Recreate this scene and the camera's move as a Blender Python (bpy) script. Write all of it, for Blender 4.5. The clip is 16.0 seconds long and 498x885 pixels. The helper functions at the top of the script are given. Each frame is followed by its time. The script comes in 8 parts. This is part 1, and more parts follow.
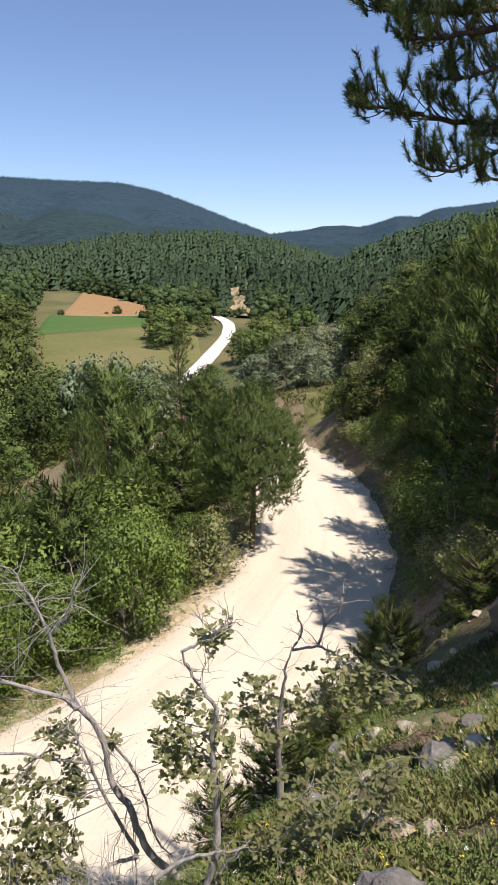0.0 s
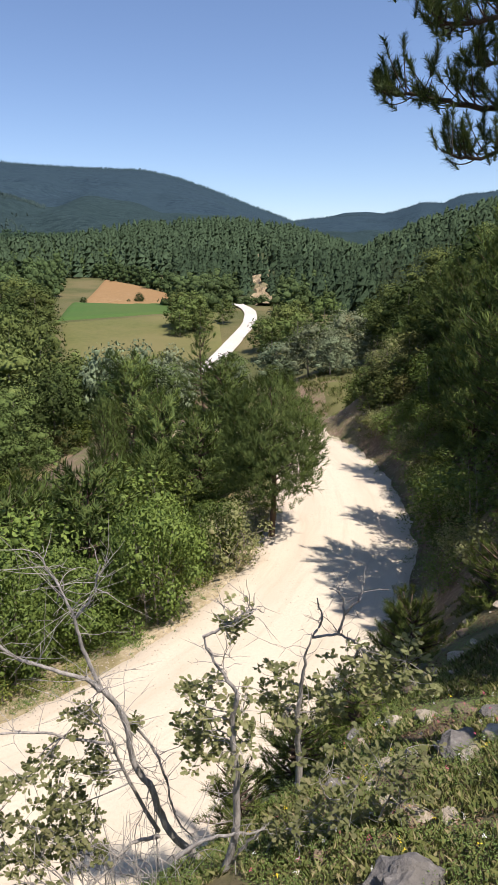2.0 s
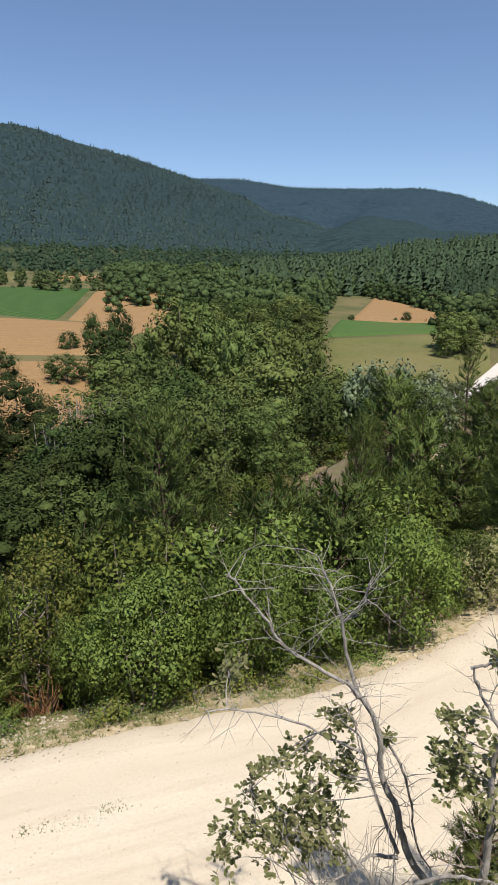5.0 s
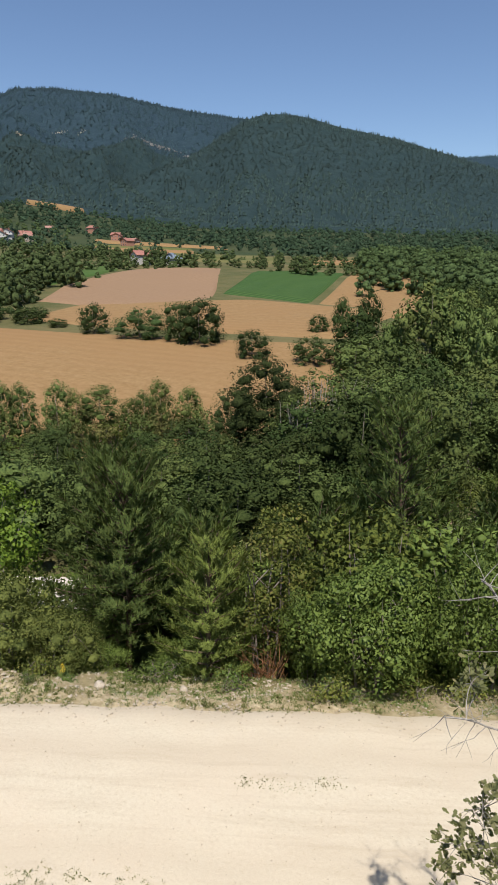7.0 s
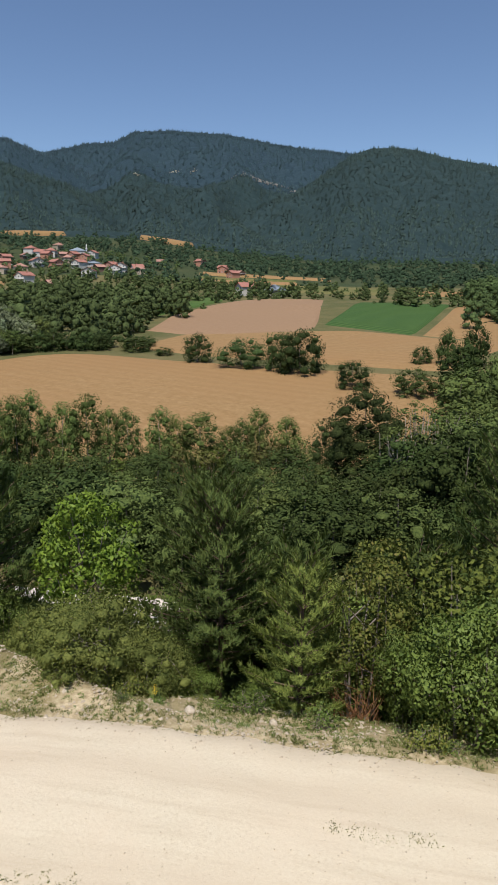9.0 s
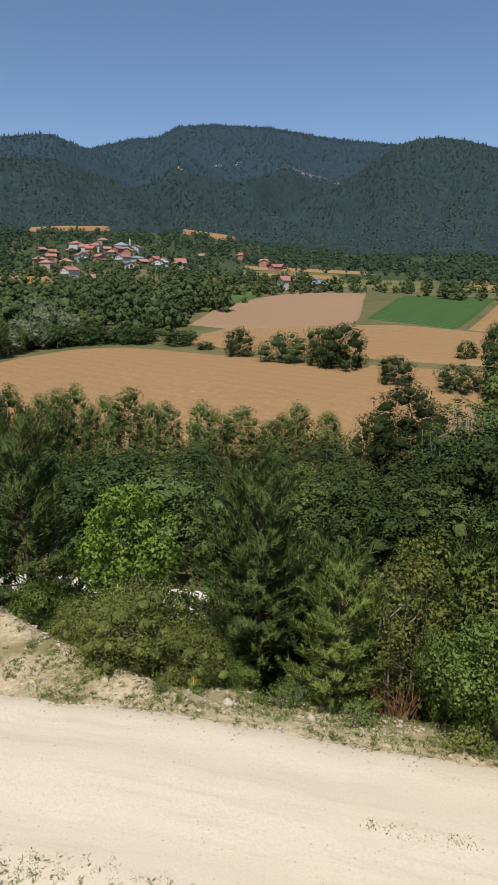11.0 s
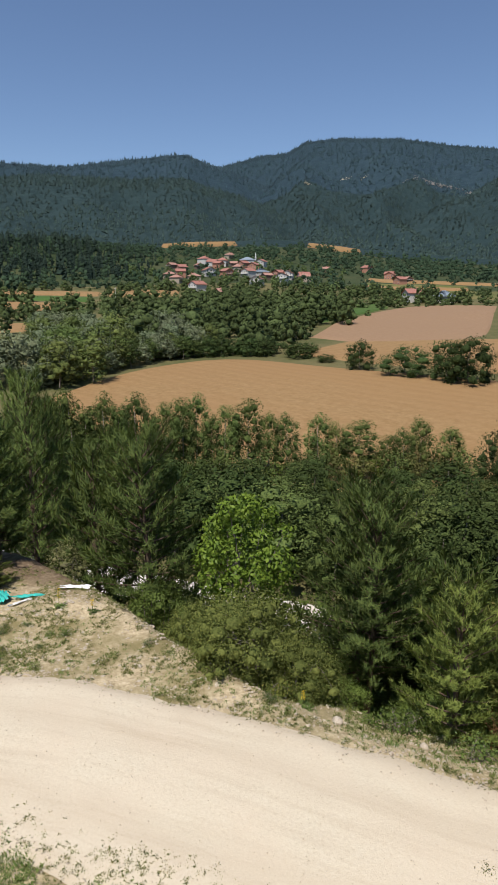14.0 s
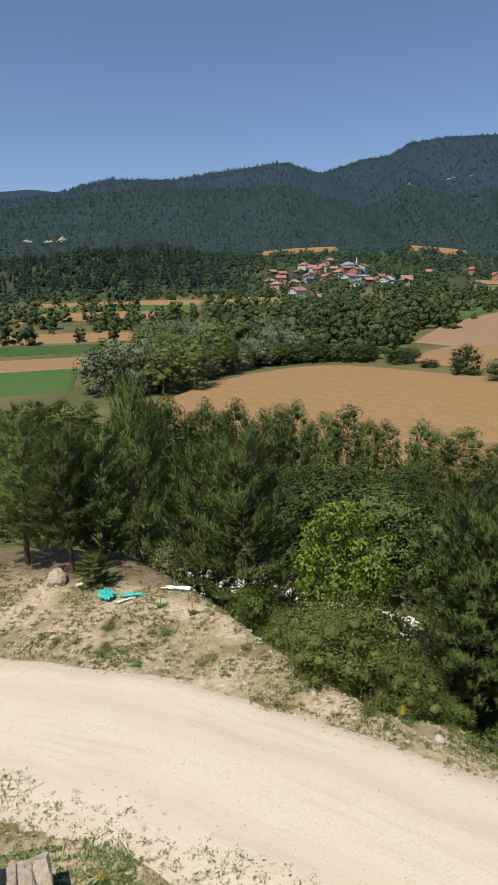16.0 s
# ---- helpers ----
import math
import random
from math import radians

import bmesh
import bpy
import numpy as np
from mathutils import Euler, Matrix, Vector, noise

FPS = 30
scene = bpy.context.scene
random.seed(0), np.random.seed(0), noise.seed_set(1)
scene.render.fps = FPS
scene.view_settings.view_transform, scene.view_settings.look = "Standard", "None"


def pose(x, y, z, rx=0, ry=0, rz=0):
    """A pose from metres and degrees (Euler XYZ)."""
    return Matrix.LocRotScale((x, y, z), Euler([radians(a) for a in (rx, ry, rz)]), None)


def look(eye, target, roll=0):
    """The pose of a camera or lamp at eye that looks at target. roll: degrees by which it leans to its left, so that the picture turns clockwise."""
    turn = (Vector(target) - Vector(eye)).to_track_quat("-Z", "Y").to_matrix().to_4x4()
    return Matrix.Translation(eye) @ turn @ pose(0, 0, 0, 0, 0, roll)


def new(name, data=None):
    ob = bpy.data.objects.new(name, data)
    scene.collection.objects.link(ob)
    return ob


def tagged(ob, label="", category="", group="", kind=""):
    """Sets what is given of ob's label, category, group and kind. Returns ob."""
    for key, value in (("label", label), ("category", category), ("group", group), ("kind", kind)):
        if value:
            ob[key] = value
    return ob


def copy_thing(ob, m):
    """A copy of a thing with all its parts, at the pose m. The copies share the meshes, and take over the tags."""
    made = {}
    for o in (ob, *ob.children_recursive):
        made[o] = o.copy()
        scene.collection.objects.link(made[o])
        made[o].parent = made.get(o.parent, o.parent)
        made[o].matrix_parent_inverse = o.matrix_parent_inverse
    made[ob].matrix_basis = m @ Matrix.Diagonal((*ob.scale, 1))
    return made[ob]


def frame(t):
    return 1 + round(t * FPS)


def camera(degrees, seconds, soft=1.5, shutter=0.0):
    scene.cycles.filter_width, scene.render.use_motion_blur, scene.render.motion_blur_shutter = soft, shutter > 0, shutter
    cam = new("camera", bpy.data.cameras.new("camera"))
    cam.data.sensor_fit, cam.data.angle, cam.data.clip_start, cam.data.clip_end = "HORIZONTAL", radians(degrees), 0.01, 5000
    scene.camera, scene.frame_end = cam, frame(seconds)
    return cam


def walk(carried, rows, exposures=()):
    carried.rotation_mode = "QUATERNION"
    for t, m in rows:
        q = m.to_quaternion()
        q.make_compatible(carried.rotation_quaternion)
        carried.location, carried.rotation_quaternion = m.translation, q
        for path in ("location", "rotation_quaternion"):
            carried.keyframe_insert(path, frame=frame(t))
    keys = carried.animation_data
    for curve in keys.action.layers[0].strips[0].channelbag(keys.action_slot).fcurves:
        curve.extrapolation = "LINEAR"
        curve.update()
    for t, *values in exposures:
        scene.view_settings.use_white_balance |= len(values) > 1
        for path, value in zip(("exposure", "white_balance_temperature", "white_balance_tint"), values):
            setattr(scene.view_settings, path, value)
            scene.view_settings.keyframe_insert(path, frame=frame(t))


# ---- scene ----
# ---- camera and walk ----
PATH = [
    (0.0, -0.000, 0.000, 10.000, 75.494, 0.110, -0.160),
    (0.5, 0.000, -0.016, 10.000, 75.086, -0.257, -3.202),
    (1.0, 0.013, -0.036, 10.017, 74.881, -0.308, -4.808),
    (1.5, -0.009, -0.054, 10.025, 74.728, -0.485, -2.284),
    (2.0, -0.017, -0.030, 10.012, 74.456, 0.118, 1.701),
    (2.5, -0.036, -0.012, 10.007, 74.959, 0.026, 5.291),
    (3.0, -0.059, -0.046, 10.027, 74.711, 0.809, 8.125),
    (3.2, -0.075, -0.045, 10.019, 74.951, 0.768, 9.658),
    (5.3, -0.323, -0.369, 10.070, 75.788, -0.866, 26.808),
    (5.5, -0.359, -0.414, 10.071, 75.499, -1.342, 28.454),
    (6.0, -0.419, -0.459, 10.046, 75.435, -0.615, 31.939),
    (6.5, -0.441, -0.448, 10.076, 74.980, 0.317, 39.053),
    (7.0, -0.484, -0.370, 10.058, 74.655, -0.200, 45.476),
    (7.5, -0.521, -0.328, 10.026, 74.828, 0.873, 49.964),
    (8.0, -0.597, -0.325, 10.007, 75.318, 0.136, 52.389),
    (8.5, -0.615, -0.345, 9.999, 76.271, -0.117, 53.468),
    (9.0, -0.616, -0.359, 10.008, 77.228, -0.196, 54.189),
    (11.5, -0.615, -0.390, 10.033, 76.532, 0.087, 59.000),
    (12.0, -0.627, -0.397, 10.025, 76.664, 0.222, 60.515),
    (12.5, -0.619, -0.393, 10.031, 77.074, 0.415, 62.205),
    (13.0, -0.637, -0.396, 10.028, 77.288, 0.475, 63.951),
    (13.5, -0.617, -0.408, 10.031, 77.323, 0.501, 65.618),
    (14.0, -0.642, -0.407, 10.027, 77.815, 0.207, 68.194),
    (14.5, -0.653, -0.418, 10.017, 77.550, 0.391, 70.242),
    (15.0, -0.646, -0.412, 10.033, 78.281, 0.450, 72.530),
    (15.5, -0.665, -0.424, 10.029, 78.570, 0.628, 73.937),
    (16.0, -0.675, -0.440, 10.033, 78.439, 1.341, 76.723),
]
cam = camera(41.66, 16.0)
walk(cam, [(t, pose(*row)) for t, *row in PATH], exposures=[(0, 0.9, 6500, 18), (3, 0.77, 6500, 17), (6, 0.58, 6500, 12), (9, 0.43, 6500, 12), (16, 0.42, 6500, 13)])
# ---- daylight ----
SUN_EL, SUN_DIR = radians(62), Vector((0.66, -0.68))
world = bpy.data.worlds.new("world")
scene.world = world
world.use_nodes = True
wn = world.node_tree.nodes
sky = wn.new("ShaderNodeTexSky")
sky.sky_type, sky.sun_disc = "NISHITA", False
sky.sun_elevation, sky.sun_rotation = SUN_EL, math.atan2(SUN_DIR.x, SUN_DIR.y)
sky.altitude, sky.air_density, sky.dust_density, sky.ozone_density = 900, 1.0, 0.5, 4.0
world.node_tree.links.new(sky.outputs[0], wn["Background"].inputs[0])
wn["Background"].inputs[1].default_value = 0.085
sun = new("sun", bpy.data.lights.new("sun", "SUN"))
sun.data.energy, sun.data.angle, sun.data.color = 3.6, radians(0.55), (1.0, 0.95, 0.87)
_d = Vector((SUN_DIR.x, SUN_DIR.y, 0)).normalized() * math.cos(SUN_EL) + Vector((0, 0, math.sin(SUN_EL)))
sun.matrix_world = look(_d * 300, (0, 0, 0))
# ---- materials ----
def base_mat(name, rough=0.8, spec=0.3):
    m = bpy.data.materials.new(name)
    m.use_nodes = True
    n, l = m.node_tree.nodes, m.node_tree.links
    b = n["Principled BSDF"]
    b.inputs["Roughness"].default_value = rough
    b.inputs["Specular IOR Level"].default_value = spec
    return m, n, l, b


def noise_node(n, l, scale, detail=6, rough=0.6, coords=None):
    t = n.new("ShaderNodeTexNoise")
    t.inputs["Scale"].default_value, t.inputs["Detail"].default_value, t.inputs["Roughness"].default_value = scale, detail, rough
    if coords:
        l.new(coords, t.inputs["Vector"])
    return t.outputs["Fac"]


def ramp_node(n, l, fac, stops):
    r = n.new("ShaderNodeValToRGB")
    e = r.color_ramp.elements
    while len(e) < len(stops):
        e.new(0.5)
    for k, (p, c) in zip(e, stops):
        k.position, k.color = p, (*c, 1)
    l.new(fac, r.inputs[0])
    return r.outputs[0]


def mix_node(n, l, fac, a, b, kind="MIX"):
    x = n.new("ShaderNodeMix")
    x.data_type, x.blend_type = "RGBA", kind
    for s, v in ((0, fac), (6, a), (7, b)):
        if isinstance(v, (int, float)):
            x.inputs[s].default_value = v
        elif isinstance(v, tuple):
            x.inputs[s].default_value = (*v, 1)
        else:
            l.new(v, x.inputs[s])
    return x.outputs[2]


def bump_node(n, l, b, height, strength, dist):
    u = n.new("ShaderNodeBump")
    u.inputs["Strength"].default_value, u.inputs["Distance"].default_value = strength, dist
    l.new(height, u.inputs["Height"])
    l.new(u.outputs[0], b.inputs["Normal"])


def earth(name, stops, patch, scale=6.0, big=0.35, rough=0.9, bump=0.5, dist=0.05, amount=0.6, under=None):
    """Soil, gravel or turf: grain from stops, larger patches of a second colour."""
    m, n, l, b = base_mat(name, rough, 0.2)
    co = n.new("ShaderNodeNewGeometry").outputs["Position"]
    fine = noise_node(n, l, scale, 8, 0.7, co)
    col = ramp_node(n, l, fine, stops)
    f2 = ramp_node(n, l, noise_node(n, l, big, 5, 0.6, co), [(0.42, (0, 0, 0)), (0.62, (amount,) * 3)])
    col = mix_node(n, l, f2, col, patch)
    if under:
        # bare soil where the mesh says so
        soil = n.new("ShaderNodeAttribute")
        soil.attribute_name = "soil"
        col = mix_node(n, l, soil.outputs["Fac"], col, ramp_node(n, l, fine, under))
    l.new(col, b.inputs["Base Color"])
    bump_node(n, l, b, fine, bump, dist)
    return m


def leafy(name, dark, light, translucent=0.25, rough=0.55, spec=0.25, warm=None, mid=0.75):
    """Leaves: each leaf its own shade, some light passing through."""
    m, n, l, b = base_mat(name, rough, spec)
    g = n.new("ShaderNodeNewGeometry")
    stops = [(0.0, dark), (mid, light)] + ([(1.0, warm)] if warm else [])
    col = ramp_node(n, l, g.outputs["Random Per Island"], stops)
    o = n.new("ShaderNodeObjectInfo")
    tone = n.new("ShaderNodeMapRange")
    tone.inputs[3].default_value, tone.inputs[4].default_value = 0.66, 1.3
    l.new(o.outputs["Random"], tone.inputs[0])
    hv = n.new("ShaderNodeHueSaturation")
    l.new(col, hv.inputs["Color"])
    l.new(tone.outputs[0], hv.inputs["Value"])
    col = hv.outputs[0]
    l.new(col, b.inputs["Base Color"])
    t = n.new("ShaderNodeBsdfTranslucent")
    l.new(mix_node(n, l, 0.35, col, (0.16, 0.22, 0.03)), t.inputs["Color"])
    mx = n.new("ShaderNodeMixShader")
    mx.inputs[0].default_value = translucent
    l.new(b.outputs[0], mx.inputs[1])
    l.new(t.outputs[0], mx.inputs[2])
    l.new(mx.outputs[0], n["Material Output"].inputs[0])
    return m


def clumpy(name, dark, light, grain=5.0, translucent=0.12, stand_tone=0.0):
    """Foliage of a whole crown: leaf-sized mottling over a shade of its own for each tree."""
    m, n, l, b = base_mat(name, 0.8, 0.05)
    co = n.new("ShaderNodeTexCoord").outputs["Object"] if not stand_tone else n.new("ShaderNodeNewGeometry").outputs["Position"]
    fine = noise_node(n, l, grain, 5, 0.75, co)
    col = ramp_node(n, l, fine, [(0.34, dark), (0.66, light)])
    g = n.new("ShaderNodeNewGeometry")
    o = n.new("ShaderNodeObjectInfo")
    for src, lo, hi in ((g.outputs["Random Per Island"], 0.93 if stand_tone else 0.85, 1.07 if stand_tone else 1.16), (o.outputs["Random"], 0.72, 1.3)):
        tone = n.new("ShaderNodeMapRange")
        tone.inputs[3].default_value, tone.inputs[4].default_value = lo, hi
        l.new(src, tone.inputs[0])
        hv = n.new("ShaderNodeHueSaturation")
        l.new(col, hv.inputs["Color"])
        l.new(tone.outputs[0], hv.inputs["Value"])
        col = hv.outputs[0]
    # some trees yellower
    mod = n.new("ShaderNodeMath")
    mod.operation = "FRACT"
    mul = n.new("ShaderNodeMath")
    mul.operation = "MULTIPLY"
    mul.inputs[1].default_value = 7.3
    l.new(o.outputs["Random"], mul.inputs[0])
    l.new(mul.outputs[0], mod.inputs[0])
    hue = n.new("ShaderNodeMapRange")
    hue.inputs[3].default_value, hue.inputs[4].default_value = 0.480, 0.512
    l.new(mod.outputs[0], hue.inputs[0])
    hv = n.new("ShaderNodeHueSaturation")
    l.new(hue.outputs[0], hv.inputs["Hue"])
    l.new(col, hv.inputs["Color"])
    col = hv.outputs[0]
    if stand_tone:
        f2 = noise_node(n, l, 0.09, 4, 0.7, co)
        tone = n.new("ShaderNodeMapRange")
        tone.inputs[1].default_value, tone.inputs[2].default_value = 0.3, 0.7
        tone.inputs[3].default_value, tone.inputs[4].default_value = 1 - stand_tone, 1 + stand_tone
        l.new(f2, tone.inputs[0])
        hv = n.new("ShaderNodeHueSaturation")
        l.new(col, hv.inputs["Color"])
        l.new(tone.outputs[0], hv.inputs["Value"])
        col = hv.outputs[0]
    l.new(col, b.inputs["Base Color"])
    bump_node(n, l, b, fine, 0.9, 0.5 / grain)
    t = n.new("ShaderNodeBsdfTranslucent")
    l.new(col, t.inputs["Color"])
    mx = n.new("ShaderNodeMixShader")
    mx.inputs[0].default_value = translucent
    l.new(b.outputs[0], mx.inputs[1])
    l.new(t.outputs[0], mx.inputs[2])
    l.new(mx.outputs[0], n["Material Output"].inputs[0])
    return m


def bark(name, a, c, scale=9.0):
    m, n, l, b = base_mat(name, 0.9, 0.15)
    co = n.new("ShaderNodeTexCoord").outputs["Object"]
    mp = n.new("ShaderNodeMapping")
    mp.inputs["Scale"].default_value = (1, 1, 0.25)
    l.new(co, mp.inputs[0])
    f = noise_node(n, l, scale, 8, 0.7, mp.outputs[0])
    l.new(ramp_node(n, l, f, [(0.3, a), (0.7, c)]), b.inputs["Base Color"])
    bump_node(n, l, b, f, 0.8, 0.03)
    return m


def plain(name, col, rough=0.7, var=0.2, scale=2.0, metal=0.0):
    m, n, l, b = base_mat(name, rough, 0.3)
    b.inputs["Metallic"].default_value = metal
    co = n.new("ShaderNodeTexCoord").outputs["Object"]
    f = noise_node(n, l, scale, 7, 0.65, co)
    lo, hi = tuple(c * (1 - var) for c in col), tuple(min(1, c * (1 + var)) for c in col)
    l.new(ramp_node(n, l, f, [(0.3, lo), (0.7, hi)]), b.inputs["Base Color"])
    bump_node(n, l, b, f, 0.2, 0.02)
    return m


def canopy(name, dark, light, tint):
    """Closed forest seen from afar, haze in its colours: crowns a dozen metres across, stands of differing green."""
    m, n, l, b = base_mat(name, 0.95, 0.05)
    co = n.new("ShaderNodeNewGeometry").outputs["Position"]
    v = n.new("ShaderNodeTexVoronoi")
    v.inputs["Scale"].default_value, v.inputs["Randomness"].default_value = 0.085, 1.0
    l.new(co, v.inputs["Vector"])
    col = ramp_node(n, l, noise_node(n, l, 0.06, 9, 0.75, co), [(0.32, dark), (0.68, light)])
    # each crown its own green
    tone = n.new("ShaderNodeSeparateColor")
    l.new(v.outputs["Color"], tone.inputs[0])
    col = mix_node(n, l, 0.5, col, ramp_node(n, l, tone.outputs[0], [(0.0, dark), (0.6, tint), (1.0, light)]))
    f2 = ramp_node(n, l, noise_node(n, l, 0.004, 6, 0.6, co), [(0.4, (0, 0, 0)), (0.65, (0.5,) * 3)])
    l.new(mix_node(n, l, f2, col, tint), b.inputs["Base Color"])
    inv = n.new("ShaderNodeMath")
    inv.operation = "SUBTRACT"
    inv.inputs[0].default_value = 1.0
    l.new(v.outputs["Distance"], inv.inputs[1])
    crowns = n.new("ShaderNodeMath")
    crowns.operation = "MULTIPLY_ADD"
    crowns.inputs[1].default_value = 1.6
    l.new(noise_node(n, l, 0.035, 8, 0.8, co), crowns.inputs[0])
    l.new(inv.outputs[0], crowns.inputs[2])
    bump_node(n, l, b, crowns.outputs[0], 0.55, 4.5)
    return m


def field_mat(name, a, c, patch, row=0.0, angle=0.0, big=0.03, deep=0.5):
    """A crop: fine mottling, broad patches, drilled rows where row gives their spacing."""
    m, n, l, b = base_mat(name, 0.95, 0.1)
    co = n.new("ShaderNodeNewGeometry").outputs["Position"]
    col = ramp_node(n, l, noise_node(n, l, 0.8, 9, 0.75, co), [(0.3, a), (0.7, c)])
    f2 = ramp_node(n, l, noise_node(n, l, big, 6, 0.6, co), [(0.38, (0, 0, 0)), (0.62, (0.85,) * 3)])
    col = mix_node(n, l, f2, col, patch)
    if row:
        mp = n.new("ShaderNodeMapping")
        mp.inputs["Rotation"].default_value = (0, 0, radians(angle))
        l.new(co, mp.inputs[0])
        w = n.new("ShaderNodeTexWave")
        w.inputs["Scale"].default_value, w.inputs["Distortion"].default_value = 0.31 / row, 1.2
        w.inputs["Detail"].default_value = 3
        l.new(mp.outputs[0], w.inputs[0])
        f3 = ramp_node(n, l, w.outputs["Fac"], [(0.2, (0, 0, 0)), (0.8, (deep,) * 3)])
        col = mix_node(n, l, f3, col, a)
        bump_node(n, l, b, w.outputs["Fac"], deep, 0.3)
    l.new(col, b.inputs["Base Color"])
    return m


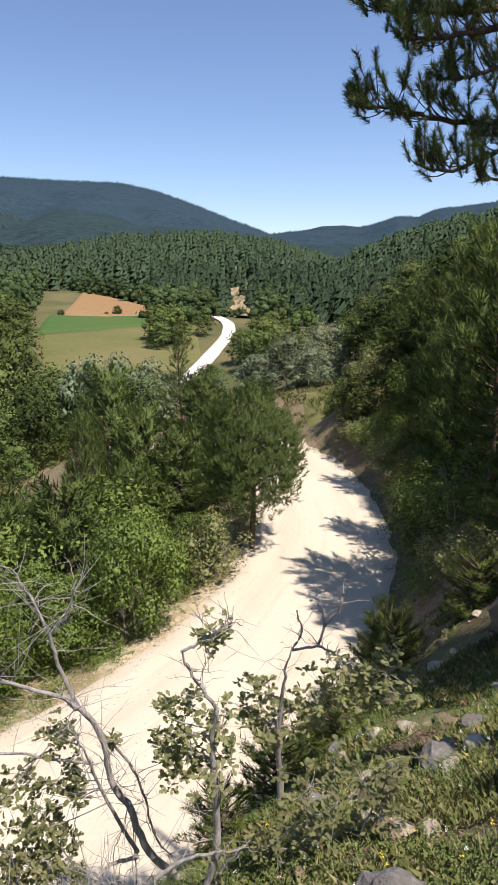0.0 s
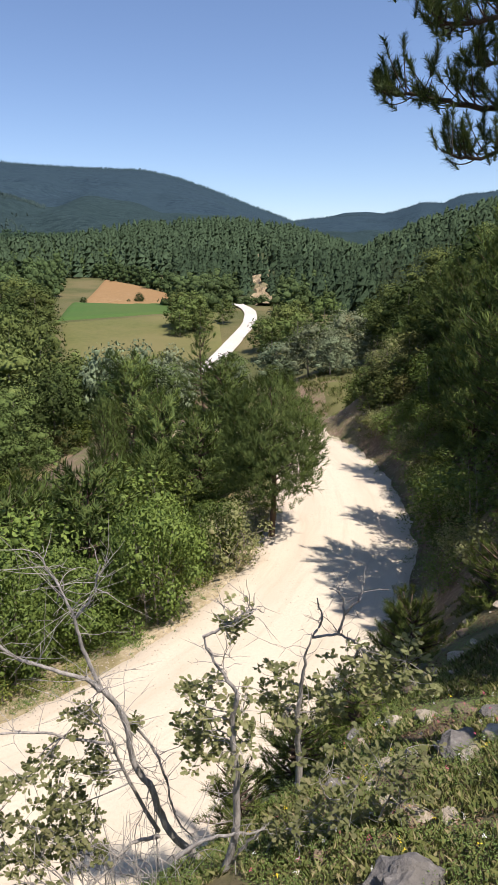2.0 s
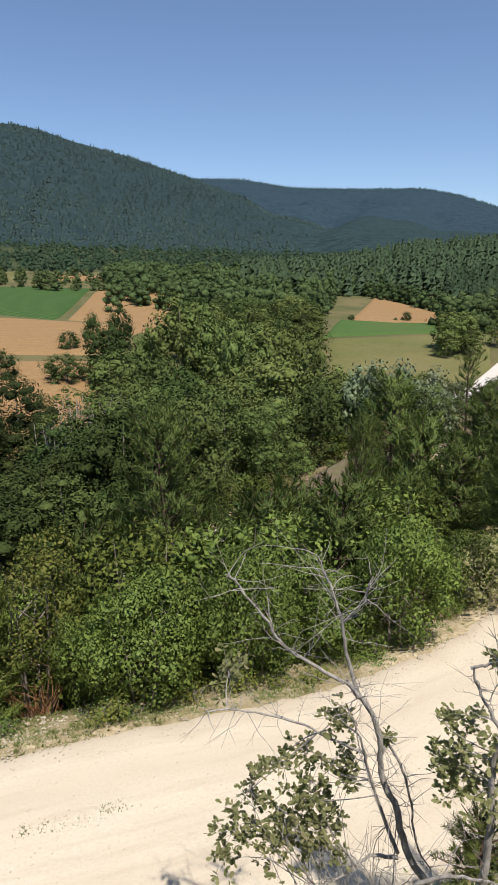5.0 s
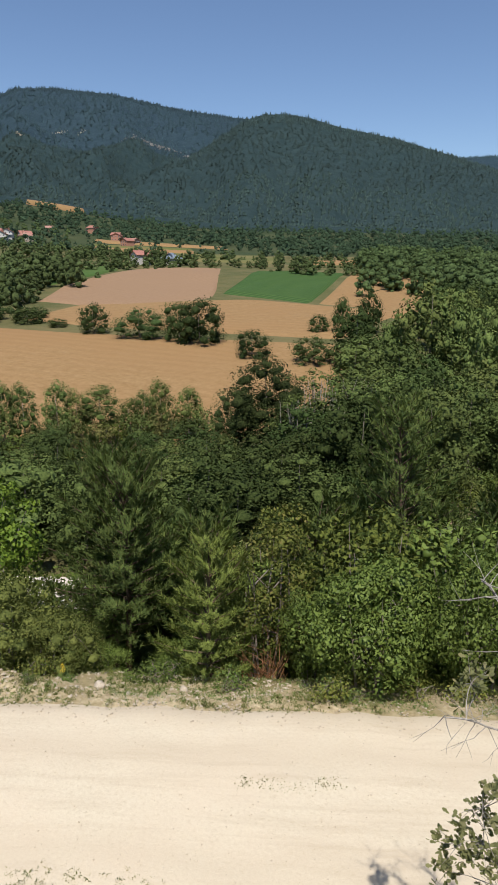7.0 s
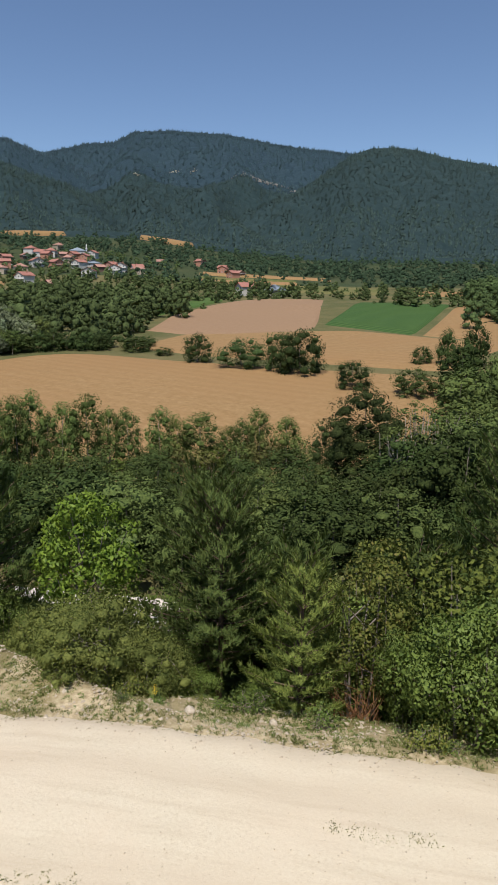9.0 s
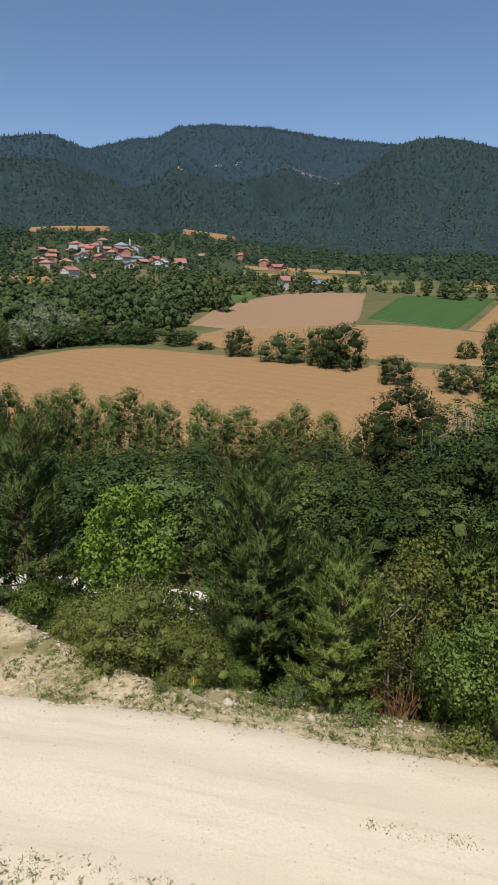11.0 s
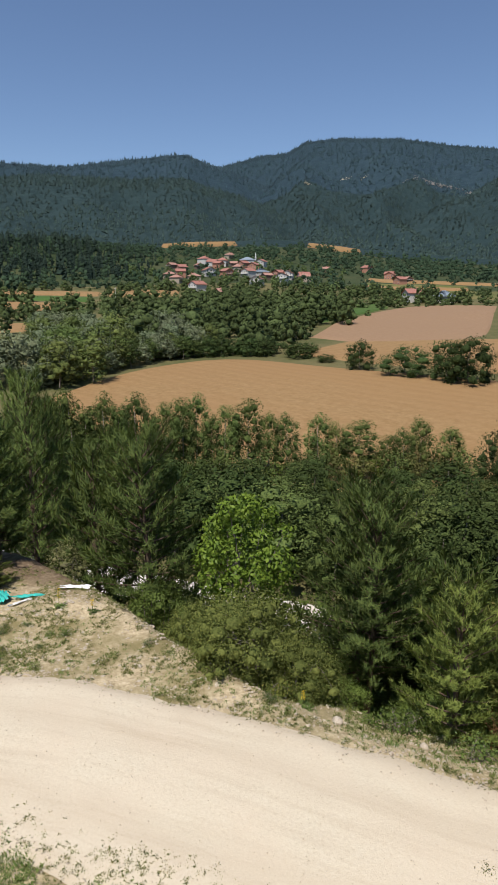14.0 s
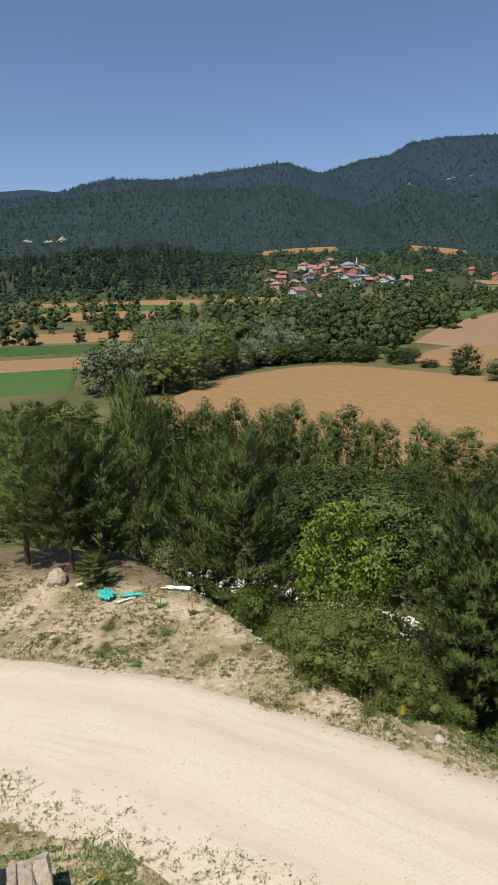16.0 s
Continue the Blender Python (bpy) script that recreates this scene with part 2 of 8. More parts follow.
M = {
    "bank": earth("bank_soil", [(0.3, (0.10, 0.07, 0.045)), (0.55, (0.22, 0.155, 0.10)), (0.72, (0.38, 0.30, 0.21))], (0.13, 0.14, 0.05), 5.0, 0.5, 0.95, 0.8, 0.08, 0.75),
    "verge": earth("verge_grit", [(0.3, (0.29, 0.22, 0.125)), (0.5, (0.50, 0.405, 0.255)), (0.72, (0.68, 0.575, 0.395))], (0.24, 0.20, 0.09), 7.0, 0.45, 0.95, 0.9, 0.06, 0.95, [(0.3, (0.09, 0.06, 0.04)), (0.55, (0.19, 0.135, 0.085)), (0.72, (0.32, 0.25, 0.17))]),
    "meadow": earth("meadow_turf", [(0.3, (0.055, 0.065, 0.02)), (0.7, (0.12, 0.12, 0.045))], (0.19, 0.15, 0.07), 2.0, 0.05, 0.95, 0.6, 0.2, 0.6),
    # bluish aerial haze is mixed into both canopy colours, more in the farther one
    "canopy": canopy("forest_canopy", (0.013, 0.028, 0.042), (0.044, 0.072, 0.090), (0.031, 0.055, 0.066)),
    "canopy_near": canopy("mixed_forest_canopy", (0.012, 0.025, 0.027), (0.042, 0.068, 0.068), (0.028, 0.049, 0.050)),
    "track": earth("white_river_gravel", [(0.3, (0.46, 0.42, 0.36)), (0.6, (0.64, 0.60, 0.54)), (0.8, (0.76, 0.73, 0.68))], (0.55, 0.48, 0.38), 2.0, 0.12, 0.95, 0.7, 0.1, 0.5),
    "wheat": field_mat("ripe_wheat", (0.215, 0.130, 0.056), (0.345, 0.228, 0.110), (0.285, 0.172, 0.078), 3.4, 62, 0.022, 0.16),
    "bare": field_mat("ploughed_soil", (0.24, 0.150, 0.085), (0.31, 0.205, 0.125), (0.27, 0.175, 0.105)),
    "crop": field_mat("green_crop", (0.030, 0.070, 0.02), (0.085, 0.150, 0.045), (0.06, 0.11, 0.03), 2.6, 28, 0.03, 0.6),
    "lawn": field_mat("young_green_crop", (0.045, 0.10, 0.025), (0.075, 0.14, 0.035), (0.08, 0.12, 0.035)),
    "grass": field_mat("dry_grassland", (0.082, 0.098, 0.03), (0.145, 0.150, 0.05), (0.175, 0.152, 0.065)),
    "scar": earth("eroded_tan_cliff", [(0.3, (0.21, 0.155, 0.09)), (0.6, (0.36, 0.28, 0.17)), (0.8, (0.48, 0.40, 0.27))], (0.12, 0.115, 0.055), 0.3, 0.06, 0.95, 0.7, 0.5, 0.7),
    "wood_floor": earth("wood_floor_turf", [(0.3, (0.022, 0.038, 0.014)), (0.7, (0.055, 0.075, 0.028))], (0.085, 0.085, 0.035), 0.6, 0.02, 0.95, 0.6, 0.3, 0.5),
    "pine_bark": bark("pine_bark", (0.05, 0.035, 0.025), (0.17, 0.12, 0.085)),
    "dark_bark": bark("dark_twig_bark", (0.03, 0.024, 0.018), (0.10, 0.075, 0.055)),
    "oak_bark": bark("oak_bark", (0.20, 0.18, 0.155), (0.52, 0.48, 0.42), 22.0),
    "grey_bark": bark("grey_bark", (0.12, 0.10, 0.08), (0.34, 0.30, 0.25)),
    "pale_bark": bark("pale_dead_bark", (0.22, 0.19, 0.15), (0.48, 0.43, 0.36)),
    "needle": leafy("pine_needles", (0.062, 0.099, 0.031), (0.147, 0.200, 0.055), 0.32, 0.6, 0.1, (0.14, 0.165, 0.042)),
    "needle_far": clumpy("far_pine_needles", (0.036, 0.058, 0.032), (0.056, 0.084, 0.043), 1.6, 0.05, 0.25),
    # needle colour carries the blue haze of distance, like the canopy below
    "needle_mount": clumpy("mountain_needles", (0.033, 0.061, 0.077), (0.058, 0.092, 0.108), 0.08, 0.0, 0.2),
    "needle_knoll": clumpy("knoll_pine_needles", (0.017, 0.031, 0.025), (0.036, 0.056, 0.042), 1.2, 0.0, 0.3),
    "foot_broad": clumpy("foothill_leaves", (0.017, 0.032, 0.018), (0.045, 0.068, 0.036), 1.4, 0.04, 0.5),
    # haze tint again, matched to the nearer canopy
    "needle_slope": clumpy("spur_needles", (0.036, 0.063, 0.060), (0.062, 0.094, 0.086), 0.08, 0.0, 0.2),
    "young_needle": leafy("young_pine_needles", (0.087, 0.127, 0.030), (0.206, 0.248, 0.059), 0.25, 0.6, 0.1),
    # darker copy of the pine needles: the boughs' shade is put into the colour
    "shaded_needle": leafy("black_pine_needles", (0.026, 0.046, 0.018), (0.078, 0.106, 0.038), 0.2, 0.6, 0.15),
    "hazel": leafy("hazel_leaves", (0.078, 0.123, 0.026), (0.177, 0.241, 0.053), 0.3, 0.55, 0.2),
    "walnut": leafy("walnut_leaves", (0.097, 0.173, 0.025), (0.234, 0.336, 0.046), 0.4, 0.5, 0.2),
    "olive": leafy("yellowish_leaves", (0.087, 0.115, 0.023), (0.214, 0.236, 0.052), 0.3, 0.6, 0.15, (0.24, 0.21, 0.06)),
    "alder": clumpy("alder_leaves", (0.027, 0.048, 0.013), (0.082, 0.114, 0.036)),
    "hedge": clumpy("hedge_leaves", (0.022, 0.040, 0.013), (0.070, 0.098, 0.032)),
    "broad": clumpy("broad_leaves", (0.059, 0.090, 0.026), (0.161, 0.205, 0.061)),
    "far_broad": clumpy("far_broad_leaves", (0.039, 0.065, 0.025), (0.096, 0.135, 0.048), 1.8, 0.08, 0.5),
    "poplar": clumpy("poplar_leaves", (0.049, 0.079, 0.021), (0.135, 0.173, 0.050)),
    "willow": clumpy("willow_leaves", (0.099, 0.130, 0.067), (0.213, 0.250, 0.146)),
    "shrub": clumpy("shrub_leaves", (0.041, 0.068, 0.016), (0.135, 0.173, 0.037), 9.0, 0.15),
    "scrub": clumpy("olive_scrub_leaves", (0.079, 0.094, 0.033), (0.197, 0.198, 0.065), 9.0, 0.15),
    "hawthorn": leafy("hawthorn_leaves", (0.102, 0.131, 0.035), (0.236, 0.265, 0.071), 0.35, 0.65, 0.1),
    "oakleaf": leafy("oak_leaves", (0.215, 0.235, 0.095), (0.390, 0.395, 0.180), 0.52, 0.6, 0.15, (0.45, 0.41, 0.21)),
    "blade": leafy("grass_blades", (0.078, 0.104, 0.028), (0.172, 0.180, 0.060), 0.3, 0.7, 0.1, (0.35, 0.29, 0.16), 0.7),
    "herb": leafy("herb_leaves", (0.07, 0.12, 0.03), (0.17, 0.23, 0.06), 0.3, 0.5, 0.25),
}
# ---- the lie of the land ----
EYE_Z = 10.0


def spline(points, step):
    """A smooth line through plan points, sampled about every step metres."""
    p = np.array([points[0], *points, points[-1]], float)
    p[0], p[-1] = 2 * p[1] - p[2], 2 * p[-2] - p[-3]
    out = []
    for a, b, c, d in zip(p, p[1:], p[2:], p[3:]):
        n = max(2, int(np.linalg.norm(c - b) / step))
        u = np.linspace(0, 1, n, endpoint=False)[:, None]
        out.append(0.5 * (2 * b + (c - a) * u + (2 * a - 5 * b + 4 * c - d) * u**2 + (3 * b - a - 3 * c + d) * u**3))
    return np.vstack([*out, p[-2:-1]])


def smooth(x, a, b):
    u = np.clip((x - a) / (b - a), 0, 1)
    return u * u * (3 - 2 * u)


ROAD = spline([(-30, -42), (-23, -20), (-17.9, -6.5), (-15.15, -0.9), (-12.65, 2.2), (-10.3, 4.6), (-7.65, 7.05), (-4.9, 9.55), (-2.5, 11.75),
               (0.5, 16.2), (2.4, 21.6), (2.95, 27.5), (2.4, 33.0), (0.6, 38.5), (-1.6, 44), (-3.4, 49), (-4.6, 54)], 0.5)
HALF = 2.55
# upper edge of the wooded valley slope
BROW = spline([(-30, -42), (-23, -20), (-17.9, -6.5), (-15.15, -0.9), (-12.65, 2.2), (-10.3, 4.6), (-7.65, 7.05), (-4.9, 9.55), (-2.5, 11.75),
               (0.8, 16.2), (2.7, 21.6), (4.1, 27.5), (4.3, 33.0), (3.1, 38.5), (1.4, 44.0), (0.2, 49), (-0.6, 54)], 0.5)

# the lower gravel track in the valley
TRACK = spline([(-62, -2), (-50, 10), (-40.8, 19), (-33, 26.5), (-25, 46), (-21.6, 63), (-19.6, 72), (-17.6, 83), (-15, 97), (-11.8, 107),
                (-9.4, 122), (-6.4, 142), (-4.6, 160), (-5.6, 182), (-10, 200)], 2.0)

FLOOR_R = [0, 30, 70, 88, 110, 140, 165, 200]
FLOOR_Z = [-13, -13, -13, -12.6, -9.2, -6.0, -4.0, -2.6]
# height angles of the far land, by distance and bearing (degrees to the left of straight ahead)
FAR_R = [200, 290, 400, 550, 750, 1000]
FAR = {
    -60: (4, 7, 9, 9, 8, 8),
    -20.6: (-1.5, 1.2, 3.3, 2.4, 2, 2),
    -18.5: (-1.8, 1.0, 3.1, 2.2, 1.6, 1.5),
    -16.7: (-2.2, 0.8, 2.8, 1.8, 1.2, 1.2),
    -14.5: (-2.6, 0.3, 2.35, 1.4, 0.8, 0.8),
    -12.2: (-3.2, -0.5, 1.6, 0.8, 0.4, 0.5),
    -10.9: (-3.5, -1.0, 1.05, 0.4, 0.2, 0.3),
    -9: (-3.9, -1.6, 0.2, -0.1, 0, 0.2),
    -7.8: (-4.1, -1.9, -0.5, -0.2, 0, 0.2),
    -6.2: (-4.2, -1.7, -0.4, 0.4, 0.1, 0.2),
    -4.3: (-4.2, -1.6, 0.0, 1.1, 0.4, 0.4),
    -2.4: (-4.2, -1.5, 0.3, 1.6, 0.8, 0.6),
    0.9: (-4.0, -1.5, 0.6, 2.1, 1.2, 0.8),
    3.6: (-3.9, -1.5, 0.7, 2.4, 1.4, 1),
    6.4: (-3.8, -1.5, 0.6, 2.25, 1.5, 1.2),
    10.8: (-3.8, -1.5, 0.2, 2.0, 1.5, 1.4),
    15: (-3.75, -1.55, -0.2, 1.2, 1.5, 1.6),
    19: (-3.65, -1.55, -0.3, 0.6, 1.4, 1.9),
    24.5: (-3.6, -1.4, -0.2, 0.5, 1.4, 2.3),
    33: (-3.6, -1.3, -0.2, 0.7, 1.6, 2.8),
    42: (-3.6, -1.0, -0.1, 0.8, 1.7, 3),
    47: (-3.6, -1.0, 0.0, 0.9, 1.8, 3),
    53: (-3.6, -1.1, 0.1, 1.1, 2.3, 3.6),
    57: (-3.6, -1.2, 0.1, 1.2, 2.6, 4),
    63.5: (-3.6, -1.4, 0.2, 1.7, 3.4, 4.9),
    67: (-3.5, -1.4, 0.2, 2.0, 3.6, 5),
    73: (-3.4, -1.4, 0.2, 1.9, 3.8, 4.8),
    78: (-3.4, -1.4, 0.2, 1.7, 3.9, 4.4),
    85: (-3.4, -1.3, 0.3, 1.4, 4.6, 4.0),
    92: (-3.4, -1.3, 0.3, 1.2, 4.3, 3.6),
    97: (-3.4, -1.3, 0.3, 1.2, 3.7, 3.4),
    130: (-3, -1.3, 1, 3, 5, 6),
    200: (5, 8, 9, 9, 8, 8),
}
# mountain ridges: distance and height angle of the crest by bearing
RIDGES = {
    "village_ridge": (1500, [(54, 1), (61, 5.2), (64.5, 6.4), (66.8, 7.6), (69.1, 8.5), (71.4, 9.1), (73.7, 9.7), (78.4, 9.65), (85, 9.75), (87.6, 9.45), (92, 8.8), (96.4, 7.95), (112, 6), (150, 7), (200, 8), (201, 8)]),
    "near_spur": (1750, [(10, 0), (16, 2.3), (20, 3.9), (20.9, 4.35), (22.8, 5.4), (24.7, 6.5), (29.3, 8.0), (33.9, 9.4), (38.4, 10.35), (40.7, 11.0), (42.6, 11.3), (44.5, 11.25), (46, 10.8), (48.7, 9.1), (50.5, 8.1), (53.8, 6.8), (57, 5.4), (62, 3)]),
    "second_ridge": (2100, [(58, 3), (66, 8.6), (70.3, 10.6), (71.4, 10.8), (73.3, 11.5), (74.6, 11.45), (76, 11.25), (78.4, 11.0), (83, 10.35), (88, 10.4), (89.8, 9.95), (92, 9.3), (100, 8), (140, 7)]),
    "main_ridge": (2700, [(34, 6), (38, 8.6), (42.5, 10.6), (47, 11.05), (51.5, 11.6), (56.1, 12.4), (60.6, 12.6), (63.5, 12.4), (65.1, 11.6), (67.3, 11.4), (69.1, 10.95), (70.3, 10.65), (75, 8), (82, 6)]),
    "back_ridge": (3300, [(-8, 0.5), (-4, 2.3), (-1.4, 3.3), (1.8, 4.45), (4, 5.3), (5.3, 5.75), (7.3, 6.4), (10.2, 7.0), (14.5, 7.05), (20.2, 7.2), (22, 7.4), (24.7, 7.85), (27, 7.9), (29.3, 7.85), (35, 7), (42, 5)]),
    "gap_ridge": (4000, [(-160, 7), (-40, 6.5), (-20.6, 5.4), (-18.4, 5.15), (-15.3, 4.9), (-14, 4.35), (-12.2, 4.4), (-10.3, 3.8), (-9.4, 3.6), (-6.2, 3.5), (-2.9, 3.25), (2, 2.6), (8, 0)]),
    "last_ridge": (4700, [(-14, 2.4), (-9.4, 3.65), (-8, 3.8), (-6.2, 3.75), (-4.3, 3.3), (2, 2), (8, -1), (80, -1), (86, 8), (91.6, 9.35), (94, 9.55), (96.3, 9.3), (104, 9)]),
}


def wavy(x, y, size, seed):
    """Cheap smooth noise, about -1 to 1."""
    rng = np.random.default_rng(seed)
    z = 0
    for k in range(5):
        a, ph = rng.uniform(0, 2 * np.pi, 2)
        s = size * rng.uniform(0.6, 1.5)
        z = z + np.sin(2 * np.pi * (x * np.cos(a) + y * np.sin(a)) / s + ph + 1.3 * np.sin(2 * np.pi * (y * np.cos(a) - x * np.sin(a)) / (s * 1.7) + ph * 2))
    return z / 3


def road_offset(x, y, line=None):
    """Distance to the middle of the road, and on which side (-1: the bank's, 1: the valley's)."""
    line = ROAD if line is None else line
    x, y = np.ravel(x), np.ravel(y)
    best, side = np.full(x.shape, 1e9), np.ones(x.shape)
    for a in range(0, len(x), 4000):
        dx, dy = x[a:a + 4000, None] - line[None, :, 0], y[a:a + 4000, None] - line[None, :, 1]
        d = dx * dx + dy * dy
        k = d.argmin(1)
        best[a:a + 4000] = np.sqrt(d[np.arange(len(k)), k])
        tan = line[np.minimum(k + 1, len(line) - 1)] - line[np.maximum(k - 1, 0)]
        r = np.arange(len(k))
        side[a:a + 4000] = np.sign(tan[:, 0] * dy[r, k] - tan[:, 1] * dx[r, k])
    return best, side


def mountains(x, y, r, az):
    """The ridges one behind another: gullies and shoulders down the flanks, none on the crests."""
    z = np.full(r.shape, -50.0)
    for k, (dist, crest) in enumerate(RIDGES.values()):
        top = dist * np.tan(np.radians(np.interp(az, *zip(*crest), left=-1, right=-1)))
        run = np.where(r < dist, (dist - r) / (dist - 900), (r - dist) / 700)
        flank = np.clip(run, 0, 1)
        fold = np.sin(np.radians(az) * 21 + 1.1 * wavy(x, y, 900, 5 + k)) ** 2 + 0.25 * np.sin(np.radians(az) * 41 + 1.4 * wavy(x, y, 620, 17 + k)) ** 2
        relief = (0.07 * (fold - 0.62) + 0.008 * wavy(x, y, 300, 27 + k)) * 4 * flank * (1 - flank) * smooth(run, 0.02, 0.3)
        z = np.maximum(z, EYE_Z + top * (1 - run ** 0.95 + relief))
    return z


def far_land(x, y):
    r = np.hypot(x, y) + 1e-6
    az = np.degrees(np.arctan2(-x, y))
    az = np.where(az < -110, az + 360, az)
    keys = np.array([-160.0, *sorted(FAR)])
    table = np.array([FAR[200], *[FAR[k] for k in sorted(FAR)]])
    lr = np.log(FAR_R)
    rows = np.array([np.interp(np.log(np.maximum(r, 200)), lr, np.tan(np.radians(row))) for row in table])
    i = np.clip(np.searchsorted(keys, az) - 1, 0, len(keys) - 2)
    u = np.clip((az - keys[i]) / (keys[i + 1] - keys[i]), 0, 1)
    n = np.arange(len(r))
    slope = rows[i, n] * (1 - u) + rows[i + 1, n] * u
    z = EYE_Z + np.minimum(r, 1000) * slope
    out = r > 930
    if out.any():
        z[out] = np.maximum(z[out], mountains(x[out], y[out], r[out], az[out]))
    low = np.interp(r, FLOOR_R, FLOOR_Z)
    edge = EYE_Z + 200 * (rows[i, n] * (1 - u) + rows[i + 1, n] * u)
    right = smooth(-az, -3, 8) * (r < 200)
    v = smooth(r, 80, 200)
    low = low * (1 - right) + right * (np.interp(r, [0, 60, 110], [-1.5, -2.5, -4.5]) * (1 - v) + edge * v)
    return np.where(r < 200, low, z)


def ground_z(x, y):
    """Height of the ground, for arrays of plan places."""
    shape = np.shape(x)
    x, y = np.ravel(np.asarray(x, float)), np.ravel(np.asarray(y, float))
    r = np.hypot(x, y)
    z = far_land(x, y)
    near = r < 330
    xs, ys, rs, zf = x[near], y[near], r[near], z[near]
    d, side = road_offset(xs, ys)
    d = np.maximum(d - HALF, 0)
    bump = 0.16 * wavy(xs, ys, 5.5, 1) + 0.06 * wavy(xs, ys, 1.7, 2)
    shelf = np.interp(d, [0, 0.5, 1, 2, 3, 3.9, 6, 7.3, 8.4, 10, 14, 30, 80, 200], [0, 0.2, 0.8, 2.2, 3.5, 4.4, 5.9, 7.0, 8.1, 8.6, 9.4, 12.5, 20, 30])
    db = np.maximum(d - 1.9 * smooth(-xs, 6.5, 9.5), 0)
    bank = np.interp(db, [0, 0.6, 1.5, 3, 5.5, 7.3, 8.4, 10, 14, 30, 80, 200], [0, 0.12, 0.8, 2.5, 5.4, 7.6, 8.35, 8.7, 9.4, 12.5, 20, 30])
    u = smooth(xs, -3.6, -1.6)
    bank = bank * (1 - u) + shelf * u
    low_end = smooth(ys, 36, 46) * (1 - smooth(xs, 10, 24))
    bank = bank * (1 - 0.93 * low_end) - 2.2 * low_end * smooth(d, 0, 8) + bump * smooth(d, 0.3, 2)
    w = smooth(rs, 45, 130)
    bank = bank * (1 - w) + zf * w
    wide = 0.7 + 9.0 * smooth(-ys, -7.0, 1.2)
    drop = np.interp(np.maximum(d - wide, 0), [0, 2, 7, 14, 22], [0, -0.8, -4.5, -9, -13]) - 0.12 * np.minimum(d, 1)
    drop = drop + 0.6 * bump * smooth(d, 0.3, 2)
    v = smooth(d, 9, 24)
    valley = drop * (1 - v) + zf * v
    zn = np.where(side < 0, bank, valley)
    sink = -4.0 * smooth(ys, 38, 60) * smooth(d, 12, 0) * smooth(rs, 70, 58)
    z[near] = zn + sink
    return z.reshape(shape)


def gz(x, y):
    return float(ground_z(np.array([x]), np.array([y]))[0])
# ---- meshes from arrays ----
def mesh_of(name, verts, faces, mats=(), smooth_shade=True, slots=None, normals=None):
    """A mesh from an (n, 3) array and arrays of triangles and quads."""
    me = bpy.data.meshes.new(name)
    faces = [np.asarray(f, np.int32) for f in (faces if isinstance(faces, (list, tuple)) else [faces]) if len(f)]
    verts = np.asarray(verts, np.float32)
    if normals is not None:
        # each leaf turns its face to the side that its normal names
        f = faces[0]
        g = np.cross(verts[f[:, 1]] - verts[f[:, 0]], verts[f[:, 2]] - verts[f[:, 0]])
        back = np.einsum("ij,ij->i", g, np.asarray(normals, np.float32)[f[:, 0]]) < 0
        faces[0] = np.where(back[:, None], f[:, ::-1], f)
    me.vertices.add(len(verts))
    me.vertices.foreach_set("co", verts.ravel())
    count = sum(len(f) for f in faces)
    sizes = np.concatenate([np.full(len(f), f.shape[1], np.int32) for f in faces])
    me.loops.add(int(sizes.sum()))
    me.loops.foreach_set("vertex_index", np.concatenate([f.ravel() for f in faces]))
    me.polygons.add(count)
    me.polygons.foreach_set("loop_start", np.concatenate([[0], np.cumsum(sizes)[:-1]]).astype(np.int32))
    me.polygons.foreach_set("use_smooth", np.full(count, smooth_shade))
    for m in mats:
        me.materials.append(m)
    if slots is not None:
        me.polygons.foreach_set("material_index", np.asarray(slots, np.int32))
    me.update(calc_edges=True)
    if normals is not None:
        me.normals_split_custom_set_from_vertices(np.asarray(normals, np.float32))
    return me


def mesh_part(name, me, parent=None, label=""):
    ob = new(name, me)
    ob.parent = parent
    return tagged(ob, label) if label else ob


def part(name, bm, material, parent=None, label=""):
    me = bpy.data.meshes.new(name)
    bm.to_mesh(me)
    bm.free()
    me.materials.append(material)
    return mesh_part(name, me, parent, label)


def grid_faces(nu, nv, closed=False):
    i, j = np.meshgrid(np.arange(nu - 1), np.arange(nv if closed else nv - 1), indexing="ij")
    a, b = i * nv + j, i * nv + (j + 1) % nv
    return np.stack([a, b, b + nv, a + nv], -1).reshape(-1, 4)


# ---- ground: one sheet, finer towards the viewpoint ----
bearing = np.radians(np.unique(np.concatenate([np.arange(-30, 106, 0.55), np.arange(106, 330, 3.0), [k for k in FAR if -30 < k < 106]])))
reach = np.unique(np.concatenate([[0.05], np.geomspace(0.7, 4950, 285), np.linspace(900, 2800, 76), np.linspace(2800, 4800, 41), FAR_R, [d for d, _ in RIDGES.values()]]))
RR, AA = np.meshgrid(reach, bearing, indexing="ij")
GX, GY = -RR * np.sin(AA), RR * np.cos(AA)
GZ = ground_z(GX, GY)
gd, gs = road_offset(GX, GY)
GZ = np.where((gd.reshape(GX.shape) < HALF + 0.2) & (RR < 70), GZ - 0.05, GZ)
quads = grid_faces(len(reach), len(bearing), True)[:, ::-1]
rc, ac = RR.ravel()[quads[:, 0]], np.degrees(AA.ravel()[quads[:, 0]])
dc, sc = gd[quads[:, 0]] - HALF, gs[quads[:, 0]]
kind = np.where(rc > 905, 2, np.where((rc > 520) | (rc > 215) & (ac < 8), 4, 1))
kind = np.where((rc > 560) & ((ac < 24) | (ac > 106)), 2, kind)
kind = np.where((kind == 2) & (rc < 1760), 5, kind)
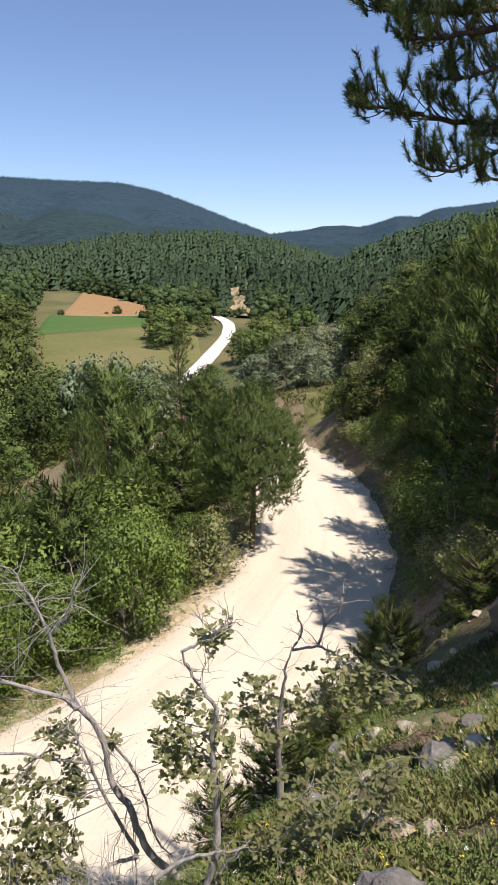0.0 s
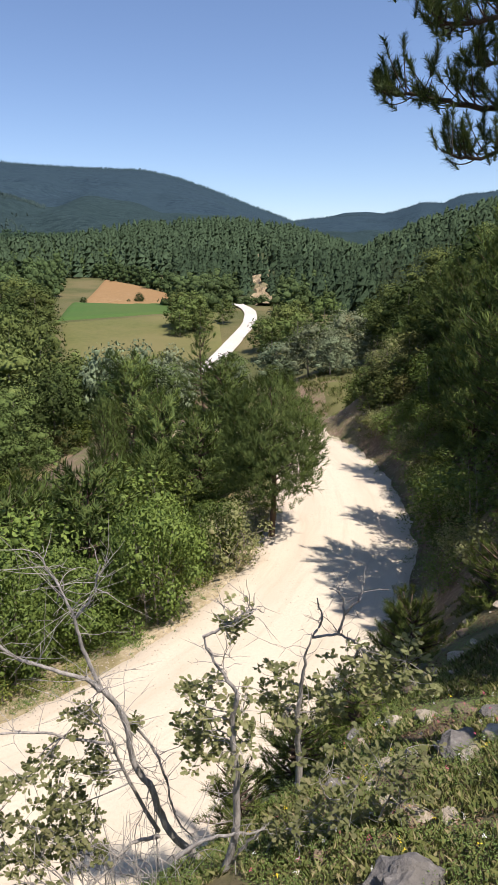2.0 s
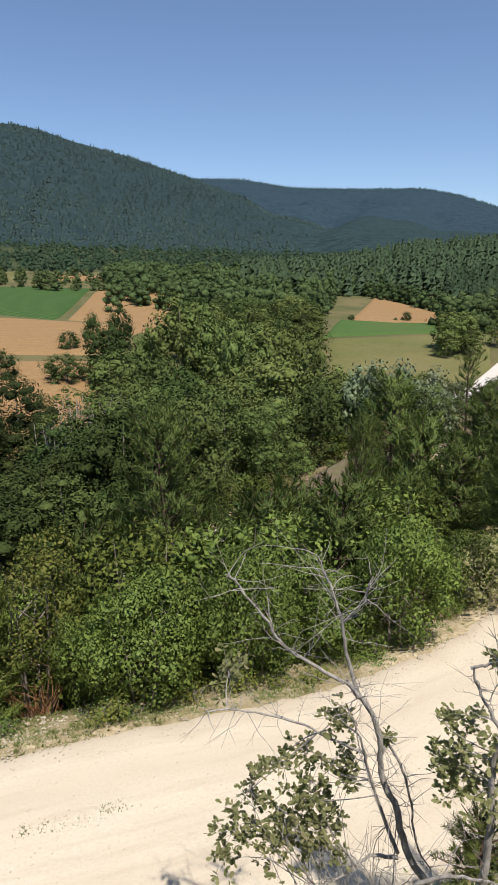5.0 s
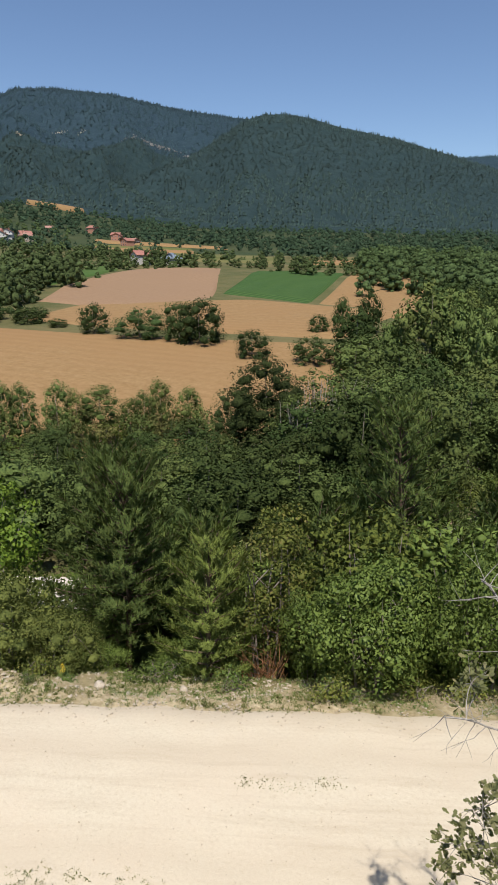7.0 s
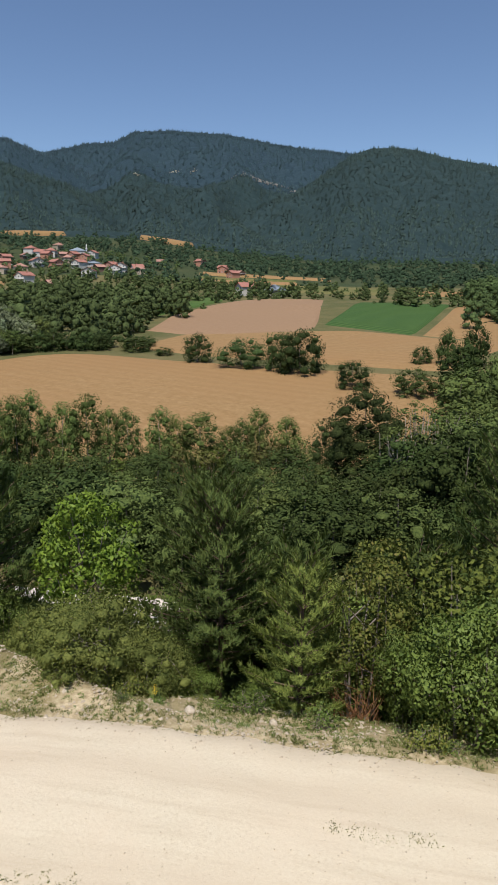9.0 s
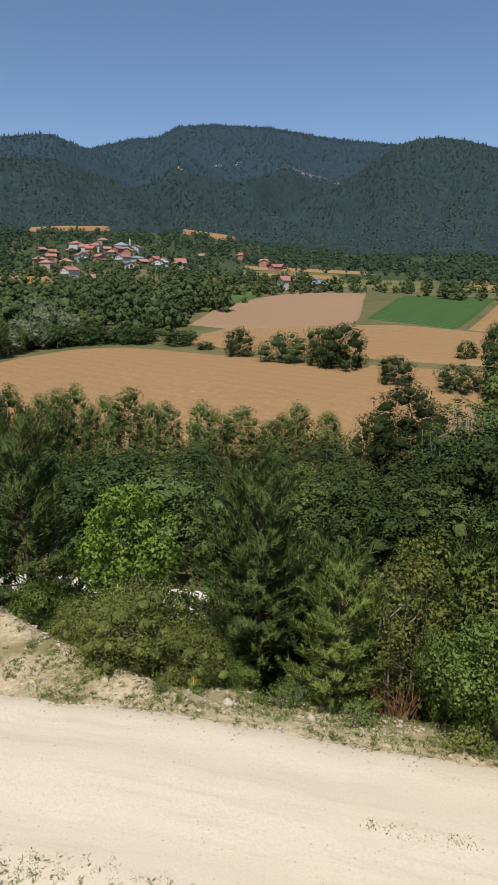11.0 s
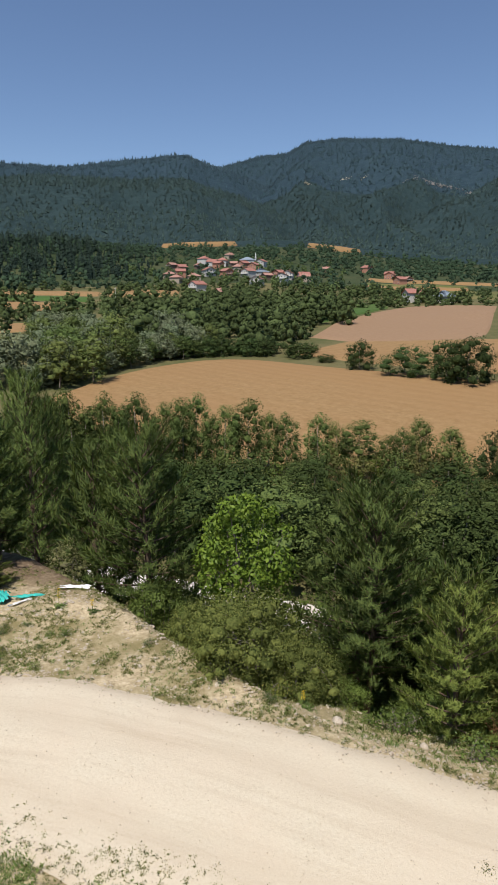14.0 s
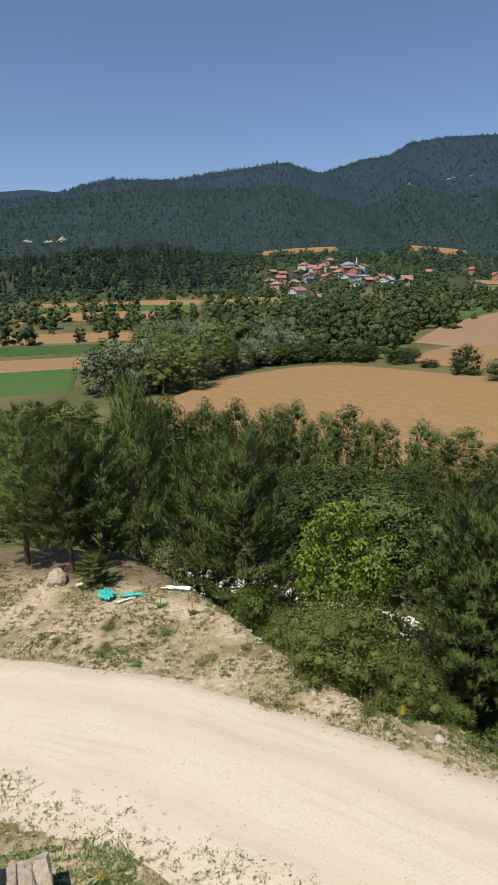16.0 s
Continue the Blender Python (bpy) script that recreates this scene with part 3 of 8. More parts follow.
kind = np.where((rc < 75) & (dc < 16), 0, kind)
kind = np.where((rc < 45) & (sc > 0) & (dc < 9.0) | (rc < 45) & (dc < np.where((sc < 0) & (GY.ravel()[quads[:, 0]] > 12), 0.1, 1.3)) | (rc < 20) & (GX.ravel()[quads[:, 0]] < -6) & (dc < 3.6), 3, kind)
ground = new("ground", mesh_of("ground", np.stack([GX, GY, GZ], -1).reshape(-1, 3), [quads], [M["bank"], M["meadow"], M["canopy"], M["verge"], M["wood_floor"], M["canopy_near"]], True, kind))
soil = ground.data.attributes.new("soil", "FLOAT", "POINT")
soil.data.foreach_set("value", (smooth(gd - HALF + 0.8 * wavy(GX, GY, 1.3, 14).ravel(), 5.0, 7.5) * (gs > 0)).astype(np.float32).ravel())
tagged(ground, "stony bank, valley meadow and forested mountains", "ground", kind="structure")


# ---- road and valley track ----
def road_material():
    m, n, l, b = base_mat("crushed_limestone", 0.95, 0.15)
    co = n.new("ShaderNodeNewGeometry").outputs["Position"]
    uv = n.new("ShaderNodeAttribute")
    uv.attribute_name = "across"
    grit = noise_node(n, l, 14.0, 9, 0.75, co)
    col = ramp_node(n, l, grit, [(0.25, (0.45, 0.38, 0.27)), (0.45, (0.60, 0.53, 0.40)), (0.75, (0.67, 0.61, 0.475))])
    dust = ramp_node(n, l, noise_node(n, l, 0.5, 6, 0.6, co), [(0.38, (0, 0, 0)), (0.66, (0.6,) * 3)])
    col = mix_node(n, l, dust, col, (0.62, 0.525, 0.395))
    # compacted wheel lines
    wob = n.new("ShaderNodeMath")
    wob.operation = "MULTIPLY_ADD"
    wob.inputs[1].default_value, wob.inputs[2].default_value = 0.22, -0.11
    l.new(noise_node(n, l, 0.6, 3, 0.5, co), wob.inputs[0])
    add = n.new("ShaderNodeMath")
    l.new(uv.outputs["Fac"], add.inputs[0])
    l.new(wob.outputs[0], add.inputs[1])
    line = ramp_node(n, l, add.outputs[0], [(0.0, (0.75,) * 3), (0.12, (0.1,) * 3), (0.27, (0.5,) * 3), (0.4, (0.05,) * 3), (0.58, (0.1,) * 3), (0.72, (0.55,) * 3), (0.85, (0.1,) * 3), (1.0, (0.8,) * 3)])
    col = mix_node(n, l, line, col, (0.52, 0.435, 0.32))
    # long faint streaks left by wheels and water
    run = n.new("ShaderNodeAttribute")
    run.attribute_name = "along"
    place = n.new("ShaderNodeCombineXYZ")
    for k, (src, by) in enumerate(((uv, 16.0), (run, 0.22))):
        sc = n.new("ShaderNodeMath")
        sc.operation = "MULTIPLY"
        sc.inputs[1].default_value = by
        l.new(src.outputs["Fac"], sc.inputs[0])
        l.new(sc.outputs[0], place.inputs[k])
    streak = ramp_node(n, l, noise_node(n, l, 1.0, 6, 0.65, place.outputs[0]), [(0.5, (0, 0, 0)), (0.72, (0.42,) * 3)])
    col = mix_node(n, l, streak, col, (0.44, 0.355, 0.25))
    speck = ramp_node(n, l, noise_node(n, l, 38.0, 4, 0.8, co), [(0.62, (0, 0, 0)), (0.75, (0.7,) * 3)])
    col = mix_node(n, l, speck, col, (0.36, 0.30, 0.22))
    l.new(col, b.inputs["Base Color"])
    bump_node(n, l, b, grit, 0.5, 0.03)
    return m


def strip(name, line, half, lift, mat, cells, follow):
    t = np.gradient(line, axis=0)
    t /= np.linalg.norm(t, axis=1)[:, None]
    side = np.stack([-t[:, 1], t[:, 0]], 1)
    u = np.linspace(-1, 1, cells)
    edge = half * (1 + 0.05 * wavy(line[:, 0], line[:, 1], 3.1, 9) + 0.03 * wavy(line[:, 0], line[:, 1], 0.9, 10))
    p = line[:, None, :] + side[:, None, :] * u[None, :, None] * edge[:, None, None]
    z = ground_z(p[..., 0], p[..., 1]) + lift
    if follow:
        z = z + 0.05 * (1 - u[None, :] ** 2) - 0.05 * (np.abs(u[None, :]) > 0.99) + 0.02 * wavy(p[..., 0], p[..., 1], 1.3, 12)
    me = mesh_of(name, np.concatenate([p, z[..., None]], -1).reshape(-1, 3), [grid_faces(len(line), cells)[:, ::-1]], [mat])
    at = me.attributes.new("across", "FLOAT", "POINT")
    at.data.foreach_set("value", np.tile((u + 1) / 2, len(line)).astype(np.float32))
    run = np.concatenate([[0], np.cumsum(np.linalg.norm(np.diff(line, axis=0), axis=1))])
    at = me.attributes.new("along", "FLOAT", "POINT")
    at.data.foreach_set("value", np.repeat(run, cells).astype(np.float32))
    return new(name, me)


tagged(strip("road", ROAD, HALF + 0.25, 0.04, road_material(), 21, True), "pale crushed-limestone road with faint wheel lines", "road", kind="structure")
tagged(strip("gravel_track", TRACK, 2.3 - 0.7 * smooth(TRACK[:, 1], 95, 125), 0.35, M["track"], 9, False), "white gravel track along the valley floor", "track", kind="structure")


# ---- fields ----
def field(name, near, far, mat, label, lift=0.3, n=26, m=18):
    """A field between two edges of the plan, draped on the ground."""
    def along(pts, k):
        s = spline(pts, 0.7) if len(pts) > 2 else np.linspace(pts[0], pts[1], 60)
        c = np.concatenate([[0], np.cumsum(np.linalg.norm(np.diff(s, axis=0), axis=1))])
        return np.stack([np.interp(np.linspace(0, c[-1], k), c, s[:, i]) for i in (0, 1)], 1)
    a, b = along(near, n), along(far, n)
    v = np.linspace(0, 1, m)[None, :, None]
    p = a[:, None] * (1 - v) + b[:, None] * v
    z = ground_z(p[..., 0], p[..., 1]) + lift
    edge = np.ones(z.shape, bool)
    edge[1:-1, 1:-1] = False
    z = np.where(edge, z - lift - 0.25, z)
    me = mesh_of(name, np.concatenate([p, z[..., None]], -1).reshape(-1, 3), [grid_faces(n, m)], [mat])
    return tagged(new(name, me), label, "field", kind="structure")


field("wheat_field", [(-124, 4), (-94, 12), (-70, 27), (-62, 48), (-60, 66), (-62, 90)], [(-130, 14), (-151, 36), (-156, 58), (-134, 76), (-112, 92), (-84, 110)], M["wheat"], "ripe golden wheat field sloping to the river trees")
field("ploughed_field", [(-195, 98), (-166, 109), (-164, 140), (-177, 157)], [(-228, 125), (-275, 188), (-275, 215), (-256, 233)], M["bare"], "bare light-brown ploughed field", 0.6)
field("stubble_field", [(-158, 73), (-137, 81), (-114, 96), (-86, 113)], [(-178, 100), (-160, 146), (-145, 156), (-100, 160)], M["wheat"], "harvested tan stubble field", 0.45)
field("maize_field", [(-172, 155), (-150, 157), (-134, 157)], [(-222, 222), (-206, 240), (-192, 251)], M["crop"], "green maize field in rows", 0.9)
field("stubble_field_far", [(-132, 158), (-112, 158), (-92, 140)], [(-190, 252), (-160, 262), (-131, 268)], M["wheat"], "harvested tan field behind the maize", 0.5)
field("tan_hill_field", [(-58, 205), (-42, 203), (-28, 198)], [(-70, 285), (-52, 262), (-34, 232)], M["wheat"], "tan ploughed field on the far slope", 0.5)
field("green_hill_field", [(-51, 157), (-37, 168), (-25, 177)], [(-61, 204), (-42, 202), (-27, 197)], M["lawn"], "bright green crop below the tan field", 0.5)
field("pasture", [(-34, 108), (-20, 108), (-9, 132)], [(-50, 156), (-24, 176), (-14, 186)], M["grass"], "dry olive grassland dotted with yellow flowers", 0.35)
field("lower_green_field", [(-136, -30), (-138, -16), (-140, -5)], [(-164, -34), (-168, -14), (-171, -4)], M["lawn"], "bright green meadow", 0.4)
field("tan_strip_field", [(-166, -36), (-170, -14), (-172, 0)], [(-190, -38), (-196, -12), (-196, 10)], M["wheat"], "narrow tan field strip", 0.4)
field("green_strip_field", [(-194, -40), (-200, -14), (-200, 4)], [(-222, -42), (-226, -14), (-228, 4)], M["crop"], "green crop strip", 0.5)
field("tan_strip_field_far", [(-230, -40), (-236, -14), (-238, 14)], [(-262, -40), (-268, -10), (-266, 26)], M["wheat"], "tan field strip", 0.6)
field("plain_field", [(-320, -34), (-330, 8), (-322, 40)], [(-360, -36), (-372, 12), (-356, 52)], M["wheat"], "tan field on the valley plain", 0.8)
field("plain_field_green", [(-378, -34), (-386, 14), (-372, 56)], [(-404, -36), (-412, 18), (-396, 62)], M["lawn"], "green field on the valley plain", 0.9)
field("plain_field_far", [(-424, -34), (-430, 18), (-412, 66)], [(-452, -36), (-462, 24), (-440, 74)], M["wheat"], "tan field near the village", 1.0)
field("village_field", [(-410, 70), (-400, 92), (-392, 110)], [(-456, 82), (-446, 106), (-436, 124)], M["wheat"], "tan field beside the village", 1.0)
field("green_wedge_field", [(-236, 124), (-252, 150), (-280, 186)], [(-262, 138), (-290, 176), (-306, 196)], M["lawn"], "green wedge of meadow", 0.9)
field("hill_field", [(-872, 232), (-862, 280), (-850, 320)], [(-893, 228), (-888, 286), (-866, 330)], M["wheat"], "tan clearing on the mountain foot", 5.0)
field("hill_field_east", [(-812, 408), (-790, 440), (-770, 462)], [(-826, 414), (-812, 456), (-786, 476)], M["wheat"], "tan clearing among the woods", 5.0)
field("orchard_field", [(-330, 240), (-300, 270), (-270, 290)], [(-395, 290), (-355, 325), (-318, 346)], M["grass"], "dry grass between orchard trees", 1.0)
field("plain_field_east", [(-262, 300), (-220, 330), (-170, 350)], [(-292, 334), (-245, 368), (-190, 392)], M["wheat"], "tan field before the woods", 1.0)
field("clearing", [(4.5, 47), (7, 46), (11, 46)], [(5, 66), (9, 67), (14, 66)], M["grass"], "grassy clearing with a bare patch beyond the road", 0.08, 14, 14)
field("foot_field", [(-432, 262), (-407, 292), (-382, 318)], [(-452, 276), (-428, 306), (-400, 336)], M["wheat"], "tan stubble strip before the woods", 1.2)
field("foot_field_green", [(-462, 282), (-436, 314), (-410, 340)], [(-478, 292), (-452, 326), (-424, 354)], M["grass"], "dry green strip before the woods", 1.2)
field("foot_field_far", [(-500, 306), (-462, 350), (-424, 392)], [(-516, 316), (-478, 364), (-440, 406)], M["wheat"], "tan strip among the foothill trees", 1.5)
# ---- plants ----
def unit(v):
    return v / (np.linalg.norm(v, axis=-1, keepdims=True) + 1e-9)


def tube(points, radii, sides=6):
    """A tapered limb along points."""
    p, r = np.asarray(points, float), np.asarray(radii, float)
    t = unit(np.gradient(p, axis=0))
    ref = np.where(np.abs(t[:, 2:3]) > 0.9, np.array([[1.0, 0, 0]]), np.array([[0, 0, 1.0]]))
    a = unit(np.cross(t, ref))
    b = np.cross(t, a)
    ang = np.linspace(0, 2 * np.pi, sides, endpoint=False)
    v = p[:, None] + r[:, None, None] * (a[:, None] * np.cos(ang)[None, :, None] + b[:, None] * np.sin(ang)[None, :, None])
    return v.reshape(-1, 3), grid_faces(len(p), sides, True)


def join(pieces):
    """Joins (verts, quads) pieces."""
    vs, fs, k = [], [], 0
    for v, f in pieces:
        vs.append(v)
        fs.append(f + k)
        k += len(v)
    return np.vstack(vs), np.vstack(fs)


def leaves(pos, out, length, width, rng, droop=0.0):
    """One folded leaf of two triangles at each place, facing about along out."""
    n = len(pos)
    nrm = unit(out + rng.normal(0, 0.28, (n, 3)))
    d = unit(np.cross(nrm, rng.normal(0, 1, (n, 3))))
    d = unit(d + np.array([0, 0, -droop]))
    s = np.cross(nrm, d)
    L = (length * rng.uniform(0.65, 1.3, n))[:, None]
    W = (width * rng.uniform(0.7, 1.2, n))[:, None]
    a, c = pos - d * L * 0.5, pos + d * L * 0.5
    m = pos - d * L * 0.08 - nrm * L * 0.12
    v = np.stack([a, m + s * W * 0.5, c, m - s * W * 0.5], 1).reshape(-1, 3)
    k = np.arange(n)[:, None] * 4
    # two triangles that share the midrib
    f = np.concatenate([k + [[0, 1, 2]], k + [[0, 2, 3]]], 1).reshape(-1, 3)
    return v, f


def needles(pos, axis, size, count, width, rng, spread=0.75, along=0.0):
    """A brush of needles along each shoot."""
    n = len(pos)
    P, A = np.repeat(pos, count, 0), np.repeat(axis, count, 0)
    S = np.repeat(np.broadcast_to(size, (n,)), count)
    perp = unit(np.cross(A, rng.normal(0, 1, (n * count, 3))))
    ang = rng.uniform(0.25, spread + 0.25, n * count)[:, None]
    d = A * np.cos(ang) + perp * np.sin(ang)
    start = P + A * (rng.uniform(-0.5 - 1.6 * along, 0.45, n * count) * S)[:, None]
    L = (S * rng.uniform(0.55, 0.95, n * count))[:, None]
    s = unit(np.cross(d, rng.normal(0, 1, d.shape))) * width * 0.5
    v = np.stack([start - s, start + s, start + d * L], 1).reshape(-1, 3)
    return v, np.arange(n * count * 3).reshape(-1, 3)


def pine_meshes(h, radius, clear, seed, shoots=900, tuft=0.2, per=15, width=0.02, mult=1.0, shape=0.75, sparse=0.0, mat="needle"):
    """Trunk, limbs and needles of a pine. clear: bare share of the stem; shape: 1 a cone, 0 a drum."""
    rng = np.random.default_rng(seed)
    zz = np.linspace(0, 1, 12)
    bend = np.stack([0.02 * h * np.sin(zz * 3 + seed), 0.02 * h * np.sin(zz * 2.3 + seed * 2) * zz], 1)
    stem = np.concatenate([bend, (zz * h * 0.99)[:, None]], 1)
    r0 = 0.016 * h + 0.02
    tv, tf = tube(stem, r0 * (1 - 0.93 * zz) + 0.006, 9)
    limbs, spos, saxis = [], [], []
    levels = max(9, int(h * (1 - clear) / 0.36))
    weight = []
    for i in range(levels):
        u = (i + rng.uniform(-0.2, 0.2)) / levels
        u = min(max(u, 0.0), 0.98)
        z = h * (clear + (1 - clear) * u)
        reach = radius * ((1 - u) ** shape * min(1, 0.55 + 2.2 * u) + 0.06)
        if rng.random() < sparse:
            reach *= 0.5
        n = rng.integers(4, 7)
        a0 = rng.uniform(0, 6.28)
        c = np.array([np.interp(z / h, zz, bend[:, 0]), np.interp(z / h, zz, bend[:, 1]), z])
        for k in range(n):
            a = a0 + 6.283 * k / n + rng.uniform(-0.3, 0.3)
            L = reach * rng.uniform(0.7, 1.12)
            lift = np.interp(u, [0, 0.5, 1], [0.02, 0.4, 1.2]) + rng.uniform(-0.12, 0.12)
            d = np.array([np.cos(a), np.sin(a), lift])
            s = np.linspace(0, 1, 5)
            line = c + np.outer(s * L, d) + np.outer(s**2 * L * 0.22, [0, 0, 1])
            limbs.append(tube(line, (0.012 + 0.012 * L) * (1 - 0.85 * s) + 0.003, 4))
            m = max(3, int(L / radius * 11 * mult))
            for q in np.concatenate([rng.uniform(0.3, 1.0, m), [1.0]]):
                p = c + q * L * d + np.array([0, 0, q**2 * L * 0.22])
                sidew = np.array([-np.sin(a), np.cos(a), 0]) * rng.uniform(-1, 1) * L * 0.34 * (1.15 - q)
                p = p + sidew + rng.normal(0, 0.03, 3) * radius
                ax = unit(d * 0.7 + sidew * 1.2 + np.array([0, 0, 0.75]) + rng.normal(0, 0.2, 3))
                spos.append(p)
                saxis.append(ax)
                weight.append(L)
    top = stem[-1]
    for k in range(6):
        spos.append(top - np.array([0, 0, 0.09 * k * tuft * 5]))
        saxis.append(unit(np.array([rng.normal(0, 0.35), rng.normal(0, 0.35), 1.0])))
    spos, saxis = np.array(spos), np.array(saxis)
    if len(spos) > shoots:
        keep = rng.choice(len(spos), shoots, False)
        spos, saxis = spos[keep], saxis[keep]
    nv, nf = needles(spos, saxis, tuft * rng.uniform(0.75, 1.25, len(spos)), per, width, rng)
    lv, lf = join([(tv, tf)] + limbs)
    return mesh_of("trunk", lv, [lf], [M["pine_bark"]]), tufted(nv, nf, spos, saxis, per, rng, mat)


def tufted(nv, nf, spos, saxis, per, rng, mat="needle"):
    """Needle mesh whose tufts are shaded as round brushes."""
    rim = unit(spos * np.array([1, 1, 0]))
    nrm = unit(rim * 0.75 + saxis * 0.6 + np.array([0, 0, 0.35]) + rng.normal(0, 0.22, spos.shape))
    nrm = np.repeat(nrm, per * 3, 0)
    return mesh_of("crown", nv, [nf], [M[mat]], True, None, unit(nrm + np.repeat(rng.normal(0, 0.25, (len(nv) // 3, 3)), 3, 0)))


def dome_pine_meshes(h, radius, low, seed, shoots, tuft, per, width, lobes=26):
    """A round-headed pine: needle tufts all over rounded masses on a bare trunk."""
    rng = np.random.default_rng(seed)
    zz = np.linspace(0, 1, 12)
    stem = np.stack([0.1 * np.sin(zz * 4), 0.08 * np.sin(zz * 3), zz * h * 0.95], 1)
    pieces = [tube(stem, 0.12 * (1 - 0.9 * zz) + 0.008, 9)]
    lob = lobes_of(rng, h, radius, low, lobes)
    for x, y, z, r in lob:
        s = np.linspace(0, 1, 5)[:, None]
        a = np.array([0.05, 0.05, max(low * 0.9, z - 0.5 * np.hypot(x, y))])
        pieces.append(tube(a * (1 - s) + np.array([x, y, z]) * s, 0.03 * (1 - 0.8 * s[:, 0]) + 0.004, 5))
    pick = rng.choice(len(lob), shoots, p=lob[:, 3] ** 2 / (lob[:, 3] ** 2).sum())
    d = unit(rng.normal(0, 1, (shoots, 3)) + np.array([0, 0, 0.3]))
    spos = lob[pick, :3] + d * (lob[pick, 3] * rng.uniform(0.55, 1.05, shoots))[:, None]
    saxis = unit(d * 0.7 + np.array([0, 0, 0.75]) + rng.normal(0, 0.2, (shoots, 3)))
    nv, nf = needles(spos, saxis, tuft * rng.uniform(0.75, 1.25, shoots), per, width, rng)
    lv, lf = join(pieces)
    return mesh_of("trunk", lv, [lf], [M["pine_bark"]]), tufted(nv, nf, spos, saxis, per, rng)


def lobes_of(rng, h, radius, low, count, lean=0.0):
    """Rounded masses that make up a crown, as centre and radius."""
    half = (h - low) / 2
    out = [(0, 0, low + half, radius * 0.5)]
    for k in range(count):
        z = 1 - 1.75 * (k + 0.5) / count
        a = k * 2.39996 + rng.uniform(-0.35, 0.35)
        w = np.sqrt(max(0, 1 - z * z))
        q = rng.uniform(0.58, 0.8)
        r = min(radius, half) * rng.uniform(0.26, 0.42)
        out.append((w * np.cos(a) * radius * q + lean * z, w * np.sin(a) * radius * q, low + half + z * (half - r * 0.8), r))
    return np.array(out)


def broad_meshes(h, radius, low, seed, mat, bark_mat, count=9, twigs=520, per=11, size=0.1, stems=1, spread=0.55, droop=0.2, tall=1.0, lean=0.0):
    """Trunk with limbs and leaves of a broad-leaved tree or shrub."""
    rng = np.random.default_rng(seed)
    lobes = lobes_of(rng, h, radius, low, count, lean)
    share = lobes[:, 3] ** 2 * np.where(np.arange(len(lobes)) == 0, 0.3, 1)
    pick = rng.choice(len(lobes), twigs, p=share / share.sum())
    d = unit(rng.normal(0, 1, (twigs, 3)) + np.array([0, 0, 0.25]))
    rr = lobes[pick, 3] * rng.uniform(0.45, 1.12, twigs) ** 0.7
    c = lobes[pick, :3] + d * rr[:, None] * np.array([1, 1, tall])
    c[:, 2] = np.maximum(c[:, 2], 0.1 * h * rng.random(twigs))
    P = np.repeat(c, per, 0) + rng.normal(0, size * 1.6, (twigs * per, 3)) * np.array([1, 1, 0.8])
    axis = unit(c - np.array([0, 0, (h + low) * 0.42]))
    out = unit(np.repeat(d * 0.7 + axis * 0.5, per, 0) + np.array([0, 0, 0.45]))
    lv, lf = leaves(P, out, size, size * spread, rng, droop)
    pieces = []
    for k in range(stems):
        a = 6.28 * k / stems + rng.uniform(0, 1)
        foot = np.array([np.cos(a), np.sin(a), 0]) * radius * 0.18 * (stems > 1)
        head = foot * 2.2 + np.array([rng.normal(0, 0.05) * radius, rng.normal(0, 0.05) * radius, h * 0.86])
        s = np.linspace(0, 1, 7)[:, None]
        line = foot * (1 - s) + head * s + np.sin(s * 3.1) * rng.normal(0, 0.05, 3) * radius
        r0 = (0.012 * h + 0.02) / (1 if stems == 1 else 1.7)
        pieces.append(tube(line, r0 * (1 - 0.85 * s[:, 0]), 7))
        for q in rng.choice(len(lobes), max(3, count // stems), False):
            start = line[rng.integers(1, 5)]
            s2 = np.linspace(0, 1, 5)[:, None]
            br = start * (1 - s2) + lobes[q, :3] * s2 + np.sin(s2 * 3.1) * np.array([0, 0, 0.08 * h])
            pieces.append(tube(br, r0 * 0.5 * (1 - 0.85 * s2[:, 0]) + 0.004, 5))
    tv, tf = join(pieces)
    nrm = unit(np.repeat(out, 4, 0) + np.repeat(rng.normal(0, 0.3, P.shape), 4, 0))
    return mesh_of("trunk", tv, [tf], [bark_mat]), mesh_of("crown", lv, [lf], [mat], True, None, nrm)


def ball(cuts):
    """Vertices and triangles of a unit sphere."""
    bm = bmesh.new()
    bmesh.ops.create_icosphere(bm, subdivisions=cuts, radius=1)
    v = np.array([p.co[:] for p in bm.verts])
    f = np.array([[p.index for p in q.verts] for q in bm.faces])
    bm.free()
    return v, f


BALLS = {k: ball(k) for k in (1, 2, 3)}


def clumps(lobes, cuts, rng, rough=0.2, squash=0.85, core=0.9):
    """Ragged leaf masses, one on each lobe: verts, triangles, normals."""
    b, f = BALLS[cuts]
    n, m = len(lobes), len(b)
    k = core * (1 + rng.uniform(-rough, rough, (n, m, 1)))
    v = lobes[:, None, :3] + b[None] * k * lobes[:, None, 3:4] * np.array([1, 1, squash])
    nrm = unit(b[None] + rng.normal(0, 0.2, (n, m, 3)) + np.array([0, 0, 0.2]))
    return v.reshape(-1, 3), (f[None] + (np.arange(n) * m)[:, None, None]).reshape(-1, 3), nrm.reshape(-1, 3)


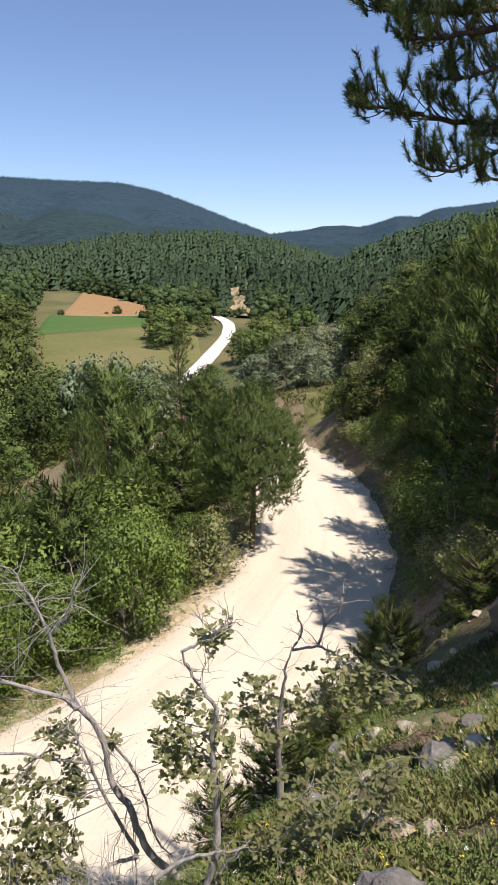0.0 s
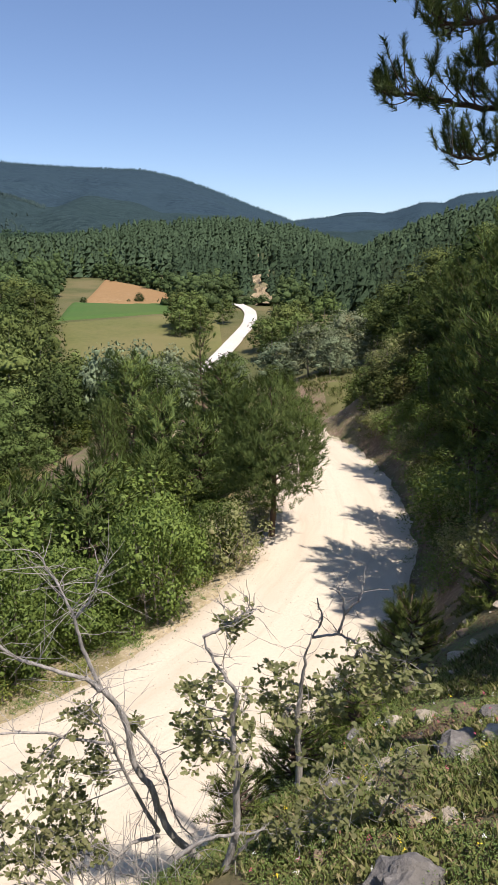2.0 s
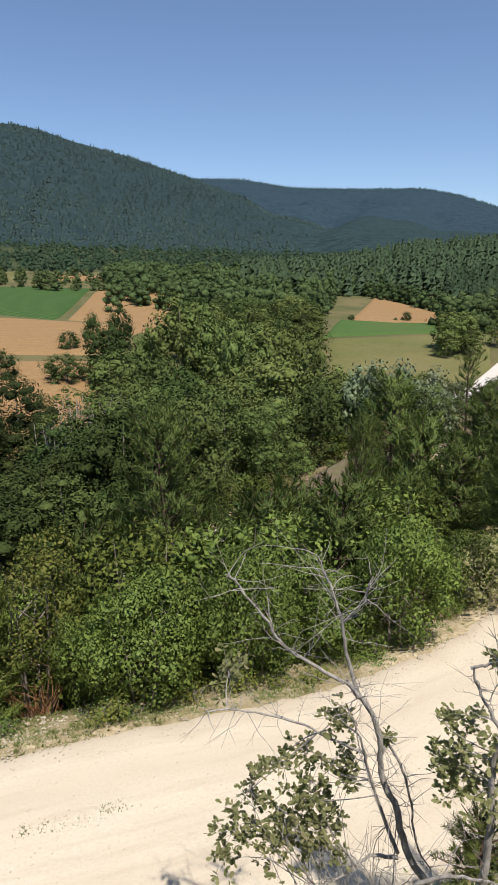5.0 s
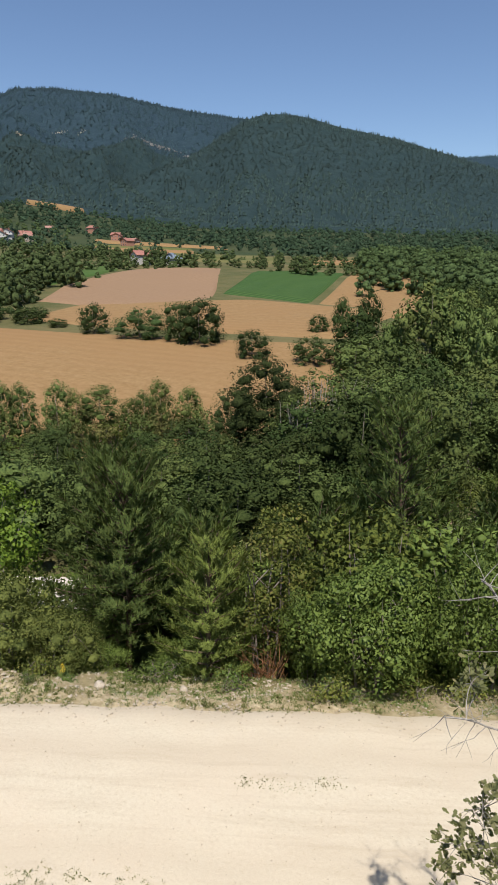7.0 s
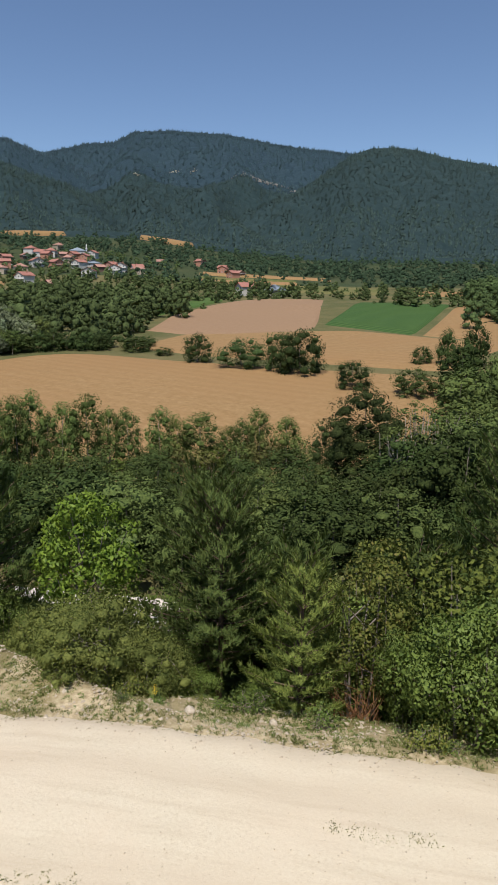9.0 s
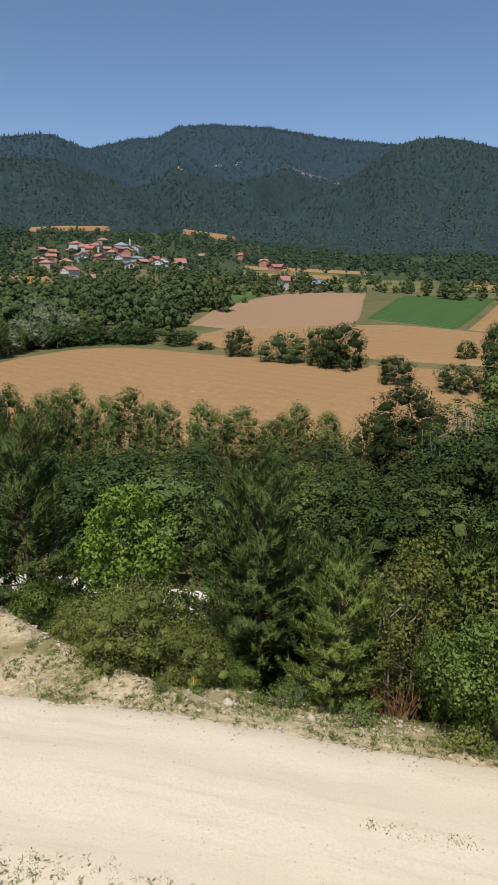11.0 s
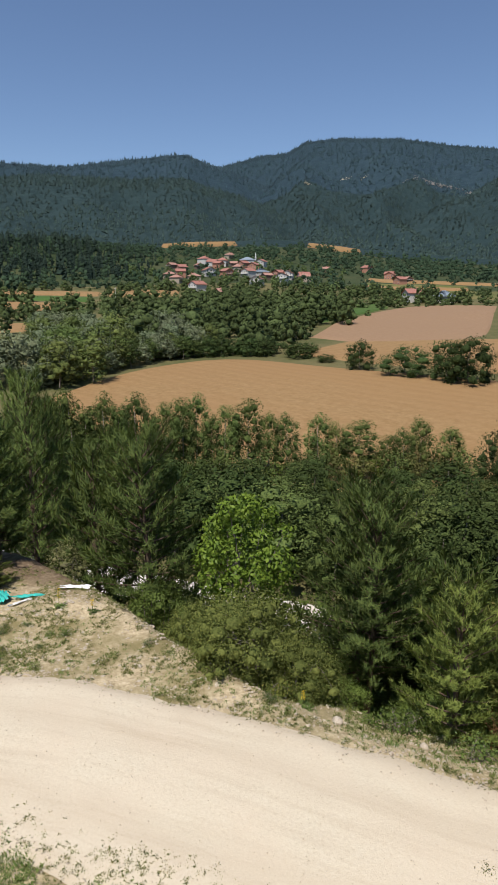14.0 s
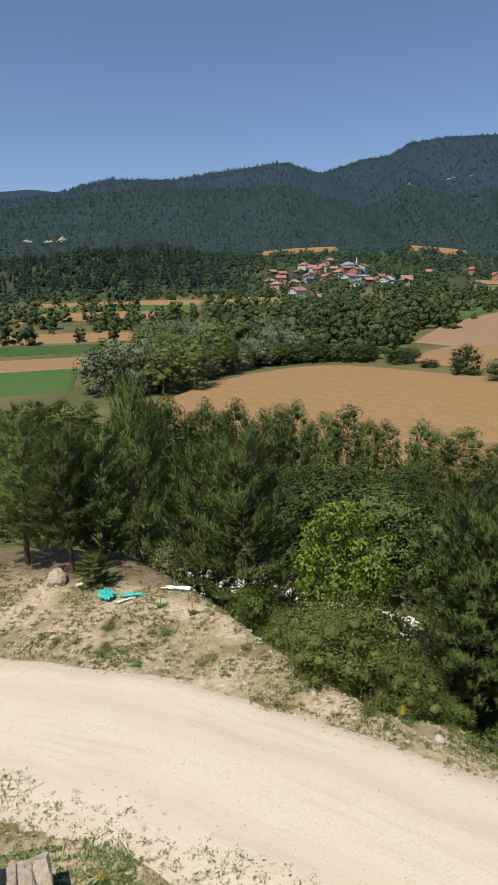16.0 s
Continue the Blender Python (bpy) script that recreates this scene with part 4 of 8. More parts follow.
def leaf_shell(lobes, n, size, rng, tall=1.0, spread=0.62, inner=0.5, cuts=1, tilt=0.45):
    """Leaves all over the lobes, each lobe shaded as a rounded mass, round small dense cores."""
    cv, cf, cn = clumps(lobes, cuts, rng, 0.3, 0.85 * tall, inner)
    share = lobes[:, 3] ** 2
    pick = rng.choice(len(lobes), n, p=share / share.sum())
    d = unit(rng.normal(0, 1, (n, 3)) + np.array([0, 0, 0.5]))
    P = lobes[pick, :3] + d * (lobes[pick, 3] * rng.uniform(0.68, 1.16, n))[:, None] * np.array([1, 1, 0.9 * tall])
    axis = unit(P - np.array([0, 0, P[:, 2].mean() - 0.2 * np.ptp(P[:, 2])]))
    lv, lf = leaves(P, unit(d + rng.normal(0, tilt, (n, 3))), size, size * spread, rng, 0.15)
    ln = np.repeat(unit(d * 1.1 + axis * 0.3 + np.array([0, 0, 0.15]) + rng.normal(0, 0.5 * tilt, (n, 3))), 4, 0)
    return np.vstack([cv, lv]), np.vstack([cf, lf + len(cv)]), np.vstack([cn, ln])


def crown_meshes(h, radius, low, seed, mat, bark_mat, count=16, n=700, size=0.26, stems=1, tall=1.0, small=1.0, inner=0.4, tilt=0.4, limbs=True):
    """Trunk with limbs, and a crown of leafy masses."""
    rng = np.random.default_rng(seed)
    lobes = lobes_of(rng, h, radius, low, count)
    lobes[:, :3] += rng.normal(0, 0.07, (len(lobes), 3)) * radius
    lobes[:, 3] *= small * rng.uniform(0.65, 1.4, len(lobes))
    v, f, nrm = leaf_shell(lobes, n, size, rng, tall, 0.62, inner, 1, tilt)
    pieces = []
    for k in range(stems):
        a = 6.28 * k / stems + rng.uniform(0, 1)
        foot = np.array([np.cos(a), np.sin(a), 0]) * radius * 0.18 * (stems > 1)
        head = foot * 2.2 + np.array([0, 0, h * 0.86])
        s = np.linspace(0, 1, 6)[:, None]
        line = foot * (1 - s) + head * s + np.sin(s * 3.1) * rng.normal(0, 0.05, 3) * radius
        r0 = (0.012 * h + 0.02) / (1 if stems == 1 else 1.7)
        pieces.append(tube(line, r0 * (1 - 0.85 * s[:, 0]), 6))
        for q in rng.choice(len(lobes), max(2, count // (2 * stems)), False) if limbs else ():
            start = line[rng.integers(1, 5)]
            s2 = np.linspace(0, 1, 4)[:, None]
            pieces.append(tube(start * (1 - s2) + lobes[q, :3] * s2, r0 * 0.45 * (1 - 0.85 * s2[:, 0]) + 0.004, 4))
    tv, tf = join(pieces)
    crown = mesh_of("crown", v, [f], [mat], True, None, nrm)
    return mesh_of("trunk", tv, [tf], [bark_mat]), crown


def stand(name, meshes, m, label, category="tree", group="", names=None):
    """A plant with its parts, at a pose."""
    ob = new(name)
    for me in meshes:
        mesh_part(me.name.split(".")[0], me, ob)
    ob.matrix_basis = m
    return tagged(ob, label, category, group)


def planted(x, y, turn=0.0, wide=1.0, high=1.0, sink=0.1):
    return pose(x, y, gz(x, y) - sink, 0, 0, turn) @ Matrix.Diagonal((wide, wide, high, 1))


def replant(ob, x, y, turn=0.0, wide=1.0, high=1.0, label="", sink=0.1):
    made = copy_thing(ob, planted(x, y, turn, wide, high, sink))
    return tagged(made, label) if label else made
# ---- trees beyond the road ----
PINE_WORDS = "dark green pine with upturned needle tufts"
pines = {
    "young": stand("young_pine", pine_meshes(4.3, 1.62, 0.02, 11, 4200, 0.23, 13, 0.021, 4.6, 0.6, 0.0, "young_needle"), planted(-12.5, 10.0), "young bushy pine beside the gravel road", "pine tree", "roadside pines"),
    "tall": stand("pine", pine_meshes(8.0, 2.3, 0.24, 12, 2500, 0.31, 12, 0.034, 2.8, 0.42), planted(-18.1, 10.5, 20), "pine with bare lower trunk below the road", "pine tree", "roadside pines"),
    "big": stand("pine", pine_meshes(12.5, 2.9, 0.16, 13, 2500, 0.38, 12, 0.042, 2.2, 0.5), planted(-13.7, 20.8), "tall broad pine rising from the slope", "pine tree", "slope pines"),
    "round": stand("pine", dome_pine_meshes(6.1, 2.15, 0.9, 14, 3200, 0.27, 15, 0.023, 32), planted(0.12, 22.7), "round-crowned pine with bare trunk at the road edge", "pine tree", "roadside pines"),
    "thin": stand("pine", pine_meshes(6.6, 1.9, 0.35, 15, 420, 0.3, 16, 0.03, 1.0, 0.5, 0.4), planted(-4.7, 45.8), "thin sparse pine with visible bare limbs", "pine tree", "slope pines"),
    "seedling": stand("pine_seedling", pine_meshes(1.0, 0.5, 0.05, 17, 420, 0.12, 22, 0.0065, 1.6, 0.5, 0.0, "young_needle"), planted(1.2, 9.6), "bright green pine seedling on the bank", "pine tree", "bank seedlings"),
    "slope": stand("pine", pine_meshes(6.0, 1.9, 0.12, 16, 850, 0.44, 11, 0.055, 1.5, 0.45), planted(-5.3, 31.6), "bushy dark pine on the valley slope", "pine tree", "slope pines"),
}
SIZES = {"young": (4.3, 1.35), "tall": (8.0, 2.3), "big": (12.5, 2.9), "round": (6.1, 2.15), "seedling": (1.0, 0.5), "thin": (6.6, 1.9), "slope": (6.0, 1.9)}
random.seed(3)


def pine_at(kind, x, y, h, r, label=PINE_WORDS):
    H, R = SIZES[kind]
    return replant(pines[kind], x, y, random.uniform(0, 360), r / R, h / H, label)


for kind, x, y, h, r in [("tall", -17.0, 10.3, 7.2, 1.8), ("tall", -25.0, 5.0, 9.2, 2.6), ("slope", -27.6, 3.4, 8.0, 2.0), ("tall", -26.2, -1.9, 5.4, 1.7),
                         ("slope", -27.2, -0.6, 5.2, 1.7), ("tall", -27.8, -3.7, 6.0, 1.9), ("big", -34.6, 1.1, 14.6, 2.5), ("young", -24.8, -1.0, 1.3, 0.8),
                         ("slope", -31.5, -2.9, 5.8, 2.1), ("big", -37.6, 2.3, 16.0, 2.4), ("big", -7.9, 30.0, 8.2, 1.25)]:
    pine_at(kind, x, y, h, r)
for kind, x, y, h, r in [("slope", -1.7, 30.0, 4.6, 2.2), ("slope", -4.7, 25.6, 5.0, 1.6), ("slope", -3.0, 26.6, 4.9, 1.9),
                         ("slope", -8.9, 41.1, 6.8, 2.4), ("slope", -2.6, 35.6, 4.8, 2.1), ("big", -11.8, 27.2, 8.0, 1.8), ("big", -8.0, 32.2, 7.6, 1.2),
                         ("young", -5.6, 26.3, 5.1, 1.5), ("young", -9.6, 24.0, 5.4, 1.6), ("slope", -29.5, 7.5, 6.0, 2.4), ("young", -15.2, 13.2, 3.4, 1.3)]:
    pine_at(kind, x, y, h, r)

# trees on the bank across the road, with their shade over it; none rises over the hill behind
BANK_AZ, BANK_EL = [-26, -24.2, -22.5, -20.4, -18.8, -17, -14.7, -12.5, -10.7, -8.8], [9, 7.2, 3.0, 2.0, -0.2, -0.8, -1.5, -4.3, -6.2, -8.6]


def bank_pine(kind, x, y, h, r):
    line = np.interp(math.degrees(math.atan2(-x, y)), BANK_AZ, BANK_EL)
    h = min(h, EYE_Z + math.hypot(x, y) * math.tan(radians(line)) - gz(x, y))
    if h > 1.2:
        pine_at(kind, x, y, h, min(r, 0.5 * h), "shaded dark pine on the rocky bank")


for kind, x, y, h, r in [("tall", 8.0, 27.4, 8.5, 1.5), ("tall", 7.0, 21.8, 6.5, 1.3), ("tall", 6.6, 16.9, 7.4, 2.1), ("slope", 7.4, 13.9, 7.0, 2.0), ("slope", 10.8, 29.5, 7, 2.2), ("slope", 9.6, 34.0, 6.5, 2.0),
                         ("slope", 12.0, 23.0, 8, 2.4), ("young", 8.2, 18.2, 3.0, 1.3), ("slope", 13.0, 34, 8, 2.5), ("slope", 9.4, 39, 6.0, 2.0), ("slope", 9.2, 25.0, 3.6, 1.4), ("thin", 12.4, 41.5, 10, 2.3),
                         ("slope", 16.5, 37, 9, 2.6), ("slope", 12.0, 48, 7, 2.3), ("tall", 9.2, 12.0, 5.4, 1.9), ("young", 6.3, 14.2, 2.0, 1.0), ("slope", 8.6, 21.0, 4.0, 1.6), ("slope", 15.5, 27, 8, 2.6),
                         ("tall", 7.6, 10.0, 4.6, 1.8), ("slope", 17.5, 46, 9, 2.8), ("slope", 14.5, 55, 7, 2.4), ("slope", 11.0, 52, 6, 2.1), ("slope", 12.4, 17.6, 6, 2.2), ("slope", 11.4, 37.5, 6, 2.0)]:
    bank_pine(kind, x, y, h, r)

bank_random = random.Random(14)
BANK_SPOTS = []
for k in range(170):
    i = bank_random.randrange(110, 182)
    p, q = ROAD[i], ROAD[i + 1]
    side = Vector(((q - p)[1], -(q - p)[0])).normalized()
    d = HALF + 0.9 + 7.5 * bank_random.random() ** 1.4
    x, y = p[0] + side.x * d, p[1] + side.y * d
    if y < 15.5 or x < 1 or y > 36 and math.atan2(x, y) < 0.17 or any((x - a) ** 2 + (y - b) ** 2 < 1.5 for a, b in BANK_SPOTS):
        continue
    BANK_SPOTS.append((x, y))
    if k % 3 == 0 and d > HALF + 2:
        bank_pine(bank_random.choice(("slope", "young")), x, y, bank_random.uniform(2.5, 5.5), bank_random.uniform(1.0, 1.7))

# extra pine out of view, added only to throw shade on the bank
pine_at("tall", 5.9, 6.3, 5.6, 1.8, "unseen pine added to shade the bank")

# shrubs and broad-leaved trees by the road
hazel = stand("hazel_bush", crown_meshes(3.7, 2.0, 0.1, 21, M["hazel"], M["grey_bark"], 34, 8000, 0.115, 5, inner=0.25, small=0.8, tilt=0.6), planted(-8.9, 12.4), "bright green hazel bush at the road edge", "bush", "roadside bushes")
for x, y, h, w in [(-6.8, 14.4, 1.05, 0.85), (-3.3, 17.3, 1.1, 0.9), (-5.6, 16.9, 0.9, 0.9), (-10.9, 12.3, 0.8, 0.55), (-1.9, 20.8, 0.75, 0.7), (-24.0, 5.0, 1.0, 0.8)]:
    replant(hazel, x, y, x * 50, w, h)
walnut = stand("walnut_tree", crown_meshes(8.0, 2.0, 3.0, 22, M["walnut"], M["grey_bark"], 34, 5400, 0.17, 1, inner=0.25, small=0.8, tilt=0.6), planted(-21.6, 7.7), "bright yellow-green walnut tree with drooping leaflets", "tree")
olive = stand("hawthorn_bush", crown_meshes(3.3, 2.2, 0.0, 23, M["hawthorn"], M["grey_bark"], 40, 9500, 0.1, 6, inner=0.45, small=0.95, tilt=0.6), planted(-18.3, 6.5), "yellow-green thorny bush beside the verge", "bush", "roadside bushes")
vine = stand("vine_bush", crown_meshes(5.4, 1.5, 0.0, 29, M["olive"], M["grey_bark"], 30, 4800, 0.115, 5, inner=0.25, small=0.8, tilt=0.6), planted(-12.5, 12.2, 20), "yellowish vine-covered bush with brown dead stems", "bush", "roadside bushes")
replant(olive, -20.2, 5.4, 120, 0.6, 0.7)
replant(olive, -16.7, 5.7, 40, 0.75, 0.68)
replant(olive, -15.7, 7.2, 210, 0.6, 0.55)
replant(vine, -15.4, 15.8, 70, 1.3, 1.35, "tall yellow-green bush among pines")
grey = stand("grey_bush", crown_meshes(2.4, 1.5, 0.0, 24, M["oakleaf"], M["grey_bark"], 20, 2300, 0.1, 5, inner=0.25), planted(-1.3, 20.4), "grey-green scrubby bush at the road edge", "bush", "roadside bushes")
for x, y, h, w in [(-0.3, 24.0, 0.6, 0.6), (-0.6, 27.0, 0.7, 0.6), (-0.7, 30.0, 0.7, 0.6), (-27.0, 2.0, 0.8, 0.8), (5.2, 14.0, 0.6, 0.7), (5.4, 16.8, 0.5, 0.6), (6.3, 19.4, 0.6, 0.7), (6.5, 23.4, 0.6, 0.7), (6.6, 25.6, 0.6, 0.7), (6.7, 30.0, 0.6, 0.7), (6.0, 34.4, 0.6, 0.7), (5.4, 11.2, 0.5, 0.7), (7.8, 16.2, 0.9, 0.9), (7.2, 37.6, 0.9, 1.0)]:
    replant(grey, x, y, x * 77, w, h)

for x, y in [(-18.6, 12.3), (-17.2, 12.0), (-19.8, 11.2), (-16.0, 11.6), (-20.6, 10.4), (-15.0, 11.2), (-16.8, 9.2), (-18.0, 9.0)]:
    replant(hazel, x, y, x * 91, 0.5, 0.36, "low bright green bush under the pines")

# dead brown stems in the vine bush
rng = np.random.default_rng(4)
stems = []
for k in range(46):
    a = rng.uniform(0, 6.28)
    foot, head = rng.normal(0, 0.35, 3), np.array([np.cos(a) * 0.8, np.sin(a) * 0.8, rng.uniform(0.5, 1.7)])
    foot[2] = 0
    s = np.linspace(0, 1, 5)[:, None]
    stems.append(tube(foot * (1 - s) + head * s + np.sin(s * 3.1) * rng.normal(0, 0.25, 3), 0.014 * (1 - 0.7 * s[:, 0]), 4))
sv, sf = join(stems)
dead = tagged(new("dead_bramble", mesh_of("dead_bramble", sv, [sf], [bark("rusty_stems", (0.16, 0.07, 0.03), (0.33, 0.18, 0.09))])), "tangle of rust-brown dead bramble stems", "bramble", kind="stuff")
dead.matrix_basis = planted(-11.7, 11.2)

# low verge plants along the far edge of the road
low = [stand("verge_plant", broad_meshes(0.7, 0.6, 0.0, 31 + k, M[m], M["grey_bark"], 5, 90, 5, 0.085, 3), planted(*at), "low leafy weeds on the gravel verge", "weed", "verge weeds")
       for k, (m, at) in enumerate([("hazel", (-13.1, 8.4)), ("herb", (-11.1, 9.4)), ("olive", (-15.2, 6.3))])]
random.seed(8)
for k in range(110):
    i = random.randrange(70, 182)
    p, q = ROAD[i], ROAD[i + 1]
    side = Vector((-(q - p)[1], (q - p)[0])).normalized()
    d = HALF + random.choice((1.1, 1.5, 1.9, 2.3, 2.7, 3.0)) + random.uniform(-0.3, 0.3)
    s = random.uniform(0.4, 1.25) * (0.35 if p[1] < 4.5 else 1.0)
    replant(low[k % 3], p[0] + side.x * d, p[1] + side.y * d, random.uniform(0, 360), s, s * random.uniform(0.6, 1.0), sink=0.03)

# ---- valley trees ----
def tree_kind(name, label, h, r, lowest, seed, mat, bark_mat, **more):
    ob = stand(name, crown_meshes(h, r, lowest, seed, M[mat], M[bark_mat], **more), pose(0, 0, -400), label, "tree", "valley trees")
    return ob, h, r


KINDS = {}
for far in (False, True):
    cut = dict(n=1300, size=0.38, tilt=0.3, limbs=False, inner=0.45) if far else dict(n=3000, size=0.25, tilt=0.35, limbs=False, inner=0.4)
    end = "_far" if far else ""
    KINDS["alder" + end] = [tree_kind("alder", "dense dark green alder on the valley floor", 8, 2.9, -0.4, 41 + k, "alder", "grey_bark", count=26, **cut) for k in range(3)]
    KINDS["broad" + end] = [tree_kind("broadleaf_tree", "leafy green valley tree", 9, 3.1, -0.2, 45 + k, "broad", "grey_bark", count=26, **cut) for k in range(3)]
    KINDS["willow" + end] = [tree_kind("willow", "rounded silver-grey willow by the track", 7, 3.0, -0.5, 54 + k, "willow", "grey_bark", count=28, **cut) for k in range(2)]
KINDS["poplar"] = [tree_kind("poplar", "slender poplar with thin pale-green crown", 10, 2.0, 1.0, 49 + k, "poplar", "pale_bark", count=28, n=3600, size=0.22, tall=1.7, tilt=0.35, limbs=False) for k in range(3)]
KINDS["aspen"] = [tree_kind("bare_poplar", "half-bare poplar with pale dead stems", 10, 2.1, 3.0, 52, "poplar", "pale_bark", count=10, n=300, size=0.24, stems=4, small=0.5)]
KINDS["shrub_far"] = [tree_kind("slope_shrub", "leafy green shrub on the valley slope", 4, 1.9, 0.0, 62 + k, m, "grey_bark", count=16, n=850, size=0.26, stems=3, inner=0.3, limbs=False) for k, m in enumerate(("shrub", "broad", "scrub"))]
KINDS["shrub"] = [tree_kind("slope_shrub", "leafy green shrub on the valley slope", 4, 1.9, 0.0, 62 + k, m, "grey_bark", count=26, n=2300, size=0.13, stems=3, small=0.85, tilt=0.6, inner=0.2, limbs=False) for k, m in enumerate(("hazel", "shrub", "hazel"))]
KINDS["great"] = [tree_kind("broadleaf_tree", "large dark round-crowned tree before the wheat", 13, 4.0, 0.8, 58, "hedge", "grey_bark", count=44, n=6200, size=0.26, tilt=0.35, inner=0.45, limbs=False)]
KINDS["hedge"] = [tree_kind("hedge_tree", "bushy dark hedge tree at the field edge", 8, 4.4, -1.6, 56 + k, "hedge", "grey_bark", count=30, n=3000, size=0.32, tilt=0.3, inner=0.45, limbs=False) for k in range(3)]
random.seed(5)


def tree_at(kind, x, y, h, r):
    if kind + "_far" in KINDS and math.hypot(x, y) > (34 if kind == "shrub" else 80):
        kind += "_far"
    ob, H, R = random.choice(KINDS[kind])
    az, dist = math.degrees(math.atan2(-x, y)), math.hypot(x, y)
    if 12.5 < az < 20.5 and 20 < dist < 73:
        # heights capped by sight line, so that the camera sees the track over them
        h = max(0.8, min(h, EYE_Z - dist * math.tan(radians(np.interp(az, [12.5, 20.5], [16.2, 20.2]))) - gz(x, y)))
        r = min(r, h)
    return replant(ob, x, y, random.uniform(0, 360), r / R, h / H, sink=0.25)


for x, y, h, r in [(-80.6, 24.2, 10.7, 2.4), (-78.4, 30.5, 10.1, 2.6), (-76.4, 35.2, 8.3, 2.0), (-74.7, 38.7, 8.3, 2.2), (-72.1, 43.4, 7.6, 2.8), (-67.8, 49.8, 8.4, 2.0), (-65.6, 52.7, 7.4, 2.0),
                   (-70.2, 46.5, 5.8, 1.8), (-81.8, 8.3, 12.0, 2.8), (-80.6, 16.2, 11.2, 2.6), (-81.3, 12.4, 11.4, 2.1), (-79.7, 20.0, 10.0, 2.1), (-78.2, 27.4, 9.4, 2.0)]:
    tree_at("poplar", x, y, h, r)
for x, y, h, r in [(-77.2, 33.0, 8.8, 1.7), (-73.6, 41.0, 7.2, 1.8), (-82.2, 6.0, 11.0, 2.2), (-81.0, 10.2, 9.8, 1.8), (-80.9, 14.2, 10.4, 1.9), (-80.0, 18.0, 9.6, 1.8), (-80.0, 22.2, 10.4, 2.0), (-79.2, 25.8, 8.6, 1.7), (-68.8, 48.0, 6.8, 1.8)]:
    tree_at("poplar", x, y, h, r)
for k in range(26):
    u = k / 25
    tree_at("shrub", -83 + 19 * u ** 1.5 + random.uniform(-1, 1), 3 + 51 * u, random.uniform(3, 5), random.uniform(1.8, 2.8))
for x, y, h, r in [(-128.5, 77.7, 7.1, 4.0), (-117.2, 82.2, 6.9, 5.5), (-104.9, 88.4, 10.0, 5.8), (-109.6, 86.5, 8.9, 4.2), (-149.4, 72.6, 4.0, 4.2), (-141.1, 75.8, 2.2, 2.6), (-89.2, 87.7, 6.0, 3.6),
                   (-78.0, 92.4, 5.6, 4.1), (-71.3, 93.6, 5.8, 3.0), (-91.9, 118.7, 8.1, 2.6), (-86.9, 122.4, 9.8, 2.9), (-95.9, 115.5, 4.6, 2.6), (-88.0, 121.6, 6.0, 1.9), (-82, 112, 5, 3)]:
    tree_at("hedge", x, y, h, r)
for x, y, h, r in [(-52.0, 52.9, 13.4, 4.3), (-46.2, 53.8, 8.4, 2.8), (-54.6, 51.0, 9.5, 3.0)]:
    tree_at("great", x, y, h, r)
for x, y, h, r in [(-55.7, 94.8, 17.2, 5.2), (-52.3, 96.2, 15.9, 4.2), (-59.6, 92.4, 12.1, 3.2), (-41.8, 85.3, 16.5, 3.4), (-35.2, 88.2, 15.0, 3.7),
                   (-39.5, 86.4, 13.5, 4.1), (-31.4, 89.6, 14.0, 3.5), (-26.6, 91.2, 9.7, 3.7), (-17.5, 149.0, 9.0, 4.4), (-15.0, 145.2, 6.3, 3.6), (-10.8, 157.7, 6.2, 3.0), (4.7, 109.9, 8.3, 3.4), (9.2, 109.6, 9.6, 3.4)]:
    tree_at("broad", x, y, h, r)
WILLOWS = [(-21.5, 85.3, 12.6, 3.7), (-16.4, 84.4, 12.9, 3.6), (-13.3, 89.0, 11.4, 3.2), (-17.5, 78.0, 11.6, 2.9), (-13.2, 76.8, 10.6, 2.9)]
for x, y, h, r in WILLOWS + [(-17.1, 88.3, 9.0, 3.2), (-13.7, 91.9, 8.5, 2.9), (-20.9, 85.7, 9.0, 2.8), (-26.0, 92.2, 8.0, 2.8), (4.6, 74.9, 6.5, 3.4), (9.0, 76.5, 6.8, 3.2), (6.8, 71.7, 4.5, 2.6), (1.0, 84, 5.5, 3.0)]:
    tree_at("willow", x, y, h, r)
for x, y, h, r in [(-40.5, 208.1, 3.4, 1.7), (-57.0, 204.2, 2.2, 1.2), (-43.8, 207.5, 1.6, 0.8)]:
    tree_at("hedge", x, y, h, r)

rim = random.Random(44)
for k in range(30):
    u = k / 29
    x = np.interp(u, [0, 0.5, 0.8, 1], [-133, -158, -164, -150]) - rim.uniform(0, 7)
    y = np.interp(u, [0, 0.5, 0.8, 1], [8, 34, 60, 76]) + rim.uniform(-2, 4)
    tree_at(rim.choice(("willow", "willow", "broad", "alder")) if u < 0.75 else "hedge", x, y, rim.uniform(4.5, 8.5) * (1 if u < 0.75 else 0.55), rim.uniform(2.8, 4.0))
for x, y, h in [(-38, 17, 4.1), (-37, 19, 4.1), (-36.5, 21, 4.1), (-39, 15.5, 4.1), (-36, 23, 3.0), (-40, 14, 4.1), (-35, 17.5, 2.8), (-41, 12, 4.1), (-42, 10, 4.1), (-35.5, 25, 3.0)]:
    tree_at("shrub", x, y, h, 1.7)

# highest line of sight over which the river woods do not rise, by bearing
TOPS_AZ = [-12, 0, 5, 12, 22, 30, 35, 38, 45, 55, 65, 72, 79, 86, 97, 110]
